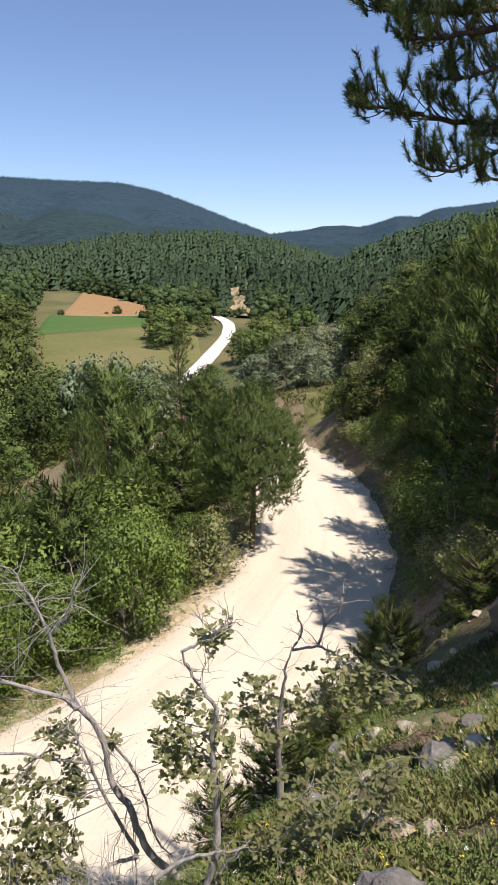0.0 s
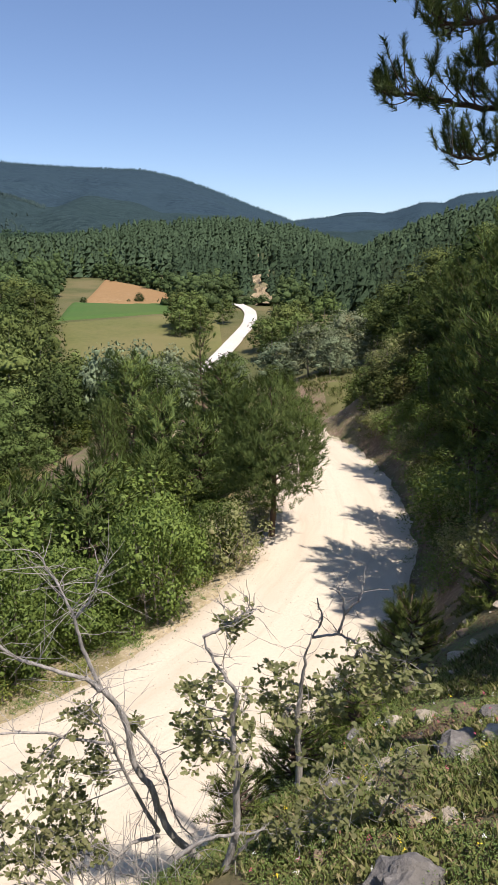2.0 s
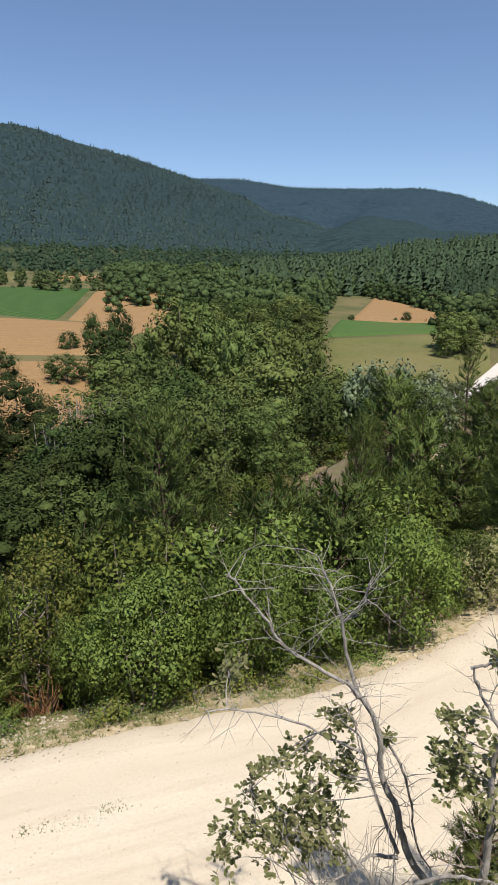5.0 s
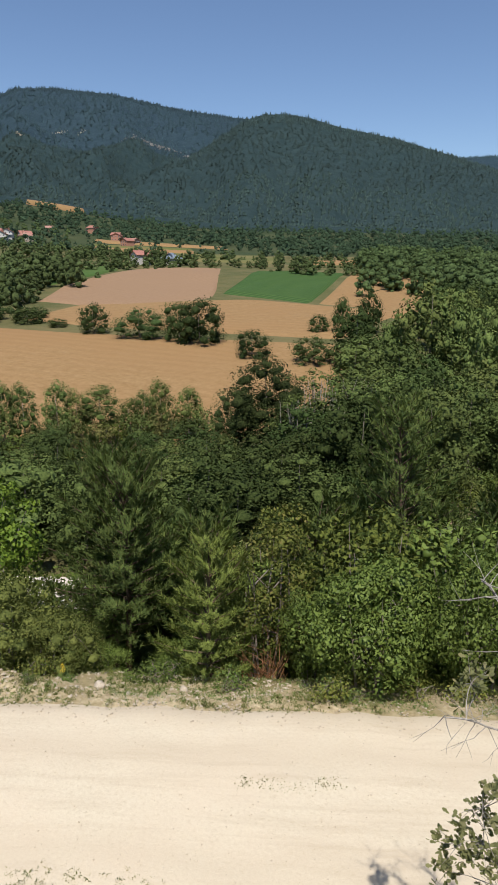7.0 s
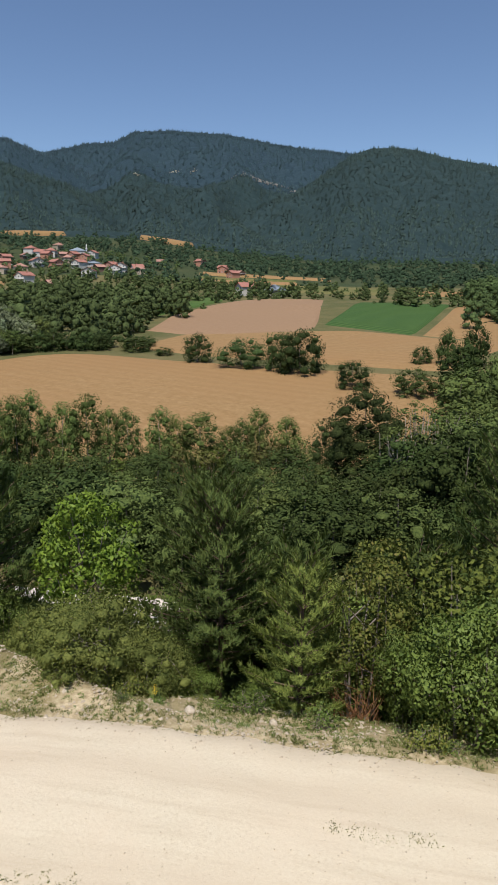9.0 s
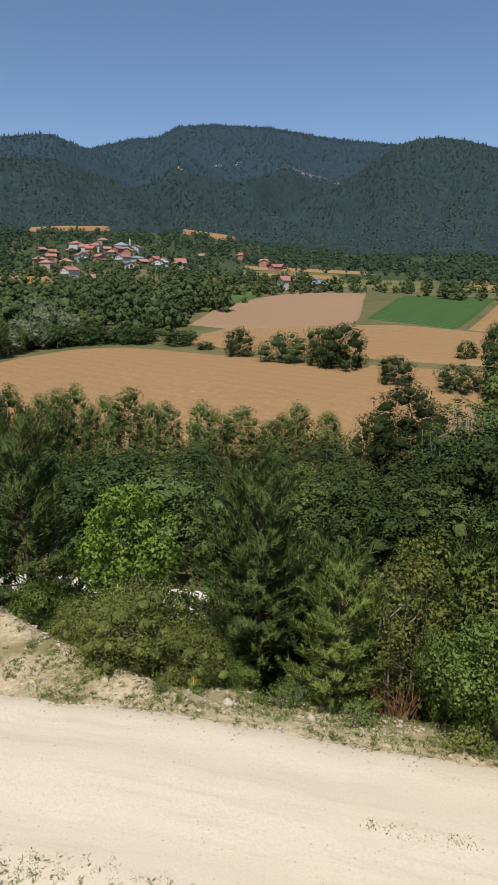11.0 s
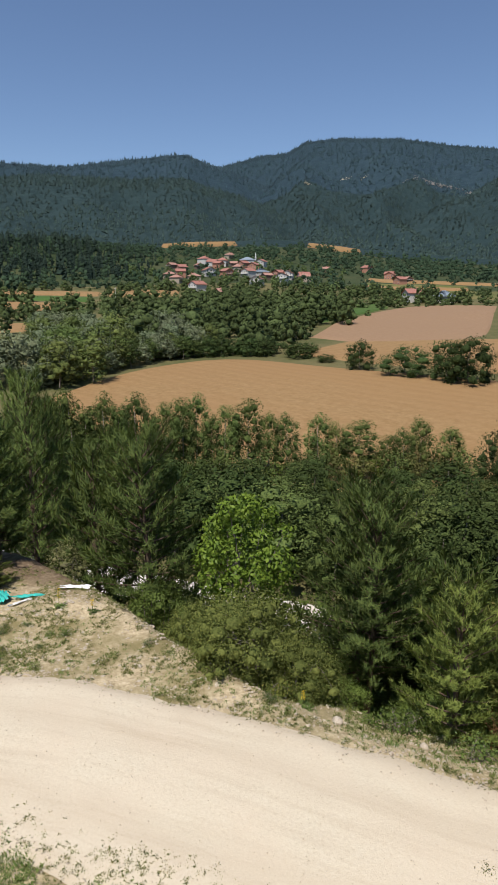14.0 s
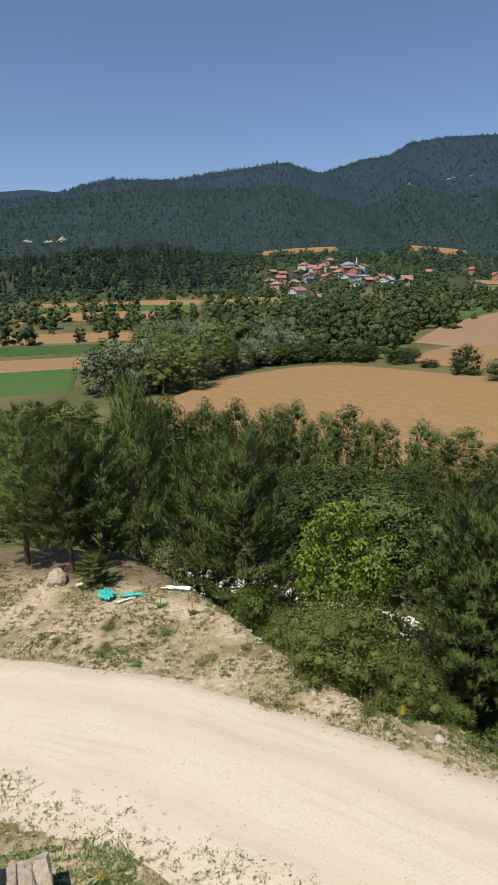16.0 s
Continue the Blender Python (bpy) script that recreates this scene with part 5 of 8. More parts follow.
TOPS_EL = [-9, -8.5, -7.4, -6.4, -6.0, -6.2, -7.2, -9.5, -12, -12.6, -13.2, -12, -9, -8, -7, -6]


def scatter(kinds, az, r, count, h, gap, tops=True, wide=(0.3, 0.42), seed=1, skip=None, spots=None):
    """Trees over a sector of the valley."""
    rng = random.Random(seed)
    placed = []
    for _ in range(count * 12):
        if len(placed) >= count:
            break
        a, d = rng.uniform(*az), math.sqrt(rng.uniform(r[0] ** 2, r[1] ** 2))
        x, y = -d * math.sin(radians(a)), d * math.cos(radians(a))
        if any((x - p) ** 2 + (y - q) ** 2 < gap * gap for p, q in placed) or (skip and skip(a, d, x, y)):
            continue
        ground_here = gz(x, y)
        height = rng.uniform(*h)
        if tops:
            height = min(height, EYE_Z + d * math.tan(radians(np.interp(a, TOPS_AZ, TOPS_EL) + rng.uniform(-3.6, 0.5))) - ground_here)
        if height < 2.0:
            continue
        off = np.hypot(TRACK[:, 0] - x, TRACK[:, 1] - y).min()
        if off < 4.2 + 0.14 * height:
            continue
        placed.append((x, y))
        if spots is None:
            tree_at(rng.choice(kinds), x, y, height, height * rng.uniform(*wide))
        else:
            spots.append((x, y, height))


NAMED = [(-21.6, 7.7), (-19.1, 5.9), (-18.1, 10.5), (-17.0, 10.3), (-12.5, 10.0), (-25.0, 5.0), (-20.4, 9.2), (-15.5, 9.4), (-11.6, 9.2), (-13.4, 9.4), (-16.4, 9.2), (-12.2, 8.6)]


def slope_scatter(count, seed):
    """Shrubs and small pines over the slope between the road and the track."""
    rng = random.Random(seed)
    placed = []
    for _ in range(count * 15):
        if len(placed) >= count:
            break
        i = rng.randrange(95, len(BROW) - 30)
        p, q = BROW[i], BROW[i + 1]
        side = Vector((-(q - p)[1], (q - p)[0])).normalized()
        d = HALF + rng.uniform(4.5, 24)
        x, y = p[0] + side.x * d, p[1] + side.y * d
        az, r = math.degrees(math.atan2(-x, y)), math.hypot(x, y)
        top = np.interp(az, [-5, 10, 22, 30, 60, 75, 95], [-15, -15.5, -17, -19, -20, -17, -14]) + rng.uniform(-2.5, 1)
        h = min(rng.uniform(3, 7.5), EYE_Z + r * math.tan(radians(top)) - gz(x, y))
        if h < 1.3 or az > 84 or 15.5 < az < 21 and r > 22 or road_offset(np.array([x]), np.array([y]))[0][0] < HALF + 2.5 or any((x - a) ** 2 + (y - b) ** 2 < 9 for a, b in NAMED) or any((x - a) ** 2 + (y - b) ** 2 < 3.2 for a, b in placed) or np.hypot(TRACK[:, 0] - x, TRACK[:, 1] - y).min() < 4.5:
            continue
        placed.append((x, y))
        if rng.random() < 0.3:
            pine_at("slope", x, y, h, h * 0.36)
        else:
            tree_at("shrub", x, y, h, max(1.3, h * 0.5))


def beside_track(i, off):
    """A place beyond the track, off metres from its middle."""
    t = TRACK[i + 1] - TRACK[i - 1]
    n = np.array([-t[1], t[0]]) / np.linalg.norm(t)
    if n @ TRACK[i] < 0:
        n = -n
    return TRACK[i] + n * off


bank_rows = [i for i in range(1, len(TRACK) - 1) if 36 < TRACK[i][1] < 112]
profile = [(2.1, 0.2), (2.7, 0.55), (3.3, 0.9), (4.6, 0.8), (6.5, -0.3)]
bv = np.array([[(*q, gz(*q) + z + 0.25 * math.sin(i * 0.9 + off)) for off, z in profile for q in [beside_track(i, off)]] for i in bank_rows])
tagged(new("track_bank", mesh_of("track_bank", bv.reshape(-1, 3), [grid_faces(len(bank_rows), 5)], [M["bank"]])), "brown earth bank along the gravel track", "bank", kind="structure")
plain_spots = []
rng_bank = random.Random(91)
for i in bank_rows[::max(1, len(bank_rows) // 34)]:
    q = beside_track(i, rng_bank.uniform(4.2, 6.5))
    tree_at("shrub", q[0], q[1], rng_bank.uniform(2.5, 4.5), rng_bank.uniform(1.6, 2.4))
slope_scatter(120, 21)
# pines between the two roads
for az, r, top, wide in [(24.2, 36, -20.0, 1.7), (27.0, 33, -21.0, 1.7), (29.5, 35, -20.5, 1.8)]:
    x, y = -r * math.sin(radians(az)), r * math.cos(radians(az))
    pine_at("tall", x, y, EYE_Z + r * math.tan(radians(top)) - gz(x, y), wide, "dark pine on the slope between the roads")
for x, y, h, r in [(8.3, 42.5, 5.0, 1.9), (9.6, 46.5, 5.5, 2.1), (8.0, 39.0, 4.0, 1.7), (10.8, 43.0, 6.0, 2.2), (9.4, 36.0, 4.5, 1.8), (12.4, 50.0, 6.0, 2.4), (11.8, 57.0, 6.5, 2.5)]:
    line = np.interp(math.degrees(math.atan2(-x, y)), BANK_AZ, BANK_EL)
    tree_at("broad", x, y, min(h, EYE_Z + math.hypot(x, y) * math.tan(radians(line)) - gz(x, y)), r)
# dark scrub over the steep bank beside the road
for k in range(34):
    tree_at("shrub", bank_random.uniform(5.8, 9.6), bank_random.uniform(35, 47), bank_random.uniform(0.9, 1.9), bank_random.uniform(0.8, 1.3))
for k, (x, y) in enumerate(BANK_SPOTS):
    line = np.interp(math.degrees(math.atan2(-x, y)), BANK_AZ, BANK_EL)
    h = min(random.uniform(1.2, 3.0), EYE_Z + math.hypot(x, y) * math.tan(radians(line)) - gz(x, y))
    if k % 3 and h > 0.7:
        tree_at("shrub", x, y, h, max(0.9, 0.55 * h))
# low shrubs that close the slope just beyond the verge
rng_edge = random.Random(77)
for k in range(60):
    i = rng_edge.randrange(100, 182)
    p, q = ROAD[i], ROAD[i + 1]
    side = Vector((-(q - p)[1], (q - p)[0])).normalized()
    d = HALF + rng_edge.uniform(3.0, 9.0)
    x, y = p[0] + side.x * d, p[1] + side.y * d
    az, r = math.degrees(math.atan2(-x, y)), math.hypot(x, y)
    h = min(rng_edge.uniform(1.2, 3.2), EYE_Z - r * math.tan(radians(27.5 + rng_edge.uniform(0, 3))) - gz(x, y))
    if h > 0.6 and az < 46 and not any((x - a) ** 2 + (y - b) ** 2 < 3.5 for a, b in NAMED):
        tree_at("shrub", x, y, h, max(0.8, h * 0.6))
for k in range(90):
    az, r = rng_edge.uniform(48, 79), rng_edge.uniform(24, 32)
    x, y = -r * math.sin(radians(az)), r * math.cos(radians(az))
    off, _ = road_offset(np.array([x]), np.array([y]))
    h = min(rng_edge.uniform(1.5, 4.5), EYE_Z - r * math.tan(radians(25.5 + rng_edge.uniform(0, 2.5))) - gz(x, y))
    if h > 0.8 and off[0] > HALF + 3.2 and not any((x - a) ** 2 + (y - b) ** 2 < 3.5 for a, b in NAMED):
        tree_at("shrub", x, y, h, max(0.9, h * 0.5))
for k in range(26):
    az, r = rng_edge.uniform(11, 24), rng_edge.uniform(48, 72)
    x, y = -r * math.sin(radians(az)), r * math.cos(radians(az))
    if np.hypot(TRACK[:, 0] - x, TRACK[:, 1] - y).min() > 4.5:
        tree_at("shrub", x, y, rng_edge.uniform(2, 3.5), rng_edge.uniform(1.6, 2.4))
for x, y, h, r in [(0.5, 118, 8.0, 3.4), (-1.5, 126, 7.0, 3.0), (3.6, 124, 8.5, 3.6), (2.2, 134, 8.0, 3.2), (6.0, 138, 8.0, 3.4), (-18.5, 145.0, 8.5, 3.8), (-20.5, 150, 9.0, 3.6), (-16.8, 152.5, 8.0, 3.4), (-19.0, 140.5, 6.5, 3.0)]:
    tree_at("broad", x, y, h, r)
for k in range(70):
    i = bank_random.randrange(134, 178)
    p, q = ROAD[i], ROAD[i + 1]
    side = Vector(((q - p)[1], -(q - p)[0])).normalized()
    d = HALF + 1.0 + 5.0 * bank_random.random()
    x, y = p[0] + side.x * d, p[1] + side.y * d
    if y > 18 and math.atan2(x, y) > 0.13:
        tree_at("shrub", x, y, bank_random.uniform(1.0, 2.0), bank_random.uniform(0.9, 1.4))
scatter(["alder", "alder", "broad"], (30, 80), (46, 74), 120, (6, 10), 3.4, wide=(0.42, 0.56), seed=1)
scatter(["alder", "broad", "broad"], (8, 36), (58, 98), 84, (7, 13), 3.8, wide=(0.34, 0.46), seed=2)
scatter(["aspen"], (33, 42), (68, 80), 14, (9.5, 12), 2.6, False, seed=3)
scatter(["broad", "alder", "willow"], (-9, 9), (64, 150), 52, (5, 9), 4.2, wide=(0.36, 0.48), seed=4)
scatter(["broad", "alder"], (19, 37), (98, 185), 62, (7, 11), 5.4, False, seed=5, wide=(0.36, 0.48), skip=lambda a, d, x, y: d > 122 and a > 30)
scatter(["alder", "broad", "broad"], (79, 100), (70, 136), 96, (7, 11), 4.0, wide=(0.36, 0.48), seed=6)
scatter(["willow", "willow", "broad"], (74, 90), (134, 200), 46, (8, 11), 5.0, False, (0.36, 0.48), 7, skip=lambda a, d, x, y: d < 170 and a < 81 or a > 86 and d > 150)
scatter(["broad", "alder", "broad"], (-21, -8.5), (58, 125), 52, (5, 8), 4.4, False, (0.36, 0.48), 12, skip=lambda a, d, x, y: x < 14 and y < 72)
scatter([], (60, 78), (172, 335), 190, (4.5, 12.5), 4.6, False, (0.36, 0.46), 8, skip=lambda a, d, x, y: a < 66 and d < 185 or a < 63.5 and d < 250, spots=plain_spots)
scatter([], (76, 100), (200, 335), 80, (4, 11), 6.0, False, (0.36, 0.5), 9, skip=lambda a, d, x, y: a > 84 and (140 < d < 232 or 240 < d < 262), spots=plain_spots)
scatter([], (52, 100), (335, 475), 190, (2.8, 9), 6.0, False, (0.38, 0.5), 10, skip=lambda a, d, x, y: a > 80 and (320 < d < 368 or 378 < d < 405 or 424 < d < 455) or math.sin(d * 0.08 + a * 0.15) > 0.35, spots=plain_spots)
scatter([], (24, 60), (285, 440), 190, (2.5, 7.5), 6.0, False, (0.36, 0.48), 11, skip=lambda a, d, x, y: 44 < a < 56 and d < 330 or math.sin(d * 0.085 + a * 0.12) > 0.1 and a > 34, spots=plain_spots)


for k in range(17):
    u = k / 16
    x, y = np.interp(u, [0, 0.5, 0.85, 1], [-141, -157, -161, -154]) - 2.2 * ((k * 0.618) % 1), np.interp(u, [0, 0.5, 0.85, 1], [18, 38, 58, 66])
    tree_at(("willow", "broad", "alder")[k % 3] if u < 0.7 else "hedge", x, y, 4.5 + 3.5 * ((k * 0.377) % 1) * (1.2 - u), 3.0)


# ---- woods on the hills ----
def wood(name, spots, template, mat, label, sink=0.4, lift=0.0, wide=1.0):
    """Many trees as one mesh. spots: rows of x, y, height."""
    out_v, out_f, out_n, k = [], [], [], 0
    rng = np.random.default_rng(len(spots))
    z = ground_z(spots[:, 0], spots[:, 1]) - sink
    for i, (x, y, h) in enumerate(spots):
        t, f, nr = template[i % len(template)]
        a = rng.uniform(0, 6.28)
        c, s = np.cos(a), np.sin(a)
        w = h * rng.uniform(0.85, 1.25) * wide
        out_v.append(np.stack([(t[:, 0] * c - t[:, 1] * s) * w + x, (t[:, 0] * s + t[:, 1] * c) * w + y, t[:, 2] * h + z[i]], 1))
        out_n.append(np.stack([nr[:, 0] * c - nr[:, 1] * s, nr[:, 0] * s + nr[:, 1] * c, nr[:, 2] + lift], 1))
        out_f.append(f + k)
        k += len(t)
    me = mesh_of(name, np.vstack(out_v), [np.vstack(out_f)], [mat], True, None, unit(np.vstack(out_n)))
    return tagged(new(name, me), label, "woods", kind="stuff")


def conifer_template(sprays, sides, seed):
    """A unit conifer: drooping sprays of needles round a slim ragged core."""
    rng = np.random.default_rng(seed)
    rings = 3 if sprays < 10 else 6
    shape = rng.uniform(0.5, 0.75)
    u = np.linspace(0.08, 0.95, rings)
    r = 0.19 * (1 - u) ** shape + 0.012
    a = np.linspace(0, 6.283, sides, endpoint=False)[None] + np.arange(rings)[:, None] * 0.7
    rr = r[:, None] * rng.uniform(0.7, 1.2, (rings, sides))
    z = u[:, None] + rng.normal(0, 0.02, (rings, sides))
    v = np.vstack([np.stack([rr * np.cos(a), rr * np.sin(a), z], -1).reshape(-1, 3), [[0, 0, 1.03]]])
    q = grid_faces(rings, sides, True)
    k = np.arange(sides)
    cap = np.stack([(rings - 1) * sides + k, (rings - 1) * sides + (k + 1) % sides, np.full(sides, len(v) - 1)], 1)
    f = np.vstack([q[:, [0, 1, 2]], q[:, [0, 2, 3]], cap])
    nrm = unit(v * np.array([4.0, 4.0, 0]) + np.array([0, 0, 0.5]) + rng.normal(0, 0.2, v.shape))
    if sprays < 10:
        return v, f, nrm
    t = rng.uniform(0.06, 0.97, sprays) ** 1.15
    b = rng.uniform(0, 6.283, sprays)
    w = (0.225 * (1 - t) ** shape + 0.01) * rng.uniform(0.65, 1.15, sprays)
    P = np.stack([w * np.cos(b), w * np.sin(b), t], 1)
    out = unit(np.stack([np.cos(b), np.sin(b), np.full(sprays, 0.6)], 1))
    size = 0.03 + 0.48 / sprays ** 0.5
    lv, lf = leaves(P, out, size, size * 0.55, rng, 0.3)
    ln = np.repeat(unit(out + rng.normal(0, 0.25, out.shape)), 4, 0)
    return np.vstack([v, lv]), np.vstack([f, lf + len(v)]), np.vstack([nrm, ln])


def dome_template(lobes, n, seed):
    """A unit round tree of ragged clumps."""
    rng = np.random.default_rng(seed)
    L = lobes_of(rng, 1.0, 0.40, -0.16, lobes) * np.array([1, 1, 1, 1.15])
    L[:, 3] *= rng.uniform(0.9, 1.5, len(L))
    return leaf_shell(L, n, 0.035 + 0.6 / n ** 0.5, rng, 1.0, 0.75, 0.66, 1, 0.22)


def spread_spots(seed, count, az, r, h, keep=None):
    rng = np.random.default_rng(seed)
    a, d = np.radians(rng.uniform(*az, count)), np.sqrt(rng.uniform(r[0] ** 2, r[1] ** 2, count))
    x, y, hh = -d * np.sin(a), d * np.cos(a), rng.uniform(*h, count)
    if keep is not None:
        ok = keep(np.degrees(a), d, x, y)
        x, y, hh = x[ok], y[ok], hh[ok]
    return np.stack([x, y, hh], 1)


def templates(make, a, b, seed):
    return [make(a, b, seed + k) for k in range(6)]


SCAR_R, SCAR_AZ, SCAR_HALF = [200, 300, 400], [0.1, 0.7, 1.35], [1.4, 1.0, 0.45]


def in_scar(a, d):
    """Bare gully in the pine hill."""
    return (np.abs(a - np.interp(d, SCAR_R, SCAR_AZ)) < np.interp(d, SCAR_R, SCAR_HALF) + np.where(d > 280, 0.75, 0.3) + 0.2 * np.sin(d * 0.21)) & (d > 185) & (d < 415) & (np.sin(d * 1.3 + a * 7) > -0.92)


def erosion_scar():
    """A ragged bare gully that narrows up the hill."""
    v, u = np.meshgrid(np.linspace(0, 1, 70), np.linspace(-1, 1, 13), indexing="ij")
    d = 196 + 200 * v
    half = np.interp(d, SCAR_R, SCAR_HALF) * (0.85 + 0.4 * np.sin(v * 31) * np.sin(v * 11 + 1 + 2 * (u > 0)))
    az = np.radians(np.interp(d, SCAR_R, SCAR_AZ) + u * half)
    x, y = -d * np.sin(az), d * np.cos(az)
    z = ground_z(x, y) + 1.2 * (1 - u**4) + 0.9 * np.sin(u * 7 + v * 40) * np.sin(v * 43) * (np.abs(u) < 0.95) - 0.3
    me = mesh_of("erosion_scar", np.stack([x, y, z], -1).reshape(-1, 3), [grid_faces(70, 13)], [M["scar"]], False)
    return tagged(new("erosion_scar", me), "bare tan erosion gully in the pine hill", "gully", kind="structure")


erosion_scar()
scar_spots = np.array([(-8.5 + 11 * ((k * 0.618) % 1), 197 + 7 * ((k * 0.377) % 1), 2.0 + 2.4 * ((k * 0.731) % 1)) for k in range(16)])
near_con, mid_con, tiny_con = templates(conifer_template, 110, 6, 70), templates(conifer_template, 28, 5, 80), templates(conifer_template, 2, 4, 90)
dome, near_dome = templates(dome_template, 3, 24, 100), templates(dome_template, 10, 160, 110)

wood("scar_shrubs", scar_spots, near_dome, M["far_broad"], "low green shrubs at the foot of the gully")
wood("plain_trees", np.array(plain_spots), near_dome, M["far_broad"], "rounded green trees scattered over the plain")
wood("near_pine_wood", spread_spots(1, 760, (-26, 8), (185, 330), (8, 13), lambda a, d, x, y: ((d > 225) | (a < -3.5) | (a > 4.5) & (d > 215) & (a < 8)) & ~in_scar(a, d)), near_con, M["needle_far"], "dark pine wood on the near hillside", 0.4, 0.75)
wood("hill_broad_wood", spread_spots(13, 150, (-5, 8), (178, 250), (6, 10), lambda a, d, x, y: ~((np.abs(a - 1.0) < 2.2) & (d < 240)) & ~in_scar(a, d)), near_dome, M["far_broad"], "broadleaf trees below the pine wood")
wood("field_hedge", np.array([(-72 + 40 * u + 2 * math.sin(u * 40), 290 - 52 * u + 3 * math.cos(u * 31) + (k % 3) * 4, 5 + 2.5 * math.sin(u * 53) ** 2) for k, u in enumerate(np.linspace(-0.1, 1.1, 48))]), near_dome, M["far_broad"], "thick hedge along the top of the tan field")
wood("pine_wood", spread_spots(11, 3900, (-26, 25), (300, 570), (8, 14), lambda a, d, x, y: ~in_scar(a, d)), mid_con, M["needle_far"], "dark pine wood covering the low hills", 0.4, 0.75)
wood("slope_pine_wood", spread_spots(2, 420, (-32, -8), (115, 260), (8, 12), lambda a, d, x, y: a < -8 - 200 / d), near_con, M["needle_far"], "pine wood climbing the slope beside the road", 0.4, 0.75)
wood("field_edge_wood", spread_spots(12, 470, (13, 36), (150, 470), (7, 12), lambda a, d, x, y: ((a > 19.5) & (a < 27) & (d > 165)) | ((a > 16.8) & (d > 225)) | (d > 310) & (a > 13) | (a > 27) & (d > 275)), near_dome, M["far_broad"], "mixed broadleaf wood between the fields")
wood("foothill_wood", spread_spots(3, 2800, (12, 104), (470, 900), (7, 12), lambda a, d, x, y: ~((np.abs(a - 72) < 5) & (np.abs(d - 905) < 50)) & ~((a > 63) & (a < 77) & (d < 690) & (np.sin(x * 0.05) > -0.2)) & ~((a > 43) & (a < 61) & (d < 620) & (np.sin(d * 0.09 + a * 0.1) > -0.1)) & ~((a > 45) & (a < 60) & (d > 490) & (d < 560))), dome, M["foot_broad"], "mixed woods along the mountain foot", 0.4, 0.5)
knoll = spread_spots(4, 1300, (76, 104), (560, 850), (6, 15))
knoll_az = np.degrees(np.arctan2(-knoll[:, 0], knoll[:, 1]))
knoll[:, 2] *= 0.35 + 0.65 * smooth(knoll_az, 75.5, 82) - 0.3 * smooth(knoll_az, 88, 98) + 0.18 * np.sin(knoll_az * 1.9) * np.sin(knoll_az * 0.83 + 1)
wood("knoll_pine_wood", knoll, mid_con, M["needle_knoll"], "dark pine wood on the low knoll", 0.4, 0.7)


def crest_spots(seed, count, ridge, az, depth=70):
    """Trees along a crest."""
    dist = RIDGES[ridge][0]
    return spread_spots(seed, count, az, (dist - depth, dist + 25), (5, 11) if dist < 2000 else (9, 16))


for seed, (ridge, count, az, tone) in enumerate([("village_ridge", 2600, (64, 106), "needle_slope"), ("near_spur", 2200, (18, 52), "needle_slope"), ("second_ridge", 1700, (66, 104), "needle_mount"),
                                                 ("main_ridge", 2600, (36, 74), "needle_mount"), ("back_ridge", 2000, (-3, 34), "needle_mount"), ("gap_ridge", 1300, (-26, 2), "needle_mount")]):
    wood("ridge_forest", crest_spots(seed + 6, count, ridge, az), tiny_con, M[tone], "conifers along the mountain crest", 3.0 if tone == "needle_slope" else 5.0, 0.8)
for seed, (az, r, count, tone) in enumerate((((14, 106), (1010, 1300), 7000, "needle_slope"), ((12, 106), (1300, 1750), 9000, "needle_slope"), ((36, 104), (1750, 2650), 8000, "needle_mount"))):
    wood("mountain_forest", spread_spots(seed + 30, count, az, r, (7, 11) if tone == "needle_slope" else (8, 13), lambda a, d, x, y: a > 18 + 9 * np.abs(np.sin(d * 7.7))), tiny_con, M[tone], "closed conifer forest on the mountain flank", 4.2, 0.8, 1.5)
# ---- village ----
WALLS = [plain("white_render", (0.52, 0.50, 0.46), 0.9, 0.12), plain("brick_wall", (0.42, 0.21, 0.14), 0.9, 0.2), plain("tan_render", (0.40, 0.33, 0.25), 0.9, 0.15), plain("dark_timber", (0.16, 0.11, 0.08), 0.9, 0.25)]
ROOFS = [plain("red_tiles", (0.33, 0.15, 0.115), 0.85, 0.25), plain("faded_tiles", (0.36, 0.20, 0.155), 0.85, 0.25), plain("blue_grey_sheet", (0.26, 0.31, 0.36), 0.55, 0.15, 2.0, 0.3)]
PANE = plain("dark_pane", (0.04, 0.05, 0.06), 0.15, 0.2)
PAINT = plain("white_paint", (0.62, 0.62, 0.6), 0.6, 0.08)


def box(bm, x0, x1, y0, y1, z0, z1):
    v = [bm.verts.new(p) for p in ((x0, y0, z0), (x1, y0, z0), (x1, y1, z0), (x0, y1, z0), (x0, y0, z1), (x1, y0, z1), (x1, y1, z1), (x0, y1, z1))]
    for q in ((3, 2, 1, 0), (4, 5, 6, 7), (0, 1, 5, 4), (1, 2, 6, 5), (2, 3, 7, 6), (3, 0, 4, 7)):
        bm.faces.new([v[i] for i in q])


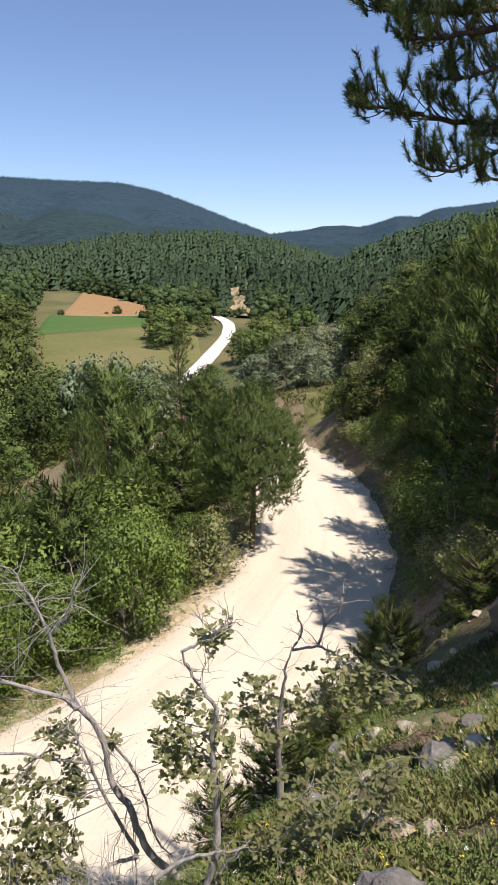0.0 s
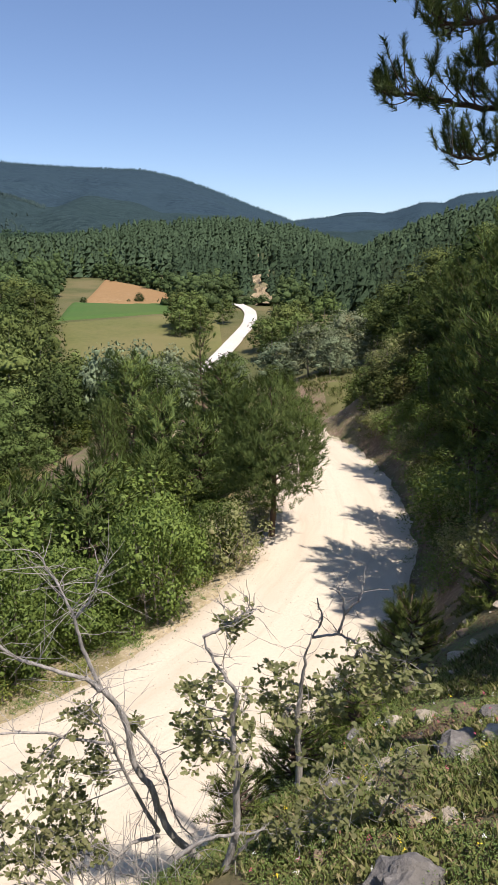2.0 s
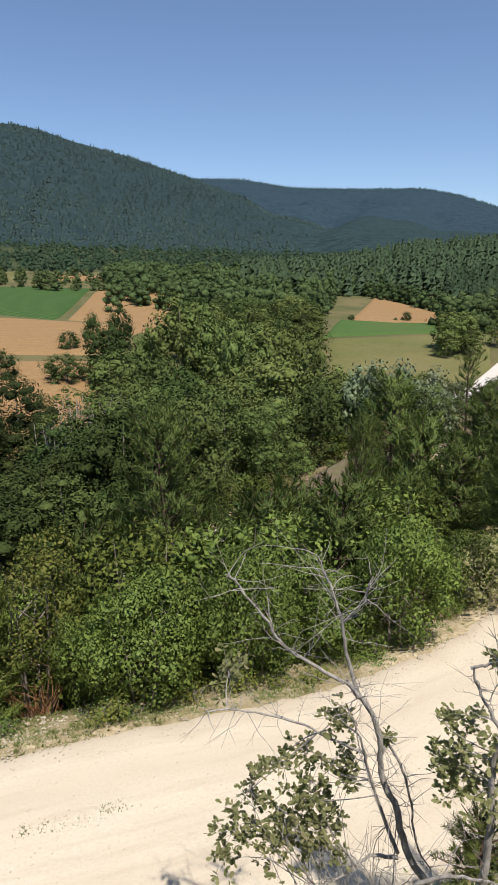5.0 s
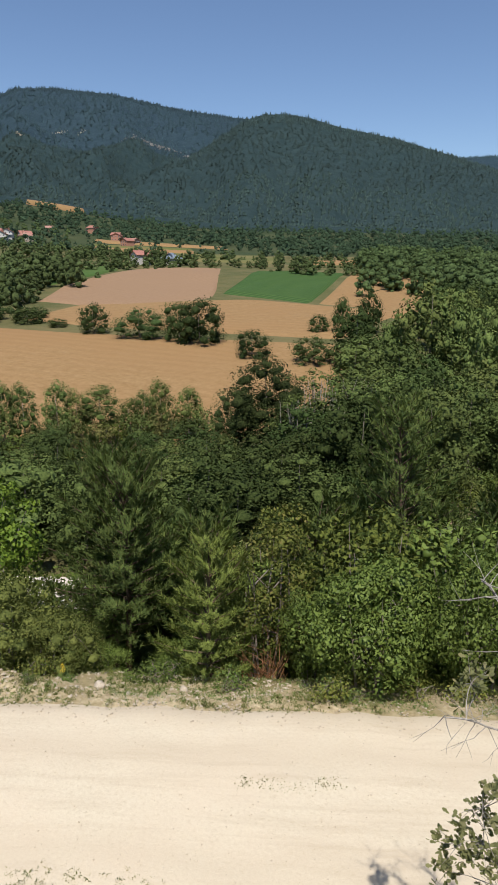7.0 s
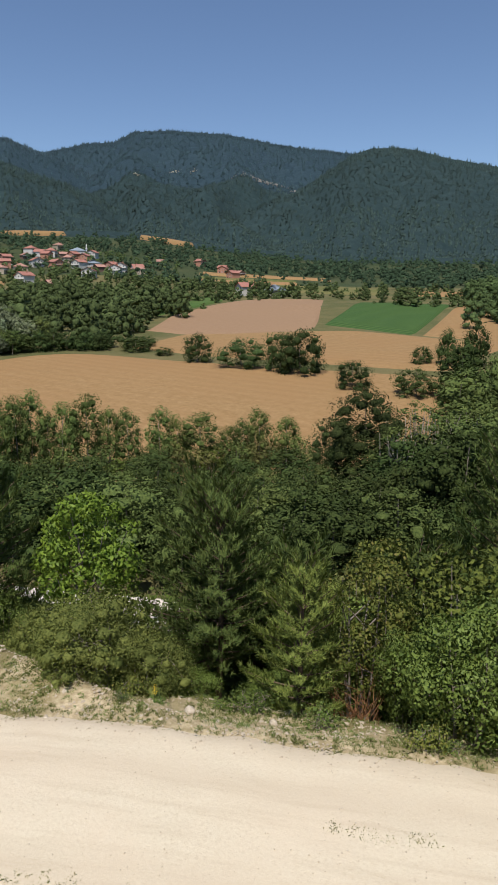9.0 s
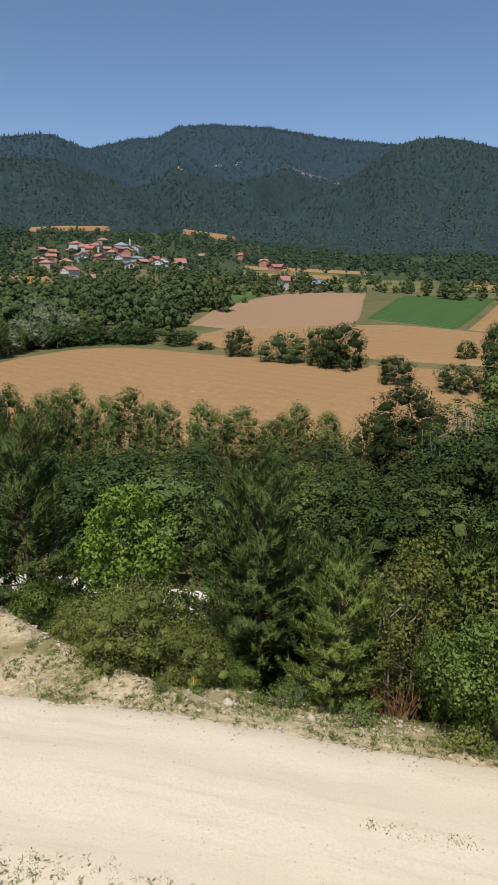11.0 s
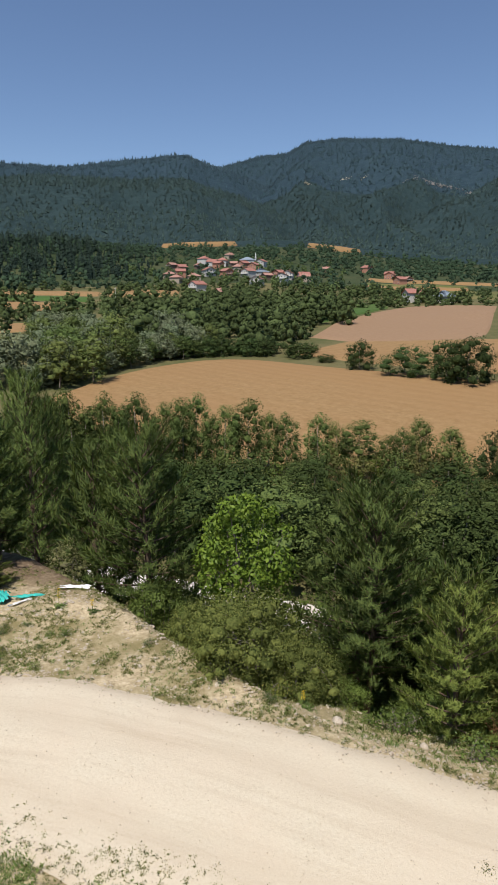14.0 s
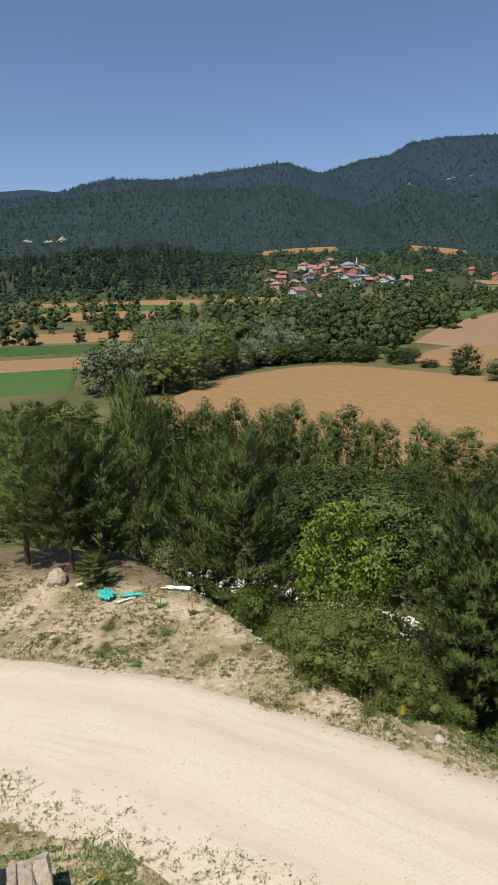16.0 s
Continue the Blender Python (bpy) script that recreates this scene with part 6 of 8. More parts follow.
def house(w, d, h, wall, roof, label, hipped=False, name="house"):
    """A gabled or hipped village house, its front along -y."""
    ob = new(name)
    bm = bmesh.new()
    box(bm, -w / 2, w / 2, -d / 2, d / 2, -3, h)
    rise = w * 0.24
    if not hipped:
        for y in (-d / 2, d / 2 - 0.25):
            a = [bm.verts.new((-w / 2, y, h)), bm.verts.new((w / 2, y, h)), bm.verts.new((0, y, h + rise))]
            b = [bm.verts.new((p.co.x, y + 0.25, p.co.z)) for p in a]
            bm.faces.new(a)
            bm.faces.new(b[::-1])
            for i in range(3):
                bm.faces.new((a[i], b[i], b[(i + 1) % 3], a[(i + 1) % 3]))
    part("wall", bm, wall, ob)
    bm = bmesh.new()
    e, t = 0.7, 0.22
    inset = w * 0.45 if hipped else 0
    for lift in (0, t):
        low = [bm.verts.new((sx * (w / 2 + e), sy * (d / 2 + e), h - rise * e / (w / 2) + lift + 0.02)) for sx, sy in ((-1, -1), (1, -1), (1, 1), (-1, 1))]
        top = [bm.verts.new((0, sy * (d / 2 + e - inset), h + rise + lift + 0.02)) for sy in (-1, 1)]
        flip = 1 if lift else -1
        for q in ((low[0], top[0], top[1], low[3]), (low[1], low[2], top[1], top[0]), (low[0], low[1], top[0]), (low[2], low[3], top[1])):
            if len(q) == 4 or hipped:
                bm.faces.new(q[::-flip])
    top_part = part("roof", bm, roof, ob)
    bm = bmesh.new()
    box(bm, w * 0.18, w * 0.18 + 0.6, 0, 0.6, h + rise * 0.4, h + rise + 0.9)
    part("chimney", bm, WALLS[1], top_part, "brick chimney")
    floors = max(1, int(h / 2.7))
    made = None
    for f in range(floors):
        for k in range(3):
            x, z = (k - 1) * w * 0.3, 1.1 + f * 2.8
            for s, ry in ((-1, 0), (1, 0)):
                bm = bmesh.new()
                box(bm, x - 0.5, x + 0.5, s * d / 2 - 0.06, s * d / 2 + 0.06, z, z + 1.3)
                frame_part = part("window", bm, PAINT, ob)
                bm = bmesh.new()
                box(bm, x - 0.42, x + 0.42, s * d / 2 - 0.09, s * d / 2 + 0.09, z + 0.08, z + 1.22)
                part("pane", bm, PANE, frame_part)
    bm = bmesh.new()
    box(bm, -w / 2 - 0.05, w / 2 + 0.05, -d / 2 - 1.3, -d / 2, 2.75, 2.95)
    part("balcony", bm, PAINT, ob)
    bm = bmesh.new()
    box(bm, w * 0.14 - 0.5, w * 0.14 + 0.5, -d / 2 - 0.06, -d / 2 + 0.06, 0.0, 2.1)
    part("door", bm, WALLS[3], ob)
    return tagged(ob, label, "house", "village houses")


types = [house(11, 10, 5.4, WALLS[0], ROOFS[0], "white village house with red tiled roof"), house(10, 9, 5.6, WALLS[1], ROOFS[0], "unrendered brick house with red tiled roof"),
         house(12, 9, 4.6, WALLS[2], ROOFS[1], "tan village house with faded tiled roof", True), house(9, 8, 3.6, WALLS[3], ROOFS[1], "old dark timber house with faded tiles"),
         house(14, 8, 3.4, WALLS[0], ROOFS[2], "low white building with blue-grey sheet roof", True), house(13, 11, 6.0, WALLS[0], ROOFS[0], "large white house with hipped red roof", True)]
for ob in types:
    ob.matrix_basis = pose(0, 0, -420)


def settle(kind, x, y, turn, s=0.84):
    return copy_thing(types[kind], pose(x, y, gz(x, y) + 0.3, 0, 0, turn) @ Matrix.Scale(s, 4))


for k, (kind, x, y) in enumerate([(0, -426, 133), (3, -388, 137), (1, -538, 154), (2, -498, 139), (5, -631, 205), (1, -521, 188), (0, -537, 178), (2, -501, 154), (0, -446, 184), (0, -595, 250), (1, -496, 224), (3, -488, 210), (0, -486, 241), (3, -561, 302)]):
    settle(kind, x, y, 20 + 37 * ((k * 7) % 5) + 90 * (k % 2))
for k, (kind, x, y) in enumerate([(3, -608, 166), (1, -572, 165), (2, -562, 213), (5, -612, 217), (1, -590, 205), (2, -678, 249), (3, -595, 188), (4, -519, 218), (0, -473, 216), (1, -565, 230), (0, -513, 204), (2, -532, 143), (3, -603, 225), (0, -607, 205)]):
    settle(kind, x, y, 20 + 37 * ((k * 7) % 5) + 90 * (k % 2))
for k, (kind, x, y) in enumerate([(1, -585, 228), (4, -297, 231), (0, -308, 219), (3, -471, 321), (1, -515, 341), (1, -574, 354), (3, -481, 336), (2, -481, 239), (0, -495, 231), (1, -508, 337), (3, -591, 363), (1, -459, 314), (2, -582, 357)]):
    settle(kind, x, y, 20 + 37 * ((k * 7) % 5) + 90 * (k % 2))


def mosque(x, y, turn):
    ob = new("mosque")
    bm = bmesh.new()
    box(bm, -9, 9, -6, 6, -4, 6)
    part("wall", bm, WALLS[0], ob)
    bm = bmesh.new()
    bmesh.ops.create_cone(bm, cap_ends=True, segments=4, radius1=14.5, radius2=1.0, depth=4.0, matrix=Matrix.Translation((0, 0, 8.05)) @ Matrix.Diagonal((1, 0.68, 1, 1)) @ Matrix.Rotation(radians(45), 4, "Z"))
    part("roof", bm, ROOFS[2], ob)
    bm = bmesh.new()
    for r1, r2, z0, z1 in ((1.1, 1.0, -3, 8), (1.5, 1.5, 8, 8.8), (0.8, 0.75, 8.8, 11.6), (0.9, 0.05, 11.6, 14.8)):
        bmesh.ops.create_cone(bm, cap_ends=True, segments=14, radius1=r1, radius2=r2, depth=z1 - z0, matrix=Matrix.Translation((10.5, -3, (z0 + z1) / 2)))
    part("minaret", bm, PAINT, ob, "slender white minaret with pointed cap")
    ob.matrix_basis = pose(x, y, gz(x, y) + 0.3, 0, 0, turn) @ Matrix.Scale(0.78, 4)
    return tagged(ob, "white village mosque with sheet-metal roof and slender minaret", "mosque")


mosque(-613, 243, 65)

# garden trees between the houses
homes = [o.matrix_basis.translation for o in scene.objects if o.parent is None and o.name.startswith(("house", "mosque"))]
rng_garden = random.Random(19)
gardens = []
while len(gardens) < 150:
    a, d = radians(rng_garden.uniform(60, 79)), rng_garden.uniform(425, 690)
    x, y = -d * math.sin(a), d * math.cos(a)
    if all((x - h.x) ** 2 + (y - h.y) ** 2 > 130 for h in homes):
        gardens.append((x, y, rng_garden.uniform(3.5, 8)))
wood("village_trees", np.array(gardens), near_dome, M["far_broad"], "green garden trees between the village houses")
# ---- oak scrub on the bank ----
OAK = {
    "stem_a": [(-0.67, 5.62, 3.64), (-1.05, 5.52, 4.17), (-1.18, 5.45, 4.78), (-1.36, 5.36, 5.23), (-1.36, 5.31, 5.71), (-1.5, 5.22, 6.09), (-1.69, 5.12, 6.33)],
    "a_left": [(-1.77, 5.39, 6.13), (-2.0, 5.24, 6.32), (-2.31, 5.04, 6.6), (-2.5, 4.87, 7.04), (-2.71, 4.67, 7.42)],
    "a_right": [(-1.63, 5.43, 6.0), (-1.77, 5.36, 6.51), (-1.79, 5.33, 6.82), (-1.9, 5.26, 7.19), (-2.02, 5.18, 7.54)],
    "a_second": [(-1.16, 5.55, 4.15), (-1.34, 5.43, 4.72), (-1.47, 5.33, 5.25), (-1.57, 5.23, 5.75), (-1.66, 5.13, 6.02)],
    "a_side": [(-1.54, 5.46, 5.32), (-1.87, 5.27, 5.53), (-2.12, 5.09, 5.76), (-2.5, 4.82, 5.95), (-2.87, 4.52, 6.06)],
    "a_arc": [(-1.44, 5.48, 5.67), (-1.19, 5.57, 5.24), (-1.06, 5.62, 4.75), (-0.98, 5.67, 4.18), (-0.76, 5.73, 3.8)],
    "a_low": [(-1.16, 5.55, 4.09), (-1.43, 5.39, 4.16), (-1.6, 5.25, 3.99), (-1.85, 5.06, 3.85)],
    "a_up": [(-1.81, 5.38, 6.79), (-1.64, 5.37, 7.0), (-1.53, 5.34, 7.35)],
    "stem_b": [(-0.42, 4.94, 4.27), (-0.29, 4.92, 4.81), (-0.28, 4.88, 5.46), (-0.32, 4.85, 6.03), (-0.26, 4.82, 6.43), (-0.46, 4.77, 6.76), (-0.55, 4.73, 7.02)],
    "b_lying": [(-0.86, 4.89, 4.54), (-0.59, 4.86, 4.8), (-0.25, 4.82, 4.92), (-0.02, 4.75, 5.03)],
    "b_lying2": [(-0.49, 4.94, 4.21), (-0.2, 4.85, 4.78), (-0.02, 4.75, 5.03)],
    "b_tip": [(-0.57, 4.93, 6.89), (-0.43, 4.92, 6.97), (-0.24, 4.92, 7.1), (-0.12, 4.9, 7.2)],
    "stem_d": [(0.55, 4.9, 4.75), (0.6, 4.85, 5.15), (0.5, 4.82, 5.45)],
    "stem_e": [(0.92, 4.8, 4.8), (1.0, 4.76, 5.15), (1.08, 4.72, 5.6)],
    "stem_f": [(0.3, 4.9, 4.6), (0.28, 4.86, 4.8), (0.2, 4.84, 4.95)],
    "stem_g": [(1.25, 4.72, 4.85), (1.28, 4.68, 5.05), (1.2, 4.66, 5.3)],
    "stem_c": [(0.37, 6.44, 4.36), (0.33, 6.33, 5.07), (0.39, 6.22, 5.68), (0.46, 6.11, 6.18)],
    "c_side": [(0.49, 6.43, 5.96), (0.75, 6.38, 6.05), (0.91, 6.34, 6.01), (0.98, 6.31, 5.93)],
    "c_up": [(0.49, 6.43, 5.98), (0.6, 6.39, 6.21), (0.53, 6.36, 6.49)],
    "c_fork": [(0.77, 6.4, 6.04), (0.83, 6.37, 6.29), (0.79, 6.35, 6.54), (0.67, 6.35, 6.63)],
    "c_fork2": [(0.83, 6.39, 6.28), (0.98, 6.34, 6.51), (1.01, 6.3, 6.69)],
}
# leafy sprays: centre and spread
SPRAY_A = [(-2.64, 5.03, 4.82, 0.3), (-2.38, 5.16, 5.13, 0.25), (-2.11, 5.27, 5.34, 0.2), (-2.59, 5.06, 4.4, 0.3), (-2.8, 4.95, 4.32, 0.25), (-2.06, 5.29, 4.71, 0.3), (-1.95, 5.33, 4.27, 0.3), (-1.73, 5.4, 5.15, 0.17), (-2.25, 5.22, 4.47, 0.3), (-1.84, 5.37, 5.72, 0.17), (-2.36, 5.17, 4.14, 0.35), (-2.87, 4.91, 3.94, 0.2), (-2.05, 5.29, 4.93, 0.25), (-1.31, 5.52, 5.55, 0.1), (-2.84, 4.93, 6.21, 0.25), (-1.8, 5.33, 5.76, 0.16), (-2.26, 5.16, 4.23, 0.26), (-1.92, 5.29, 4.58, 0.22), (-1.89, 5.3, 4.11, 0.26), (-1.7, 5.37, 5.35, 0.15), (-1.78, 5.34, 5.07, 0.16)]
SPRAY_B = [(-0.59, 4.93, 6.13, 0.26), (-0.51, 4.93, 6.41, 0.2), (-0.23, 4.95, 6.14, 0.2), (-0.63, 4.92, 5.79, 0.22), (-0.43, 4.94, 5.69, 0.24), (-0.24, 4.95, 7.1, 0.17), (-0.37, 4.94, 6.96, 0.15), (-0.75, 4.91, 6.32, 0.13), (-0.76, 4.91, 5.98, 0.13), (-0.51, 4.93, 5.94, 0.22), (-0.22, 4.95, 5.81, 0.17)]
SPRAY_C = [(0.08, 6.45, 5.44, 0.26), (0.24, 6.45, 5.03, 0.34), (0.49, 6.43, 5.19, 0.28), (0.04, 6.45, 5.07, 0.23), (1.05, 6.36, 5.76, 0.31), (0.87, 6.39, 5.49, 0.28), (1.2, 6.33, 5.62, 0.28), (1.5, 6.26, 5.8, 0.34), (1.61, 6.24, 5.55, 0.28), (0.65, 6.42, 5.1, 0.26), (1.26, 6.32, 5.4, 0.28)]
SPRAY_D = [(0.54, 4.82, 5.62, 0.3), (0.78, 4.78, 5.49, 0.34), (0.99, 4.74, 5.74, 0.34), (1.15, 4.7, 5.42, 0.34), (0.65, 4.8, 5.05, 0.34), (0.96, 4.75, 4.95, 0.34), (0.44, 4.83, 5.2, 0.26), (0.34, 4.84, 4.77, 0.26), (1.18, 4.69, 5.99, 0.26), (0.09, 4.85, 4.92, 0.21), (1.32, 4.66, 5.1, 0.3)]


def soften(points, rng, n=5, shake=0.012):
    p = np.array(points, float)
    s, u = np.linspace(0, len(p) - 1, (len(p) - 1) * n + 1), np.arange(len(p))
    q = np.stack([np.interp(s, u, p[:, k]) for k in range(3)], 1)
    for _ in range(2):
        q[1:-1] = (q[:-2] + q[1:-1] * 2 + q[2:]) / 4
    return q + rng.normal(0, shake, q.shape) * np.linspace(0.2, 1, len(q))[:, None]


def oak_leaves(base, axis, size, rng):
    """Lobed leaves that spread round a twig's end: a wavy blade of ten triangles round the midrib."""
    n = len(base)
    d = unit(axis * 0.45 + rng.normal(0, 1, (n, 3)) * np.array([1, 1, 0.55]))
    nrm = np.array([0.1, -0.15, 1.0]) + rng.normal(0, 0.35, (n, 3))
    nrm = unit(nrm - d * np.sum(nrm * d, 1, keepdims=True))
    s = np.cross(nrm, d)
    L = (size * rng.uniform(0.7, 1.3, n))[:, None]
    shape = [(0, 0), (0.3, 0.2), (0.42, 0.13), (0.62, 0.32), (0.76, 0.19), (0.9, 0.22), (1.0, 0.0), (0.9, -0.22), (0.76, -0.19), (0.62, -0.32), (0.42, -0.13), (0.3, -0.2)]
    v = np.stack([base + d * L * (a + 0.12) + s * L * b - nrm * L * (0.12 * abs(b) + 0.10 * a * a) for a, b in shape], 1).reshape(-1, 3)
    k = np.arange(n)[:, None] * 12
    tris = [(0, 1, 11), (1, 2, 11), (2, 10, 11), (2, 3, 10), (3, 9, 10), (3, 4, 9), (4, 8, 9), (4, 5, 8), (5, 7, 8), (5, 6, 7)]
    f = np.concatenate([k + [t] for t in tris], 1).reshape(-1, 3)
    return v, f, np.repeat(unit(nrm + np.array([0, 0, 0.2])), 12, 0)


def oak(name, lines, sprays, label, seed, foot, per=30, size=0.075, twigs=70, reach=0.3):
    """A scrub oak: limbs, bare twigs, and sprays of lobed leaves on their own twigs."""
    rng = np.random.default_rng(seed)
    ob = new(name)
    ob.location = foot
    bpy.context.view_layer.update()
    pieces, mids = [], []
    for key in lines:
        q = soften(OAK[key], rng)
        r0 = 0.016 if key in ("stem_d", "stem_e", "stem_f", "stem_g") else 0.042 if key.startswith("stem") else 0.022 if key.startswith(("b_ly", "a_left", "a_right", "a_second", "a_low")) else 0.015
        if key.startswith("stem"):
            q = np.vstack([[q[0, 0], q[0, 1], gz(q[0, 0], q[0, 1]) - 0.1], q])
        end = 0.022 if key.startswith("stem_a") else 0.006
        s = np.linspace(0, 1, len(q))
        pieces.append(tube(q, r0 * (1 - s) + end * s + 0.002 * rng.random(len(q)), 8))
        mids.extend(q[len(q) // 3:])
    mids = np.array(mids)
    for k in range(twigs):
        a = mids[rng.integers(len(mids))]
        d = unit(rng.normal(0, 1, 3) + np.array([0, 0, 0.35]))
        L = reach * rng.uniform(0.3, 1.2)
        s = np.linspace(0, 1, 6)[:, None]
        q = a + d * L * s + rng.normal(0, 0.3, 3) * L * s**2 + np.cumsum(rng.normal(0, 0.012, (6, 3)), 0)
        pieces.append(tube(q, 0.005 * (1 - 0.75 * s[:, 0]), 4))
        b = q[3]
        e = unit(d + rng.normal(0, 0.7, 3))
        pieces.append(tube(b + e * L * 0.5 * s, 0.003 * (1 - 0.7 * s[:, 0]), 3))
    P, O = [], []
    for x, y, z, r in sprays:
        c = np.array([x, y, z])
        near = mids[np.argmin(np.linalg.norm(mids - c, axis=1))]
        s = np.linspace(0, 1, 6)[:, None]
        pieces.append(tube(near * (1 - s) + c * s + np.sin(s * 3.1) * rng.normal(0, 0.03, 3), 0.008 * (1 - 0.6 * s[:, 0]), 5))
        m = int(per * (r / 0.22) ** 1.5 / 5) + 3
        for k in range(m):
            tip = c + unit(rng.normal(0, 1, 3)) * r * rng.uniform(0.3, 1.1)
            pieces.append(tube(c * (1 - s) + tip * s + np.sin(s * 3.1) * rng.normal(0, 0.015, 3), 0.004 * (1 - 0.6 * s[:, 0]), 3))
            n = rng.integers(6, 10)
            P.append(tip + rng.normal(0, 0.012, (n, 3)))
            O.append(np.repeat(unit((tip - c)[None] * 0.6 + np.array([[0, 0, 0.12]])), n, 0))
    v, f = join(pieces)
    off = np.array(foot)
    mesh_part("limb", mesh_of("limb", v - off, [f], [M["oak_bark"]]), ob)
    lv, lf, ln = oak_leaves(np.vstack(P), np.vstack(O), size, rng)
    mesh_part("foliage", mesh_of("foliage", lv - off, [lf], [M["oakleaf"]], True, None, ln), ob)
    return tagged(ob, label, "scrub oak", "scrub oaks on the bank")


oak("scrub_oak", ["stem_a", "a_left", "a_right", "a_second", "a_side", "a_arc", "a_low", "a_up"], SPRAY_A, "gnarled scrub oak with half-bare grey limbs and dead twigs", 1, (-0.67, 5.62, gz(-0.67, 5.62)), 52, 0.068, 220, 0.5)
oak("scrub_oak", ["stem_b", "b_lying", "b_lying2", "b_tip"], SPRAY_B, "upright scrub oak with lichened stem and leafy sprays", 2, (-0.42, 4.94, gz(-0.42, 4.94)), 50, 0.068, 70, 0.3)
oak("scrub_oak", ["stem_c", "c_side", "c_up", "c_fork", "c_fork2"], SPRAY_C, "scrub oak with dead bare top above pale green sprays", 3, (0.37, 6.44, gz(0.37, 6.44)), 40, 0.08, 60, 0.3)
oak("scrub_oak", ["stem_d", "stem_e", "stem_f", "stem_g"], SPRAY_D, "low spreading grey-green oak scrub in the grass", 4, (0.6, 4.9, gz(0.6, 4.9)), 34, 0.064, 50, 0.3)


def dead_brush(x, y, count, seed):
    """Tangle of bare grey twigs sprouting from the foot of the oaks."""
    rng = np.random.default_rng(seed)
    pieces = []
    for k in range(count):
        bx, by = x + rng.uniform(-0.55, 0.55), y + rng.uniform(-0.3, 0.3)
        foot = np.array([bx, by, gz(bx, by) - 0.05])
        top = np.array([bx + rng.normal(-0.25, 0.4), by + rng.normal(-0.05, 0.25), rng.uniform(3.75, 4.85)])
        s = np.linspace(0, 1, 9)[:, None]
        q = foot * (1 - s) + top * s + np.sin(s * 3.14) * rng.normal(0, 0.14, 3) + np.cumsum(rng.normal(0, 0.014, (9, 3)), 0)
        pieces.append(tube(q, 0.009 * (1 - 0.75 * s[:, 0]), 5))
        for j in range(4):
            b = q[rng.integers(4, 9)]
            d = unit(rng.normal(0, 1, 3) + np.array([-0.3, 0, 0.5]))
            u = np.linspace(0, 1, 5)[:, None]
            pieces.append(tube(b + d * rng.uniform(0.12, 0.4) * u + rng.normal(0, 0.05, 3) * u**2, 0.0038 * (1 - 0.7 * u[:, 0]), 3))
    v, f = join(pieces)
    off = np.array([x, y, gz(x, y)])
    ob = new("dead_brush", mesh_of("dead_brush", v - off, [f], [M["oak_bark"]]))
    ob.location = off
    return tagged(ob, "tangle of bare grey twigs below the scrub oaks", "brush")


dead_brush(-1.35, 5.25, 46, 15)


# ---- overhanging pine ----
BOUGHS = {
    "mid": [(2.3, 4.53, 10.99), (2.07, 4.59, 10.98), (1.81, 4.66, 10.97), (1.57, 4.7, 10.95), (1.28, 4.73, 10.98), (1.01, 4.74, 11.05), (0.86, 4.74, 11.05), (0.74, 4.73, 11.07)],
    "mid2": [(2.32, 4.54, 10.88), (2.05, 4.55, 10.93), (1.79, 4.57, 10.84), (1.54, 4.57, 10.72), (1.31, 4.55, 10.63), (1.11, 4.49, 10.66)],
    "mid3": [(2.4, 4.64, 10.73), (2.1, 4.6, 10.72), (1.77, 4.57, 10.62), (1.5, 4.5, 10.56)],
    "top": [(2.2, 4.45, 11.49), (1.97, 4.5, 11.53), (1.56, 4.6, 11.59), (1.31, 4.64, 11.58), (1.07, 4.66, 11.59), (0.88, 4.67, 11.6), (0.8, 4.65, 11.62)],
    "top2": [(2.12, 4.28, 11.41), (1.88, 4.3, 11.44), (1.64, 4.33, 11.43), (1.39, 4.36, 11.38), (1.2, 4.35, 11.36), (1.02, 4.33, 11.33), (0.95, 4.27, 11.35)],
    "top3": [(2.19, 4.39, 11.31), (1.95, 4.42, 11.31), (1.63, 4.48, 11.23), (1.41, 4.49, 11.18), (1.25, 4.46, 11.15)],
    "low": [(2.56, 4.92, 10.56), (2.27, 4.92, 10.52), (2.02, 4.88, 10.54), (1.79, 4.82, 10.59)],
}


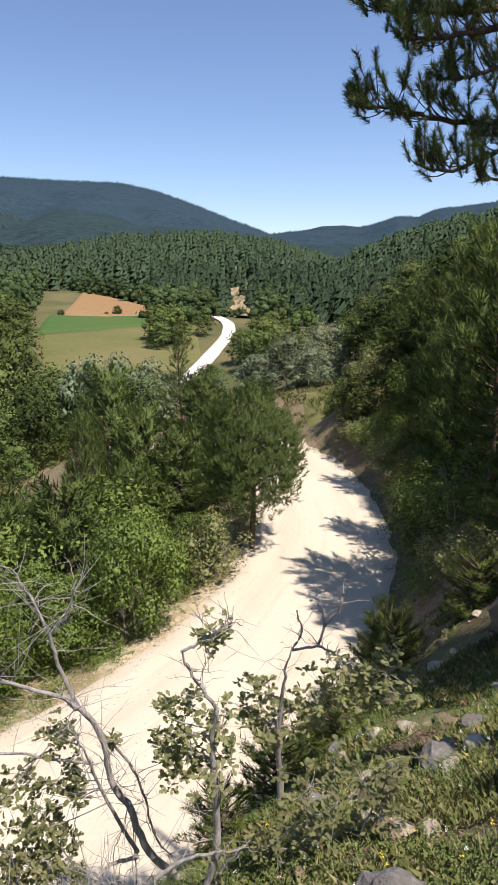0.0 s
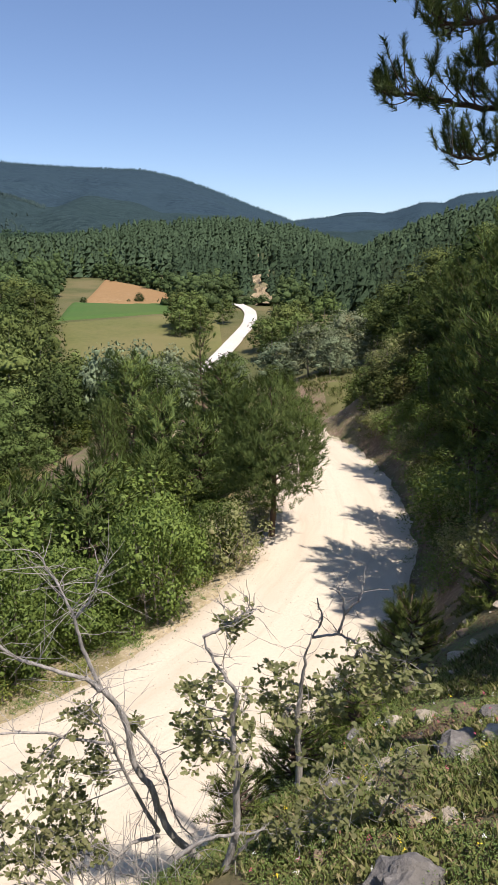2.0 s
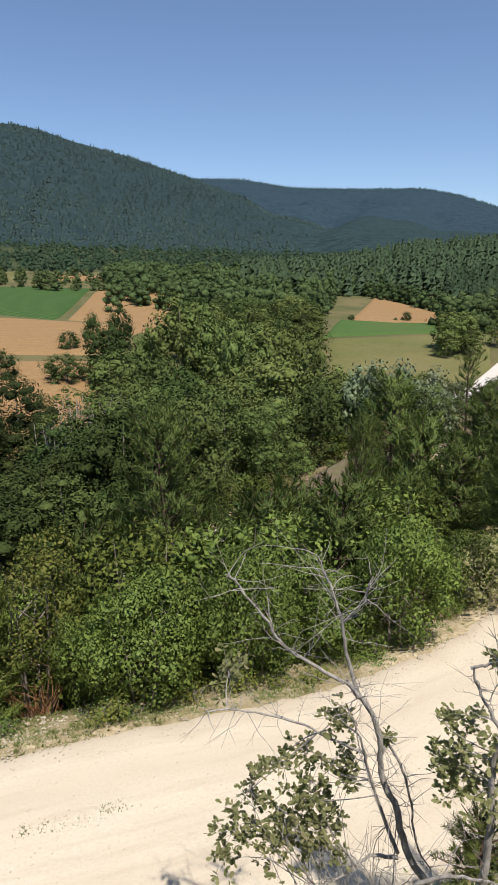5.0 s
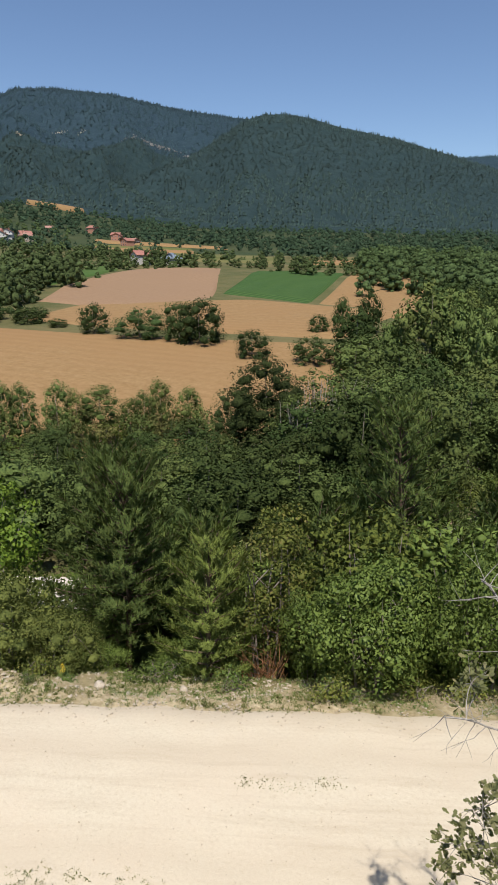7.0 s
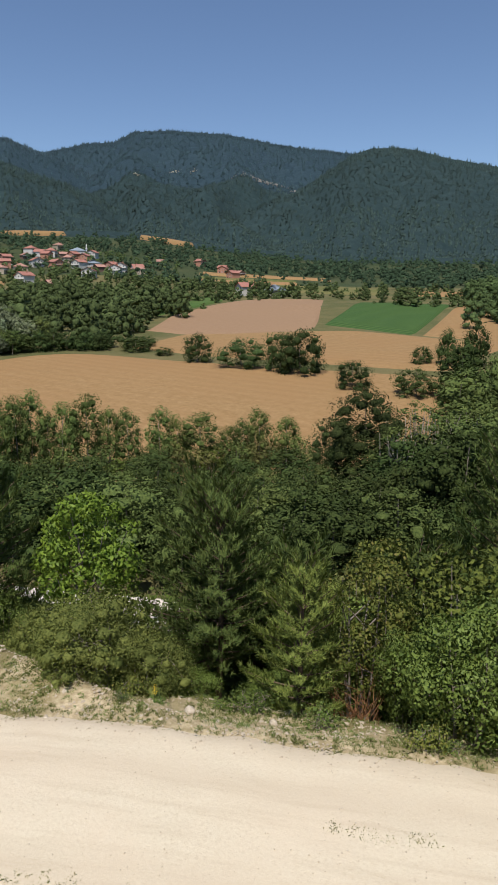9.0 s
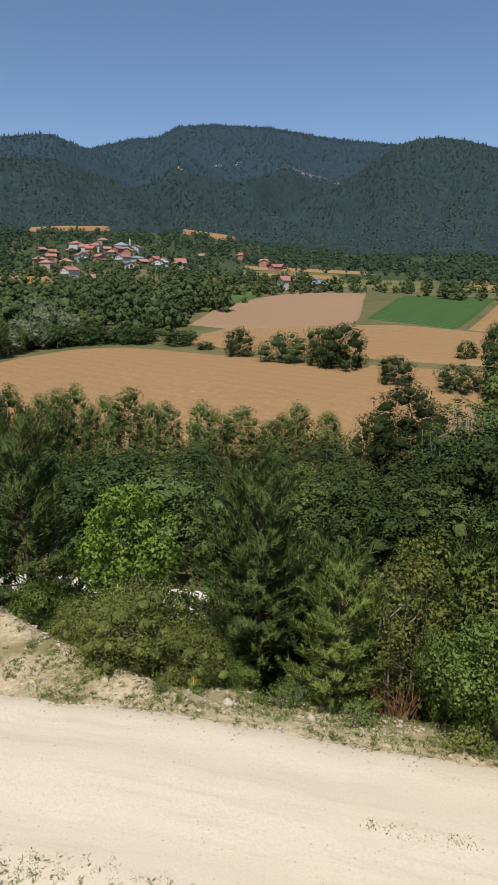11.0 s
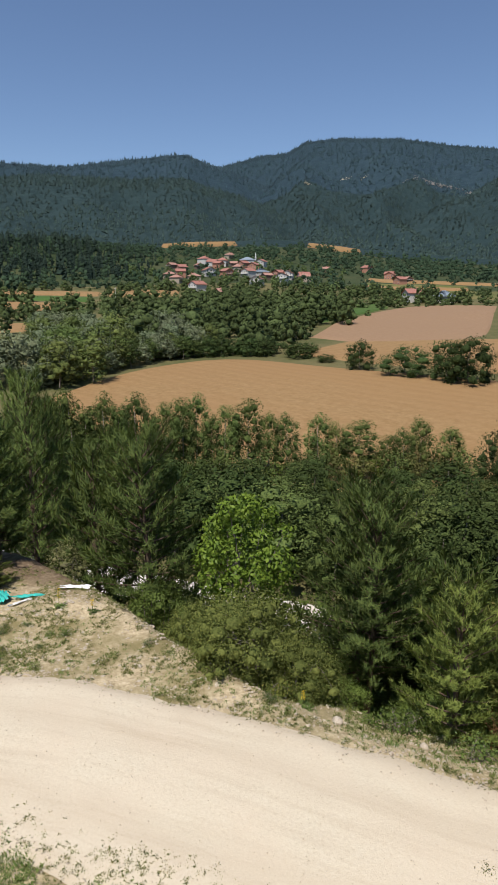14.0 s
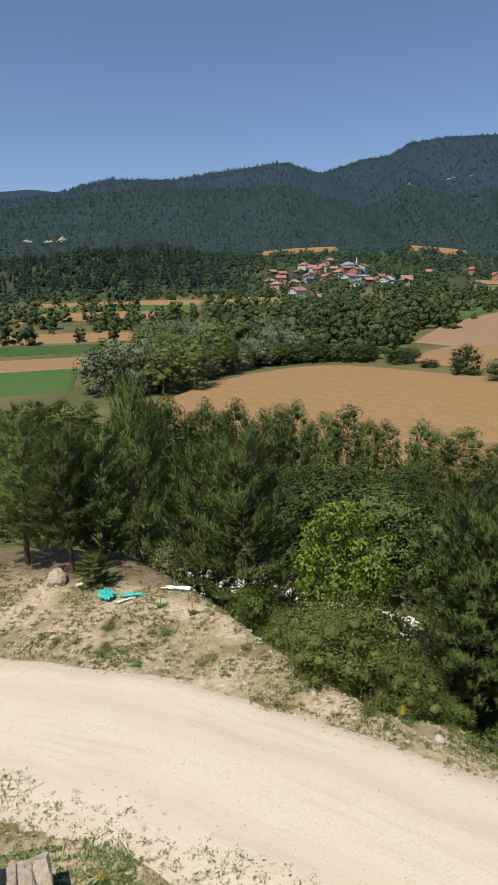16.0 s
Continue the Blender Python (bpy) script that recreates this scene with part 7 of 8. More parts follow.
def overhanging_pine():
    rng = np.random.default_rng(9)
    foot = np.array([3.6, 4.3, gz(3.6, 4.3)])
    ob = new("overhanging_pine")
    ob.location = foot
    zz = np.linspace(0, 1, 12)[:, None]
    stem = foot + np.concatenate([0.12 * np.sin(zz * 3), 0.1 * np.sin(zz * 2), zz * 8 - 0.3], 1)
    pieces = [tube(stem, 0.15 * (1 - 0.7 * zz[:, 0]), 10)]
    tips, axes = [], []
    for key, line in BOUGHS.items():
        p = np.array(line)
        root = np.array([foot[0] - 0.05, foot[1] + 0.1, p[0, 2] - 0.25])
        q = soften(np.vstack([root, p]), rng, 6, 0.008)
        pieces.append(tube(q, np.linspace(0.035, 0.007, len(q)), 6))
        for k in range(9, len(q)):
            for _ in range(1 if k < 0.45 * len(q) else 2):
                # a branchlet that sweeps forward and up to a brush of needles
                ahead = unit(q[k] - q[k - 2])
                d = unit(ahead * rng.uniform(0.5, 1.1) + rng.normal(0, 0.55, 3) + np.array([0, 0, rng.uniform(-0.35, 0.6)]))
                L = rng.uniform(0.1, 0.26) * (1.0 if k < len(q) - 6 else 0.6)
                s = np.linspace(0, 1, 6)[:, None]
                tw = q[k] + d * L * s + np.array([0, 0, 0.11]) * s**2
                pieces.append(tube(tw, 0.005 * (1 - 0.5 * s[:, 0]), 4))
                ax = unit(tw[-1] - tw[-2] + np.array([0, 0, 0.012]))
                tips.append(tw[-1])
                axes.append(ax)
                if rng.random() < 0.45:
                    side = unit(ax + rng.normal(0, 0.6, 3) + np.array([0, 0, 0.3]))
                    end = tw[3] + side * 0.08
                    pieces.append(tube(np.linspace(tw[3], end, 3), np.array([0.004, 0.003, 0.003]), 3))
                    tips.append(end)
                    axes.append(side)
        tips.append(q[-1])
        axes.append(unit(q[-1] - q[-3]))
    # no crown is built higher up; only these boughs carry needles
    v, f = join(pieces)
    mesh_part("trunk", mesh_of("trunk", v - foot, [f], [M["dark_bark"]]), ob)
    nv, nf = needles(np.array(tips), np.array(axes), 0.07, 130, 0.0042, rng, 0.95, 0.5)
    mesh_part("crown", mesh_of("crown", nv - foot, [nf], [M["shaded_needle"]], False), ob)
    return tagged(ob, "pine boughs with long shade-darkened needle tufts against the sky", "pine tree")


overhanging_pine()


# ---- stones, grass and flowers on the bank ----
STONE = [earth("grey_limestone", [(0.3, (0.13, 0.12, 0.11)), (0.55, (0.22, 0.205, 0.185)), (0.78, (0.50, 0.48, 0.44))], (0.16, 0.145, 0.12), 12, 3.0, 0.9, 0.9, 0.05, 0.5),
         earth("tan_boulder", [(0.3, (0.14, 0.10, 0.07)), (0.6, (0.26, 0.19, 0.13)), (0.8, (0.36, 0.28, 0.20))], (0.18, 0.14, 0.10), 6, 1.2, 0.9, 0.8, 0.06, 0.5),
         earth("pale_stone", [(0.3, (0.34, 0.28, 0.21)), (0.6, (0.55, 0.48, 0.38)), (0.8, (0.68, 0.62, 0.52))], (0.44, 0.36, 0.27), 14, 3, 0.9, 0.8, 0.03, 0.5),
         earth("craggy_limestone", [(0.3, (0.28, 0.22, 0.15)), (0.5, (0.48, 0.41, 0.31)), (0.75, (0.64, 0.58, 0.48))], (0.46, 0.36, 0.24), 9, 2.0, 0.9, 1.0, 0.08, 0.5)]


def rock_bm(size, seed, cuts=3, flat=0.65, block=0.0):
    bm = bmesh.new()
    bmesh.ops.create_icosphere(bm, subdivisions=cuts, radius=1)
    o = Vector((seed * 3.7, seed * 1.3, seed))
    for v in bm.verts:
        n = v.co.normalized()
        cell = noise.cell_vector(n * 1.6 + o)
        k = 1 + 0.28 * noise.noise(n * 1.4 + o) + 0.16 * noise.noise(n * 3.6 + o) + 0.06 * noise.noise(n * 9 + o) - block * 0.12 * cell.x
        v.co = Vector((n.x * size[0], n.y * size[1], n.z * size[2])) * k
        v.co.z = max(v.co.z, -size[2] * flat)
    return bm


def rock(x, y, size, seed, mat, label, lift=0.3, turn=0.0, name="rock"):
    me = bpy.data.meshes.new(name)
    bm = rock_bm(size, seed, (3 if size[2] > 0.9 else 2) if name == "boulder" else 4 if size[0] > 0.3 else 2 if size[0] < 0.13 else 3)
    for f in bm.faces:
        f.smooth = size[0] < 0.3 and name != "stone"
    bm.to_mesh(me)
    bm.free()
    me.materials.append(mat)
    ob = new(name, me)
    ob.matrix_basis = pose(x, y, gz(x, y) + size[2] * lift, 0, 0, turn)
    return tagged(ob, label, "rock")


rock(4.2, 8.9, (0.52, 0.42, 0.44), 1, STONE[1], "large tan boulder lying on the bank", 0.55, 15, "boulder")
rock(1.0, 3.6, (0.36, 0.24, 0.24), 2, STONE[0], "grey lichened rock with a pale chip", 0.05, 20)
rock(0.62, 3.62, (0.17, 0.14, 0.17), 5, STONE[0], "small dark grey rock beside the larger one", 0.1)
rock(2.02, 5.8, (0.3, 0.2, 0.15), 3, STONE[0], "flat grey rock with white lichen", 0.15, 60)
rock(2.36, 5.72, (0.14, 0.12, 0.1), 4, STONE[2], "pale angular stone in the grass", 0.4)
rock(1.7, 7.4, (0.12, 0.1, 0.11), 6, STONE[2], "small pale stone in dark litter", 0.5)
def craggy_block(x, y, top):
    """A split block of upright slabs with broken edges."""
    rng = random.Random(7)
    bm = bmesh.new()
    for k in range(6):
        u0, u1 = -0.8 + 0.27 * k, -0.8 + 0.27 * (k + 1) + 0.05
        hi, out = rng.uniform(0.82, 1.0), rng.uniform(-0.12, 0.12)
        pts = [bm.verts.new((rng.uniform(-0.62, -0.5) + out + 0.1 * (z > 0.5), u, z)) for u in (u0, u1) for z in (0.0, hi * 0.55, hi - rng.uniform(0.02, 0.1))]
        pts += [bm.verts.new((rng.uniform(0.45, 0.6), u, z)) for u in (u0, u1) for z in (0.0, hi - rng.uniform(0, 0.08))]
        pts += [bm.verts.new((rng.uniform(-0.4, 0.4), rng.uniform(u0, u1), hi + rng.uniform(-0.02, 0.05))) for _ in range(3)]
        bmesh.ops.convex_hull(bm, input=pts)
    loose = [v for v in bm.verts if not v.link_faces]
    bmesh.ops.delete(bm, geom=loose, context="VERTS")
    bmesh.ops.subdivide_edges(bm, edges=list(bm.edges), cuts=2, use_grid_fill=True)
    for v in bm.verts:
        v.co += 0.05 * noise.noise_vector(v.co * 3.1) + 0.02 * noise.noise_vector(v.co * 11.0)
        v.co.z *= top + 0.5
    me = bpy.data.meshes.new("boulder")
    bm.to_mesh(me)
    bm.free()
    me.materials.append(STONE[3])
    ob = new("boulder", me)
    ob.matrix_basis = pose(x, y, -0.5, 0, 0, 8)
    return tagged(ob, "craggy tan-grey rock at the foot of the bank", "rock")


craggy_block(-10.5, -2.62, 0.95)
rock(-25.4, -2.4, (0.55, 0.4, 0.34), 8, STONE[3], "tan boulder at the edge of the clearing", 0.5, 0, "boulder")
rock(-13.4, 7.05, (0.16, 0.12, 0.11), 9, STONE[2], "pale stone on the gravel verge", 0.5)
rock(-11.8, 8.5, (0.12, 0.1, 0.09), 10, STONE[2], "pale stone on the gravel verge", 0.5)
rock(8.6, 55.5, (0.8, 0.5, 0.45), 11, STONE[2], "white stone heap in the clearing", 0.5)
random.seed(12)
for k in range(64):
    a, r = radians(random.uniform(-28, -4)), random.uniform(4.5, 12)
    s = random.uniform(0.04, 0.15)
    rock(-r * math.sin(a), r * math.cos(a), (s * 1.5, s, s * 0.5), 20 + k, random.choice((STONE[0], STONE[0], STONE[1], STONE[3])), "broken flat stone on the rocky bank", 0.05, k * 40, "stone")


def bank_spots(rng, n, az, r):
    a, d = np.radians(rng.uniform(*az, n)), np.sqrt(rng.uniform(r[0] ** 2, r[1] ** 2, n))
    x, y = -d * np.sin(a), d * np.cos(a)
    off, _ = road_offset(x, y)
    ok = off > HALF + 0.7
    x, y = x[ok], y[ok]
    return np.stack([x, y, ground_z(x, y)], 1)


def blades(spots, rng, h, w, lean=0.5):
    n = len(spots)
    d = rng.normal(0, lean, (n, 3))
    d[:, 2] = 1
    d = unit(d)
    s = unit(np.cross(d, rng.normal(0, 1, (n, 3)))) * (w * rng.uniform(0.6, 1.3, n))[:, None]
    H = (h * rng.uniform(0.4, 1.4, n))[:, None]
    bend = rng.normal(0, 0.3, (n, 3)) * H * np.array([1, 1, 0.2])
    v = np.stack([spots - s, spots + s, spots + d * H * 0.6 + s * 0.6, spots + d * H + bend], 1).reshape(-1, 3)
    k = np.arange(n)[:, None] * 4
    return v, np.concatenate([k + [[0, 1, 2]], k + [[0, 2, 3]]], 1).reshape(-1, 3)


def turf(name, made, rng, label, category="grass", mat="blade"):
    """Blades as one sward, lit as a soft surface."""
    v, f = made
    nrm = np.repeat(unit(np.array([0.1, -0.2, 0.9]) + rng.normal(0, 0.35, (len(v) // 4, 3))), 4, 0)
    return tagged(new(name, mesh_of(name, v, [f], [M[mat]], True, None, nrm)), label, category, kind="stuff")


rng = np.random.default_rng(33)
spots = bank_spots(rng, 240000, (-30, 20), (3.0, 15))
keep = wavy(spots[:, 0], spots[:, 1], 2.6, 41) + 0.6 * wavy(spots[:, 0], spots[:, 1], 0.9, 42) > -0.8 + 0.2 * smooth(spots[:, 0], 1.2, 3.0) * smooth(spots[:, 1], 4.5, 6.5) + 0.9 * smooth(np.hypot(spots[:, 0], spots[:, 1]), 6, 12)
spots = spots[keep]
turf("bank_grass", blades(spots, rng, 0.085, 0.0018), rng, "mixed green and straw-coloured grass on the bank")
# thinner turf over the rest of the bank
wide = bank_spots(rng, 42000, (-180, 180), (0.4, 9))
far_side = np.degrees(np.arctan2(-wide[:, 0], wide[:, 1]))
wide = wide[((far_side < -30) | (far_side > 20) | (np.hypot(wide[:, 0], wide[:, 1]) < 3.0)) & (wavy(wide[:, 0], wide[:, 1], 2.2, 45) > -0.5)]
turf("bank_turf", blades(wide, rng, 0.085, 0.0022), rng, "thin dry grass over the top of the bank")
hs = bank_spots(rng, 15000, (-30, 14), (3.0, 11))
hs = hs[wavy(hs[:, 0], hs[:, 1], 1.7, 43) > -0.1]
hp = np.repeat(hs, 6, 0) + rng.normal(0, 0.045, (len(hs) * 6, 3)) + np.array([0, 0, 0.09])
hv, hf = leaves(hp, np.tile([0, 0, 1.0], (len(hp), 1)), 0.022, 0.011, rng)
tagged(new("bank_herbs", mesh_of("bank_herbs", hv, [hf], [M["herb"]], False)), "low green herbs among the grass", "herbs", kind="stuff")
for col, name, label, n in (((0.50, 0.09, 0.16), "pink_flowers", "small pink clover flowers in the grass", 50), ((0.75, 0.58, 0.03), "yellow_flowers", "small yellow flowers in the grass", 45), ((0.65, 0.65, 0.60), "white_flowers", "tiny white flowers in the grass", 50)):
    fs = bank_spots(rng, n, (-30, 2), (3.2, 8)) + np.array([0, 0, 0.16])
    fp = np.repeat(fs, 7, 0) + rng.normal(0, 0.01, (len(fs) * 7, 3))
    fv, ff = leaves(fp, np.tile([0, 0, 1.0], (len(fp), 1)), 0.015, 0.010, rng)
    tagged(new(name, mesh_of(name, fv, [ff], [plain(name, col, 0.6, 0.15)], False)), label, "flowers", kind="stuff")


# rough grass over the clearing beyond the road
x, y = rng.uniform(3.5, 13, 9000), rng.uniform(46, 74, 9000)
ok = wavy(x, y, 7.0, 48) + 0.5 * wavy(x, y, 2.5, 49) > -0.1
turf("clearing_turf", blades(np.stack([x, y, ground_z(x, y)], 1)[ok], rng, 0.4, 0.03, 0.6), rng, "rough green and straw grass over the clearing")

# dry leaves lying on the bank
ls = bank_spots(rng, 16000, (-30, 0), (4.0, 13)) + np.array([0, 0, 0.012])
ls = ls[wavy(ls[:, 0], ls[:, 1], 1.4, 47) > -0.1]
fv, ff = leaves(ls, np.tile([0, 0, 1.0], (len(ls), 1)), 0.05, 0.028, rng)
tagged(new("leaf_litter", mesh_of("leaf_litter", fv, [ff], [leafy("dry_oak_leaves", (0.06, 0.035, 0.022), (0.20, 0.125, 0.075), 0.1, 0.8, 0.1, (0.30, 0.20, 0.13))], False)), "brown dry leaves littering the stony bank", "leaf litter", kind="stuff")

# low young pines in the scrub
for x, y, h, r in [(-0.35, 6.6, 0.95, 0.55), (1.4, 8.6, 1.0, 0.6), (3.8, 7.6, 0.7, 0.5), (2.5, 4.5, 0.5, 0.35), (2.6, 10.6, 1.4, 0.8), (3.0, 12.4, 1.6, 0.9), (0.4, 7.6, 1.1, 0.7), (4.4, 11.4, 1.2, 0.8)]:
    pine_at("seedling", x, y, h, r, "bright green pine seedling on the bank")


# ---- gravel and weeds along the road ----
def road_top(x, y, d):
    """Height of the road's crowned surface, or of the ground beside it."""
    u = np.clip(np.abs(d) / (HALF + 0.25), 0, 1)
    return ground_z(x, y) + np.where(u < 0.96, 0.04 + 0.05 * (1 - u ** 2) + 0.02 * wavy(x, y, 1.3, 12), 0)


def pebbles(name, n, seed, low, high, size, label):
    """Loose stones on both edges of the road."""
    rng = np.random.default_rng(seed)
    i = rng.integers(60, 182, n)
    t = ROAD[i + 1] - ROAD[i]
    side = np.stack([-t[:, 1], t[:, 0]], 1) / np.linalg.norm(t, axis=1)[:, None]
    d = np.abs(rng.normal(0, 1, n)) * (high - low) + low
    d = d * rng.choice([-1, 1], n)
    x, y = ROAD[i, 0] + side[:, 0] * d + rng.uniform(-0.25, 0.25, n), ROAD[i, 1] + side[:, 1] * d + rng.uniform(-0.25, 0.25, n)
    z = road_top(x, y, d) - 0.012
    c = np.array([(1, 0, 0), (-1, 0, 0), (0, 1, 0), (0, -1, 0), (0, 0, 1), (0, 0, -1)], float)
    f0 = np.array([(0, 2, 4), (2, 1, 4), (1, 3, 4), (3, 0, 4), (2, 0, 5), (1, 2, 5), (3, 1, 5), (0, 3, 5)])
    s = size * rng.uniform(0.4, 1.6, (n, 1, 1)) * rng.uniform(0.6, 1.3, (n, 6, 1))
    a = rng.uniform(0, 6.28, n)
    rot = np.stack([np.stack([np.cos(a), -np.sin(a), 0 * a], 1), np.stack([np.sin(a), np.cos(a), 0 * a], 1), np.stack([0 * a, 0 * a, 0 * a + 0.7], 1)], 1)
    v = np.einsum("nij,nkj->nki", rot, c[None] * s) + np.stack([x, y, z + 0.02], 1)[:, None]
    f = f0[None] + np.arange(n)[:, None, None] * 6
    return tagged(new(name, mesh_of(name, v.reshape(-1, 3), [f.reshape(-1, 3)], [STONE[2]], False)), label, "gravel", kind="stuff")


pebbles("verge_gravel", 8000, 51, 2.2, 3.5, 0.022, "loose pale gravel along the road edges")
pebbles("road_stones", 3600, 52, 0.0, 2.4, 0.014, "scattered small stones on the road")
rng = np.random.default_rng(61)
n = 16000
i = rng.integers(60, 182, n)
t = ROAD[i + 1] - ROAD[i]
side = np.stack([-t[:, 1], t[:, 0]], 1) / np.linalg.norm(t, axis=1)[:, None]
d = np.where(rng.random(n) < 0.72, HALF + 0.35 + np.abs(rng.normal(0, 1.7, n)), -(HALF - 0.15 + np.abs(rng.normal(0, 0.8, n))))
x, y = ROAD[i, 0] + side[:, 0] * d + rng.uniform(-0.3, 0.3, n), ROAD[i, 1] + side[:, 1] * d + rng.uniform(-0.3, 0.3, n)
ok = wavy(x, y, 2.1, 62) + 0.7 * wavy(x, y, 0.8, 63) > 0.0
base = np.stack([x, y, road_top(x, y, d)], 1)[ok]
tp = np.repeat(base, 9, 0) + rng.normal(0, 0.05, (len(base) * 9, 3)) * np.array([0.7, 0.7, 0.15])
turf("verge_grass", blades(tp, rng, 0.06, 0.004, 0.8), rng, "tufts of grass and weeds on the gravel verge", "grass", "herb")
tuft_at = np.array([(-7.4, 7.8), (-7.6, 7.6), (-7.1, 8.2), (-7.9, 7.4), (-6.9, 8.4), (-8.2, 7.15)])
tp = np.repeat(np.column_stack([tuft_at, ground_z(tuft_at[:, 0], tuft_at[:, 1]) + 0.09]), 60, 0) + rng.normal(0, 0.1, (360, 3)) * np.array([1, 1, 0.05])
turf("road_weeds", blades(tp, rng, 0.04, 0.006, 0.9), rng, "small weeds growing on the road surface", "weeds")

# gravel and grass patches over the clearing and the foot of the bank
def verge_spots(rng, n, lo, hi, first=60, last=182):
    i = rng.integers(first, last, n)
    t = ROAD[i + 1] - ROAD[i]
    side = np.stack([-t[:, 1], t[:, 0]], 1) / np.linalg.norm(t, axis=1)[:, None]
    d = rng.uniform(lo, hi, n)
    x, y = ROAD[i, 0] + side[:, 0] * d + rng.uniform(-0.3, 0.3, n), ROAD[i, 1] + side[:, 1] * d + rng.uniform(-0.3, 0.3, n)
    return x, y, d


def scatter_stones(name, x, y, size, rng, label, mat=None):
    n = len(x)
    c = np.array([(1, 0, 0), (-1, 0, 0), (0, 1, 0), (0, -1, 0), (0, 0, 1), (0, 0, -1)], float)
    f0 = np.array([(0, 2, 4), (2, 1, 4), (1, 3, 4), (3, 0, 4), (2, 0, 5), (1, 2, 5), (3, 1, 5), (0, 3, 5)])
    s = size * rng.lognormal(0, 0.5, (n, 1, 1)) * rng.uniform(0.6, 1.3, (n, 6, 1))
    v = c[None] * s * np.array([1, 1, 0.6]) + np.stack([x, y, ground_z(x, y) + 0.3 * size], 1)[:, None]
    f = f0[None] + np.arange(n)[:, None, None] * 6
    return tagged(new(name, mesh_of(name, v.reshape(-1, 3), [f.reshape(-1, 3)], [mat or STONE[2]], False)), label, "gravel", kind="stuff")


rng = np.random.default_rng(71)
x, y, d = verge_spots(rng, 26000, HALF, HALF + 6)
ok = (x < -10) & (np.hypot(x, y) < 32) & (wavy(x, y, 1.6, 73) > -0.25)
scatter_stones("clearing_gravel", x[ok][:9000], y[ok][:9000], 0.026, rng, "pale broken stones over the clearing")
for lo, hi, count, name, label in ((HALF + 0.2, HALF + 7.5, 56000, "clearing_grass", "short dry grass and weeds over the clearing"), (-HALF - 3.4, -HALF + 0.8, 30000, "bank_foot_grass", "green grass tufts at the foot of the bank")):
    x, y, d = verge_spots(rng, count, lo, hi)
    ok = (x < -7.5) & (np.hypot(x, y) < 32) & (wavy(x, y, 1.9, 75) + 0.8 * wavy(x, y, 0.6, 76) > (-0.05 if lo > 0 else -0.3))
    tuft = np.repeat(np.stack([x, y, road_top(x, y, d)], 1)[ok], 10, 0)
    tuft = tuft + rng.normal(0, 0.03, tuft.shape) * np.array([1, 1, 0.2])
    turf(name, blades(tuft, rng, 0.07 if lo > 0 else 0.045, 0.0045, 1.1), rng, label, "grass", "blade")

# green grass round the craggy rock
x, y = rng.uniform(-12.1, -9.4, 26000), rng.uniform(-4.2, 0.8, 26000)
off, _ = road_offset(x, y)
ok = (off > HALF - 0.5) & (wavy(x, y, 1.1, 91) + 0.7 * wavy(x, y, 0.35, 92) + 0.6 * (off - HALF - 0.3) > 0.0)
turf("rock_foot_grass", blades(np.stack([x, y, ground_z(x, y)], 1)[ok], rng, 0.075, 0.0045, 0.7), rng, "fresh green grass round the craggy rock", "grass", "herb")

# mullein spikes
def mullein(x, y, h):
    ob = new("mullein")
    rng = np.random.default_rng(int(abs(x) * 10))
    s = np.linspace(0, 1, 6)[:, None]
    v, f = tube(np.concatenate([0.03 * np.sin(s * 2), 0 * s, s * h], 1), 0.012 * (1 - 0.6 * s[:, 0]), 6)
    mesh_part("stalk", mesh_of("stalk", v, [f], [M["herb"]]), ob)
    p = np.concatenate([rng.normal(0, 0.03, (70, 2)), rng.uniform(0.5, 1.0, (70, 1)) * h], 1)
    fv, ff = leaves(p, unit(p * np.array([1, 1, 0.01])), 0.035, 0.03, rng)
    mesh_part("blossom", mesh_of("blossom", fv, [ff], [YELLOW], False), ob, "yellow blossom")
    p = np.concatenate([rng.normal(0, 0.13, (40, 2)), rng.uniform(0.02, 0.2, (40, 1)) * h], 1)
    fv, ff = leaves(p, np.tile([0, 0, 1.0], (40, 1)), 0.16, 0.06, rng)
    mesh_part("leaf_rosette", mesh_of("leaf_rosette", fv, [ff], [M["herb"]], False), ob)
    ob.matrix_basis = pose(x, y, gz(x, y))
    return tagged(ob, "yellow mullein spike at the road verge", "wildflower", "mulleins")


YELLOW = plain("mullein_yellow", (0.70, 0.50, 0.04), 0.6, 0.2)
for x, y, h in [(-17.6, 5.4, 0.8), (-22.0, 1.2, 0.7), (-21.3, 2.2, 0.5), (-14.4, 6.6, 0.45), (-10.95, -0.95, 0.3)]:
    mullein(x, y, h)


# ---- litter at the clearing ----
def sheet(name, x, y, w, d, mat, label, seed, crumple=0.12, turn=0.0):
    rng = np.random.default_rng(seed)
    u, v = np.meshgrid(np.linspace(-1, 1, 18), np.linspace(-1, 1, 14), indexing="ij")
    px, py = u * w / 2 * (1 + 0.2 * np.sin(v * 4 + seed)), v * d / 2 * (1 + 0.3 * np.sin(u * 5 + seed))
    pz = crumple * (0.5 + 0.5 * np.sin(u * 5 + 2 * np.sin(v * 4 + seed)) * np.cos(v * 6 + seed)) + rng.uniform(0, 0.03, u.shape)
    me = mesh_of(name, np.stack([px, py, pz], -1).reshape(-1, 3), [grid_faces(18, 14)], [mat], False)
    ob = new(name, me)
    ob.matrix_basis = pose(x, y, gz(x, y) + 0.02, 0, 0, turn)
    solid = ob.modifiers.new("thickness", "SOLIDIFY")
    solid.thickness = 0.006
    return tagged(ob, label, "litter")


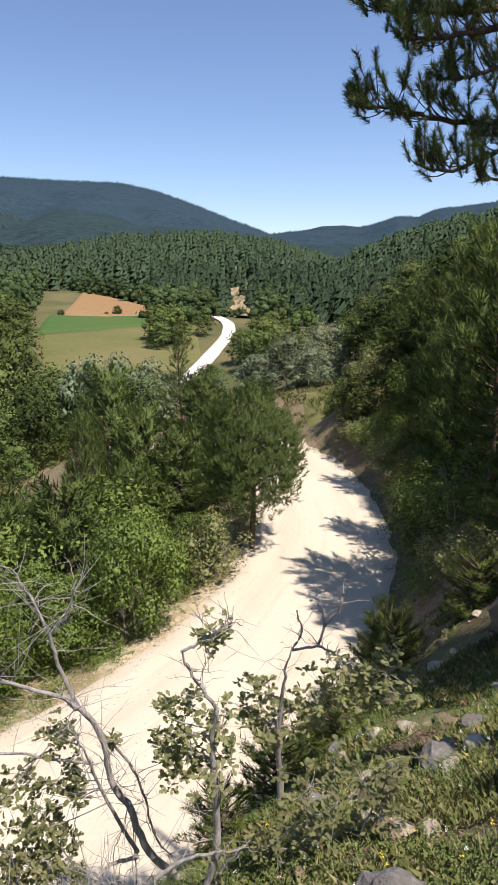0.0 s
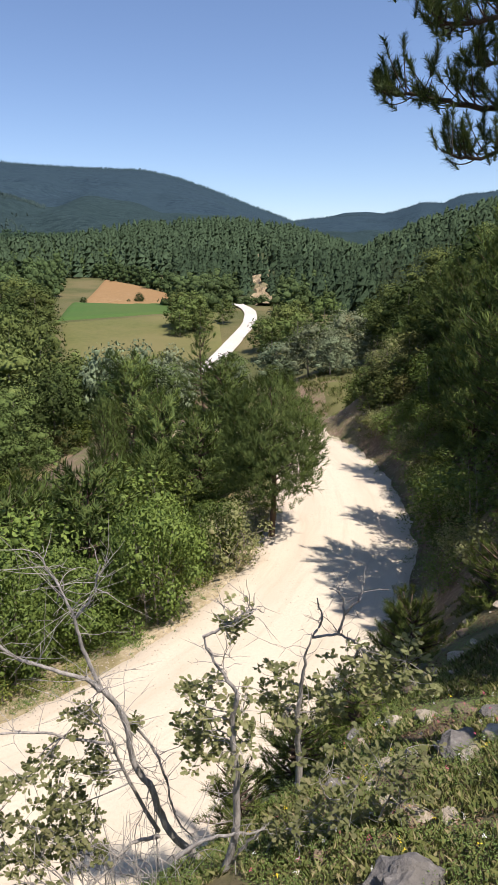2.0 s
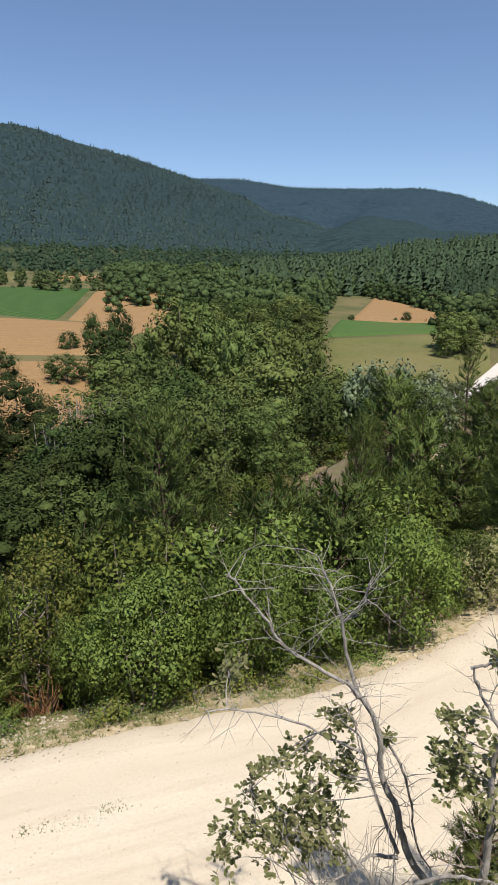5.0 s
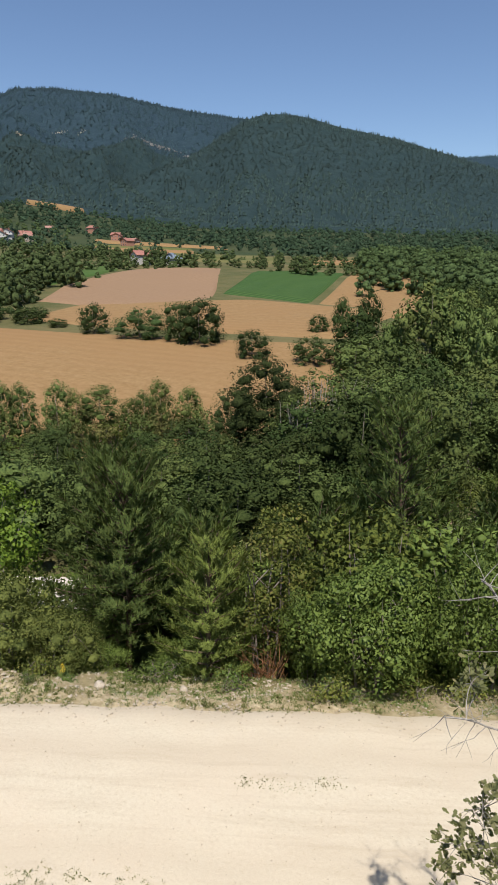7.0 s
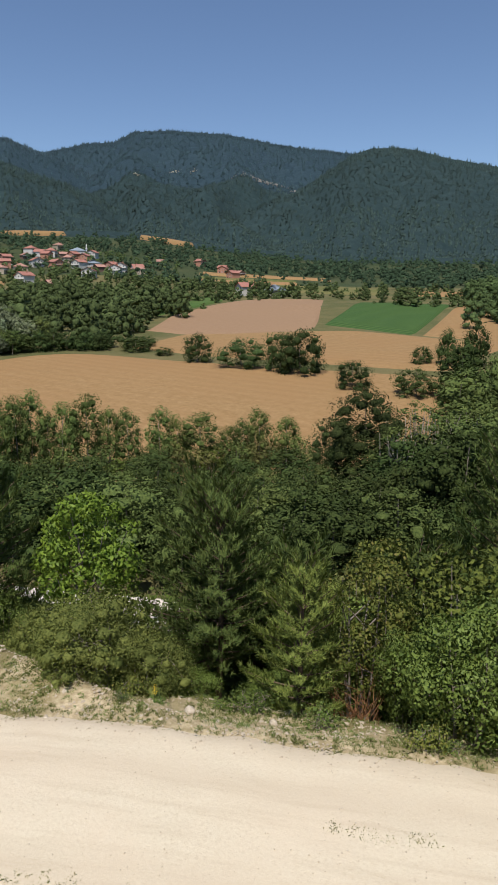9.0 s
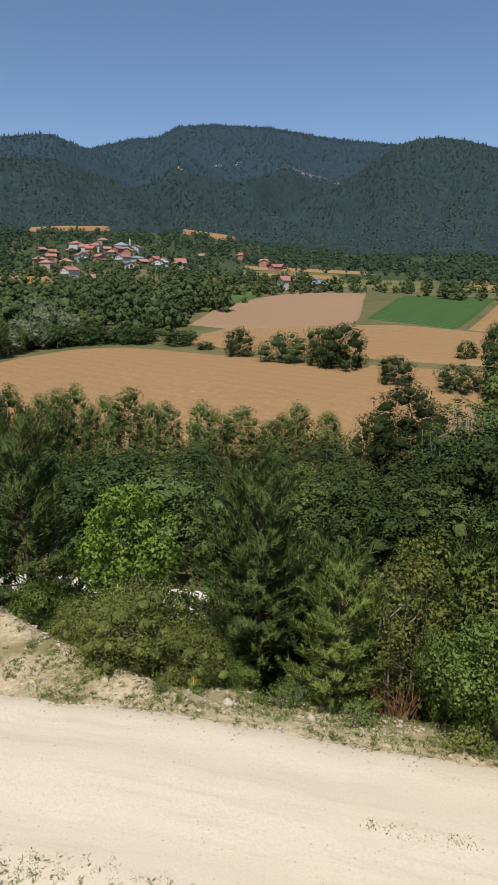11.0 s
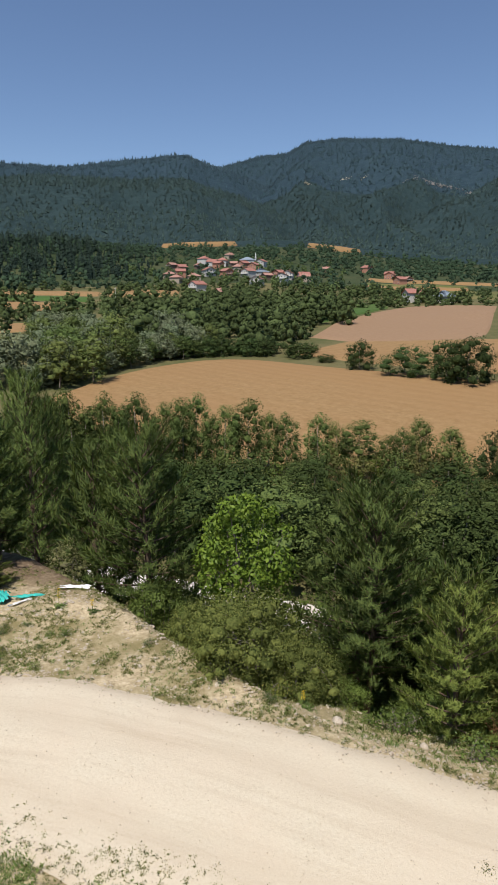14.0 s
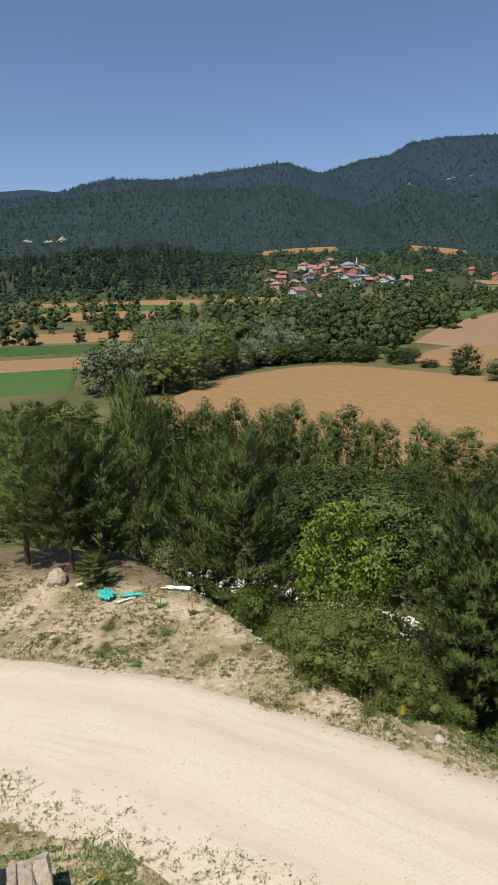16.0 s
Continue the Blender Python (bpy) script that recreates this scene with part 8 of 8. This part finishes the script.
TEAL, CHALK = plain("teal_plastic", (0.05, 0.48, 0.42), 0.4, 0.25, 6), plain("white_plastic", (0.75, 0.75, 0.73), 0.5, 0.1, 6)
sheet("plastic_sheet", -23.4, -0.6, 0.75, 0.55, TEAL, "crumpled teal plastic sheet dumped on the ground", 1, 0.22)
sheet("plastic_strip", -23.2, 0.3, 0.2, 0.9, TEAL, "torn teal plastic strip on the ground", 2, 0.08, -10)
sheet("plastic_strip", -22.9, 0.0, 0.12, 0.7, CHALK, "twisted white plastic strip", 3, 0.06, 20)
sheet("plastic_strip", -23.4, 1.9, 0.25, 0.9, CHALK, "flat white plastic scrap at the slope edge", 4, 0.05, -25)
sheet("plastic_bag", -24.7, -1.6, 0.22, 0.2, CHALK, "small white plastic bag", 5, 0.12)

# pale scree and cliffs on the mountain
def on_flank(az, el):
    """The place on the mountains that is seen at a bearing and height angle."""
    r = np.arange(1000.0, 2700.0, 4.0)
    x, y = -r * math.sin(radians(az)), r * math.cos(radians(az))
    k = int(np.argmax(np.degrees(np.arctan2(ground_z(x, y) - EYE_Z, r)) > el))
    return x[k], y[k]


rng = np.random.default_rng(81)
for az, el, w, d, n, size, name, label in ((52.9, 8.9, 15, 45, 190, 2.2, "scree_slope", "pale grey scree high on the mountain"), (63.4, 9.3, 6, 6, 16, 2.6, "cliff", "small tan cliff in the mountain forest"),
                                           (60.3, 9.6, 9, 9, 18, 2.4, "cliff", "pale rock outcrop in the mountain forest"), (58.7, 9.7, 6, 6, 12, 2.4, "cliff", "pale rock outcrop in the mountain forest"),
                                           (94.6, 5.55, 3, 3, 22, 2.4, "cliff", "pale cliff above the pine knoll"), (93.3, 5.6, 3, 4, 20, 2.2, "cliff", "pale cliff above the pine knoll"), (92.0, 5.65, 3, 6, 18, 1.8, "cliff", "pale cliff above the pine knoll")):
    x0, y0 = on_flank(az, el)
    x, y = x0 + rng.normal(0, w, n), y0 + rng.normal(0, d, n)
    scatter_stones(name, x, y, size, rng, label, STONE[0] if name == "scree_slope" else STONE[3])


# poles on the plain
def utility_pole(x, y, h, mat, label):
    ob = new("utility_pole")
    s = np.linspace(0, 1, 5)[:, None]
    v, f = tube(np.concatenate([0 * s, 0 * s, s * h], 1), 0.2 * (1 - 0.4 * s[:, 0]), 8)
    mesh_part("shaft", mesh_of("shaft", v, [f], [mat]), ob)
    bm = bmesh.new()
    bmesh.ops.create_cube(bm, size=1.0, matrix=pose(0, 0, h - 0.5, 0, 0, 20) @ Matrix.Diagonal((1.6, 0.14, 0.14, 1)))
    part("crossarm", bm, mat, ob)
    for k in (-0.65, 0, 0.65):
        bm = bmesh.new()
        bmesh.ops.create_cone(bm, cap_ends=True, segments=8, radius1=0.07, radius2=0.05, depth=0.22, matrix=pose(0, 0, 0, 0, 0, 20) @ pose(k, 0, h - 0.32))
        part("insulator", bm, mat, ob)
    ob.matrix_basis = pose(x, y, gz(x, y) - 0.1)
    return tagged(ob, label, "utility pole", "poles on the plain")


POLE = plain("weathered_concrete", (0.55, 0.53, 0.50), 0.8, 0.15)
utility_pole(-366.8, 67.8, 8.5, POLE, "pale concrete utility pole beside a field")
utility_pole(-373.3, 89.8, 7.5, M["grey_bark"], "grey wooden utility pole beside the village")
# ---- the patterns that the copies were made from ----
for ob in [o for made in KINDS.values() for o, _, _ in made] + types:
    for child in list(ob.children_recursive):
        bpy.data.objects.remove(child)
    bpy.data.objects.remove(ob)
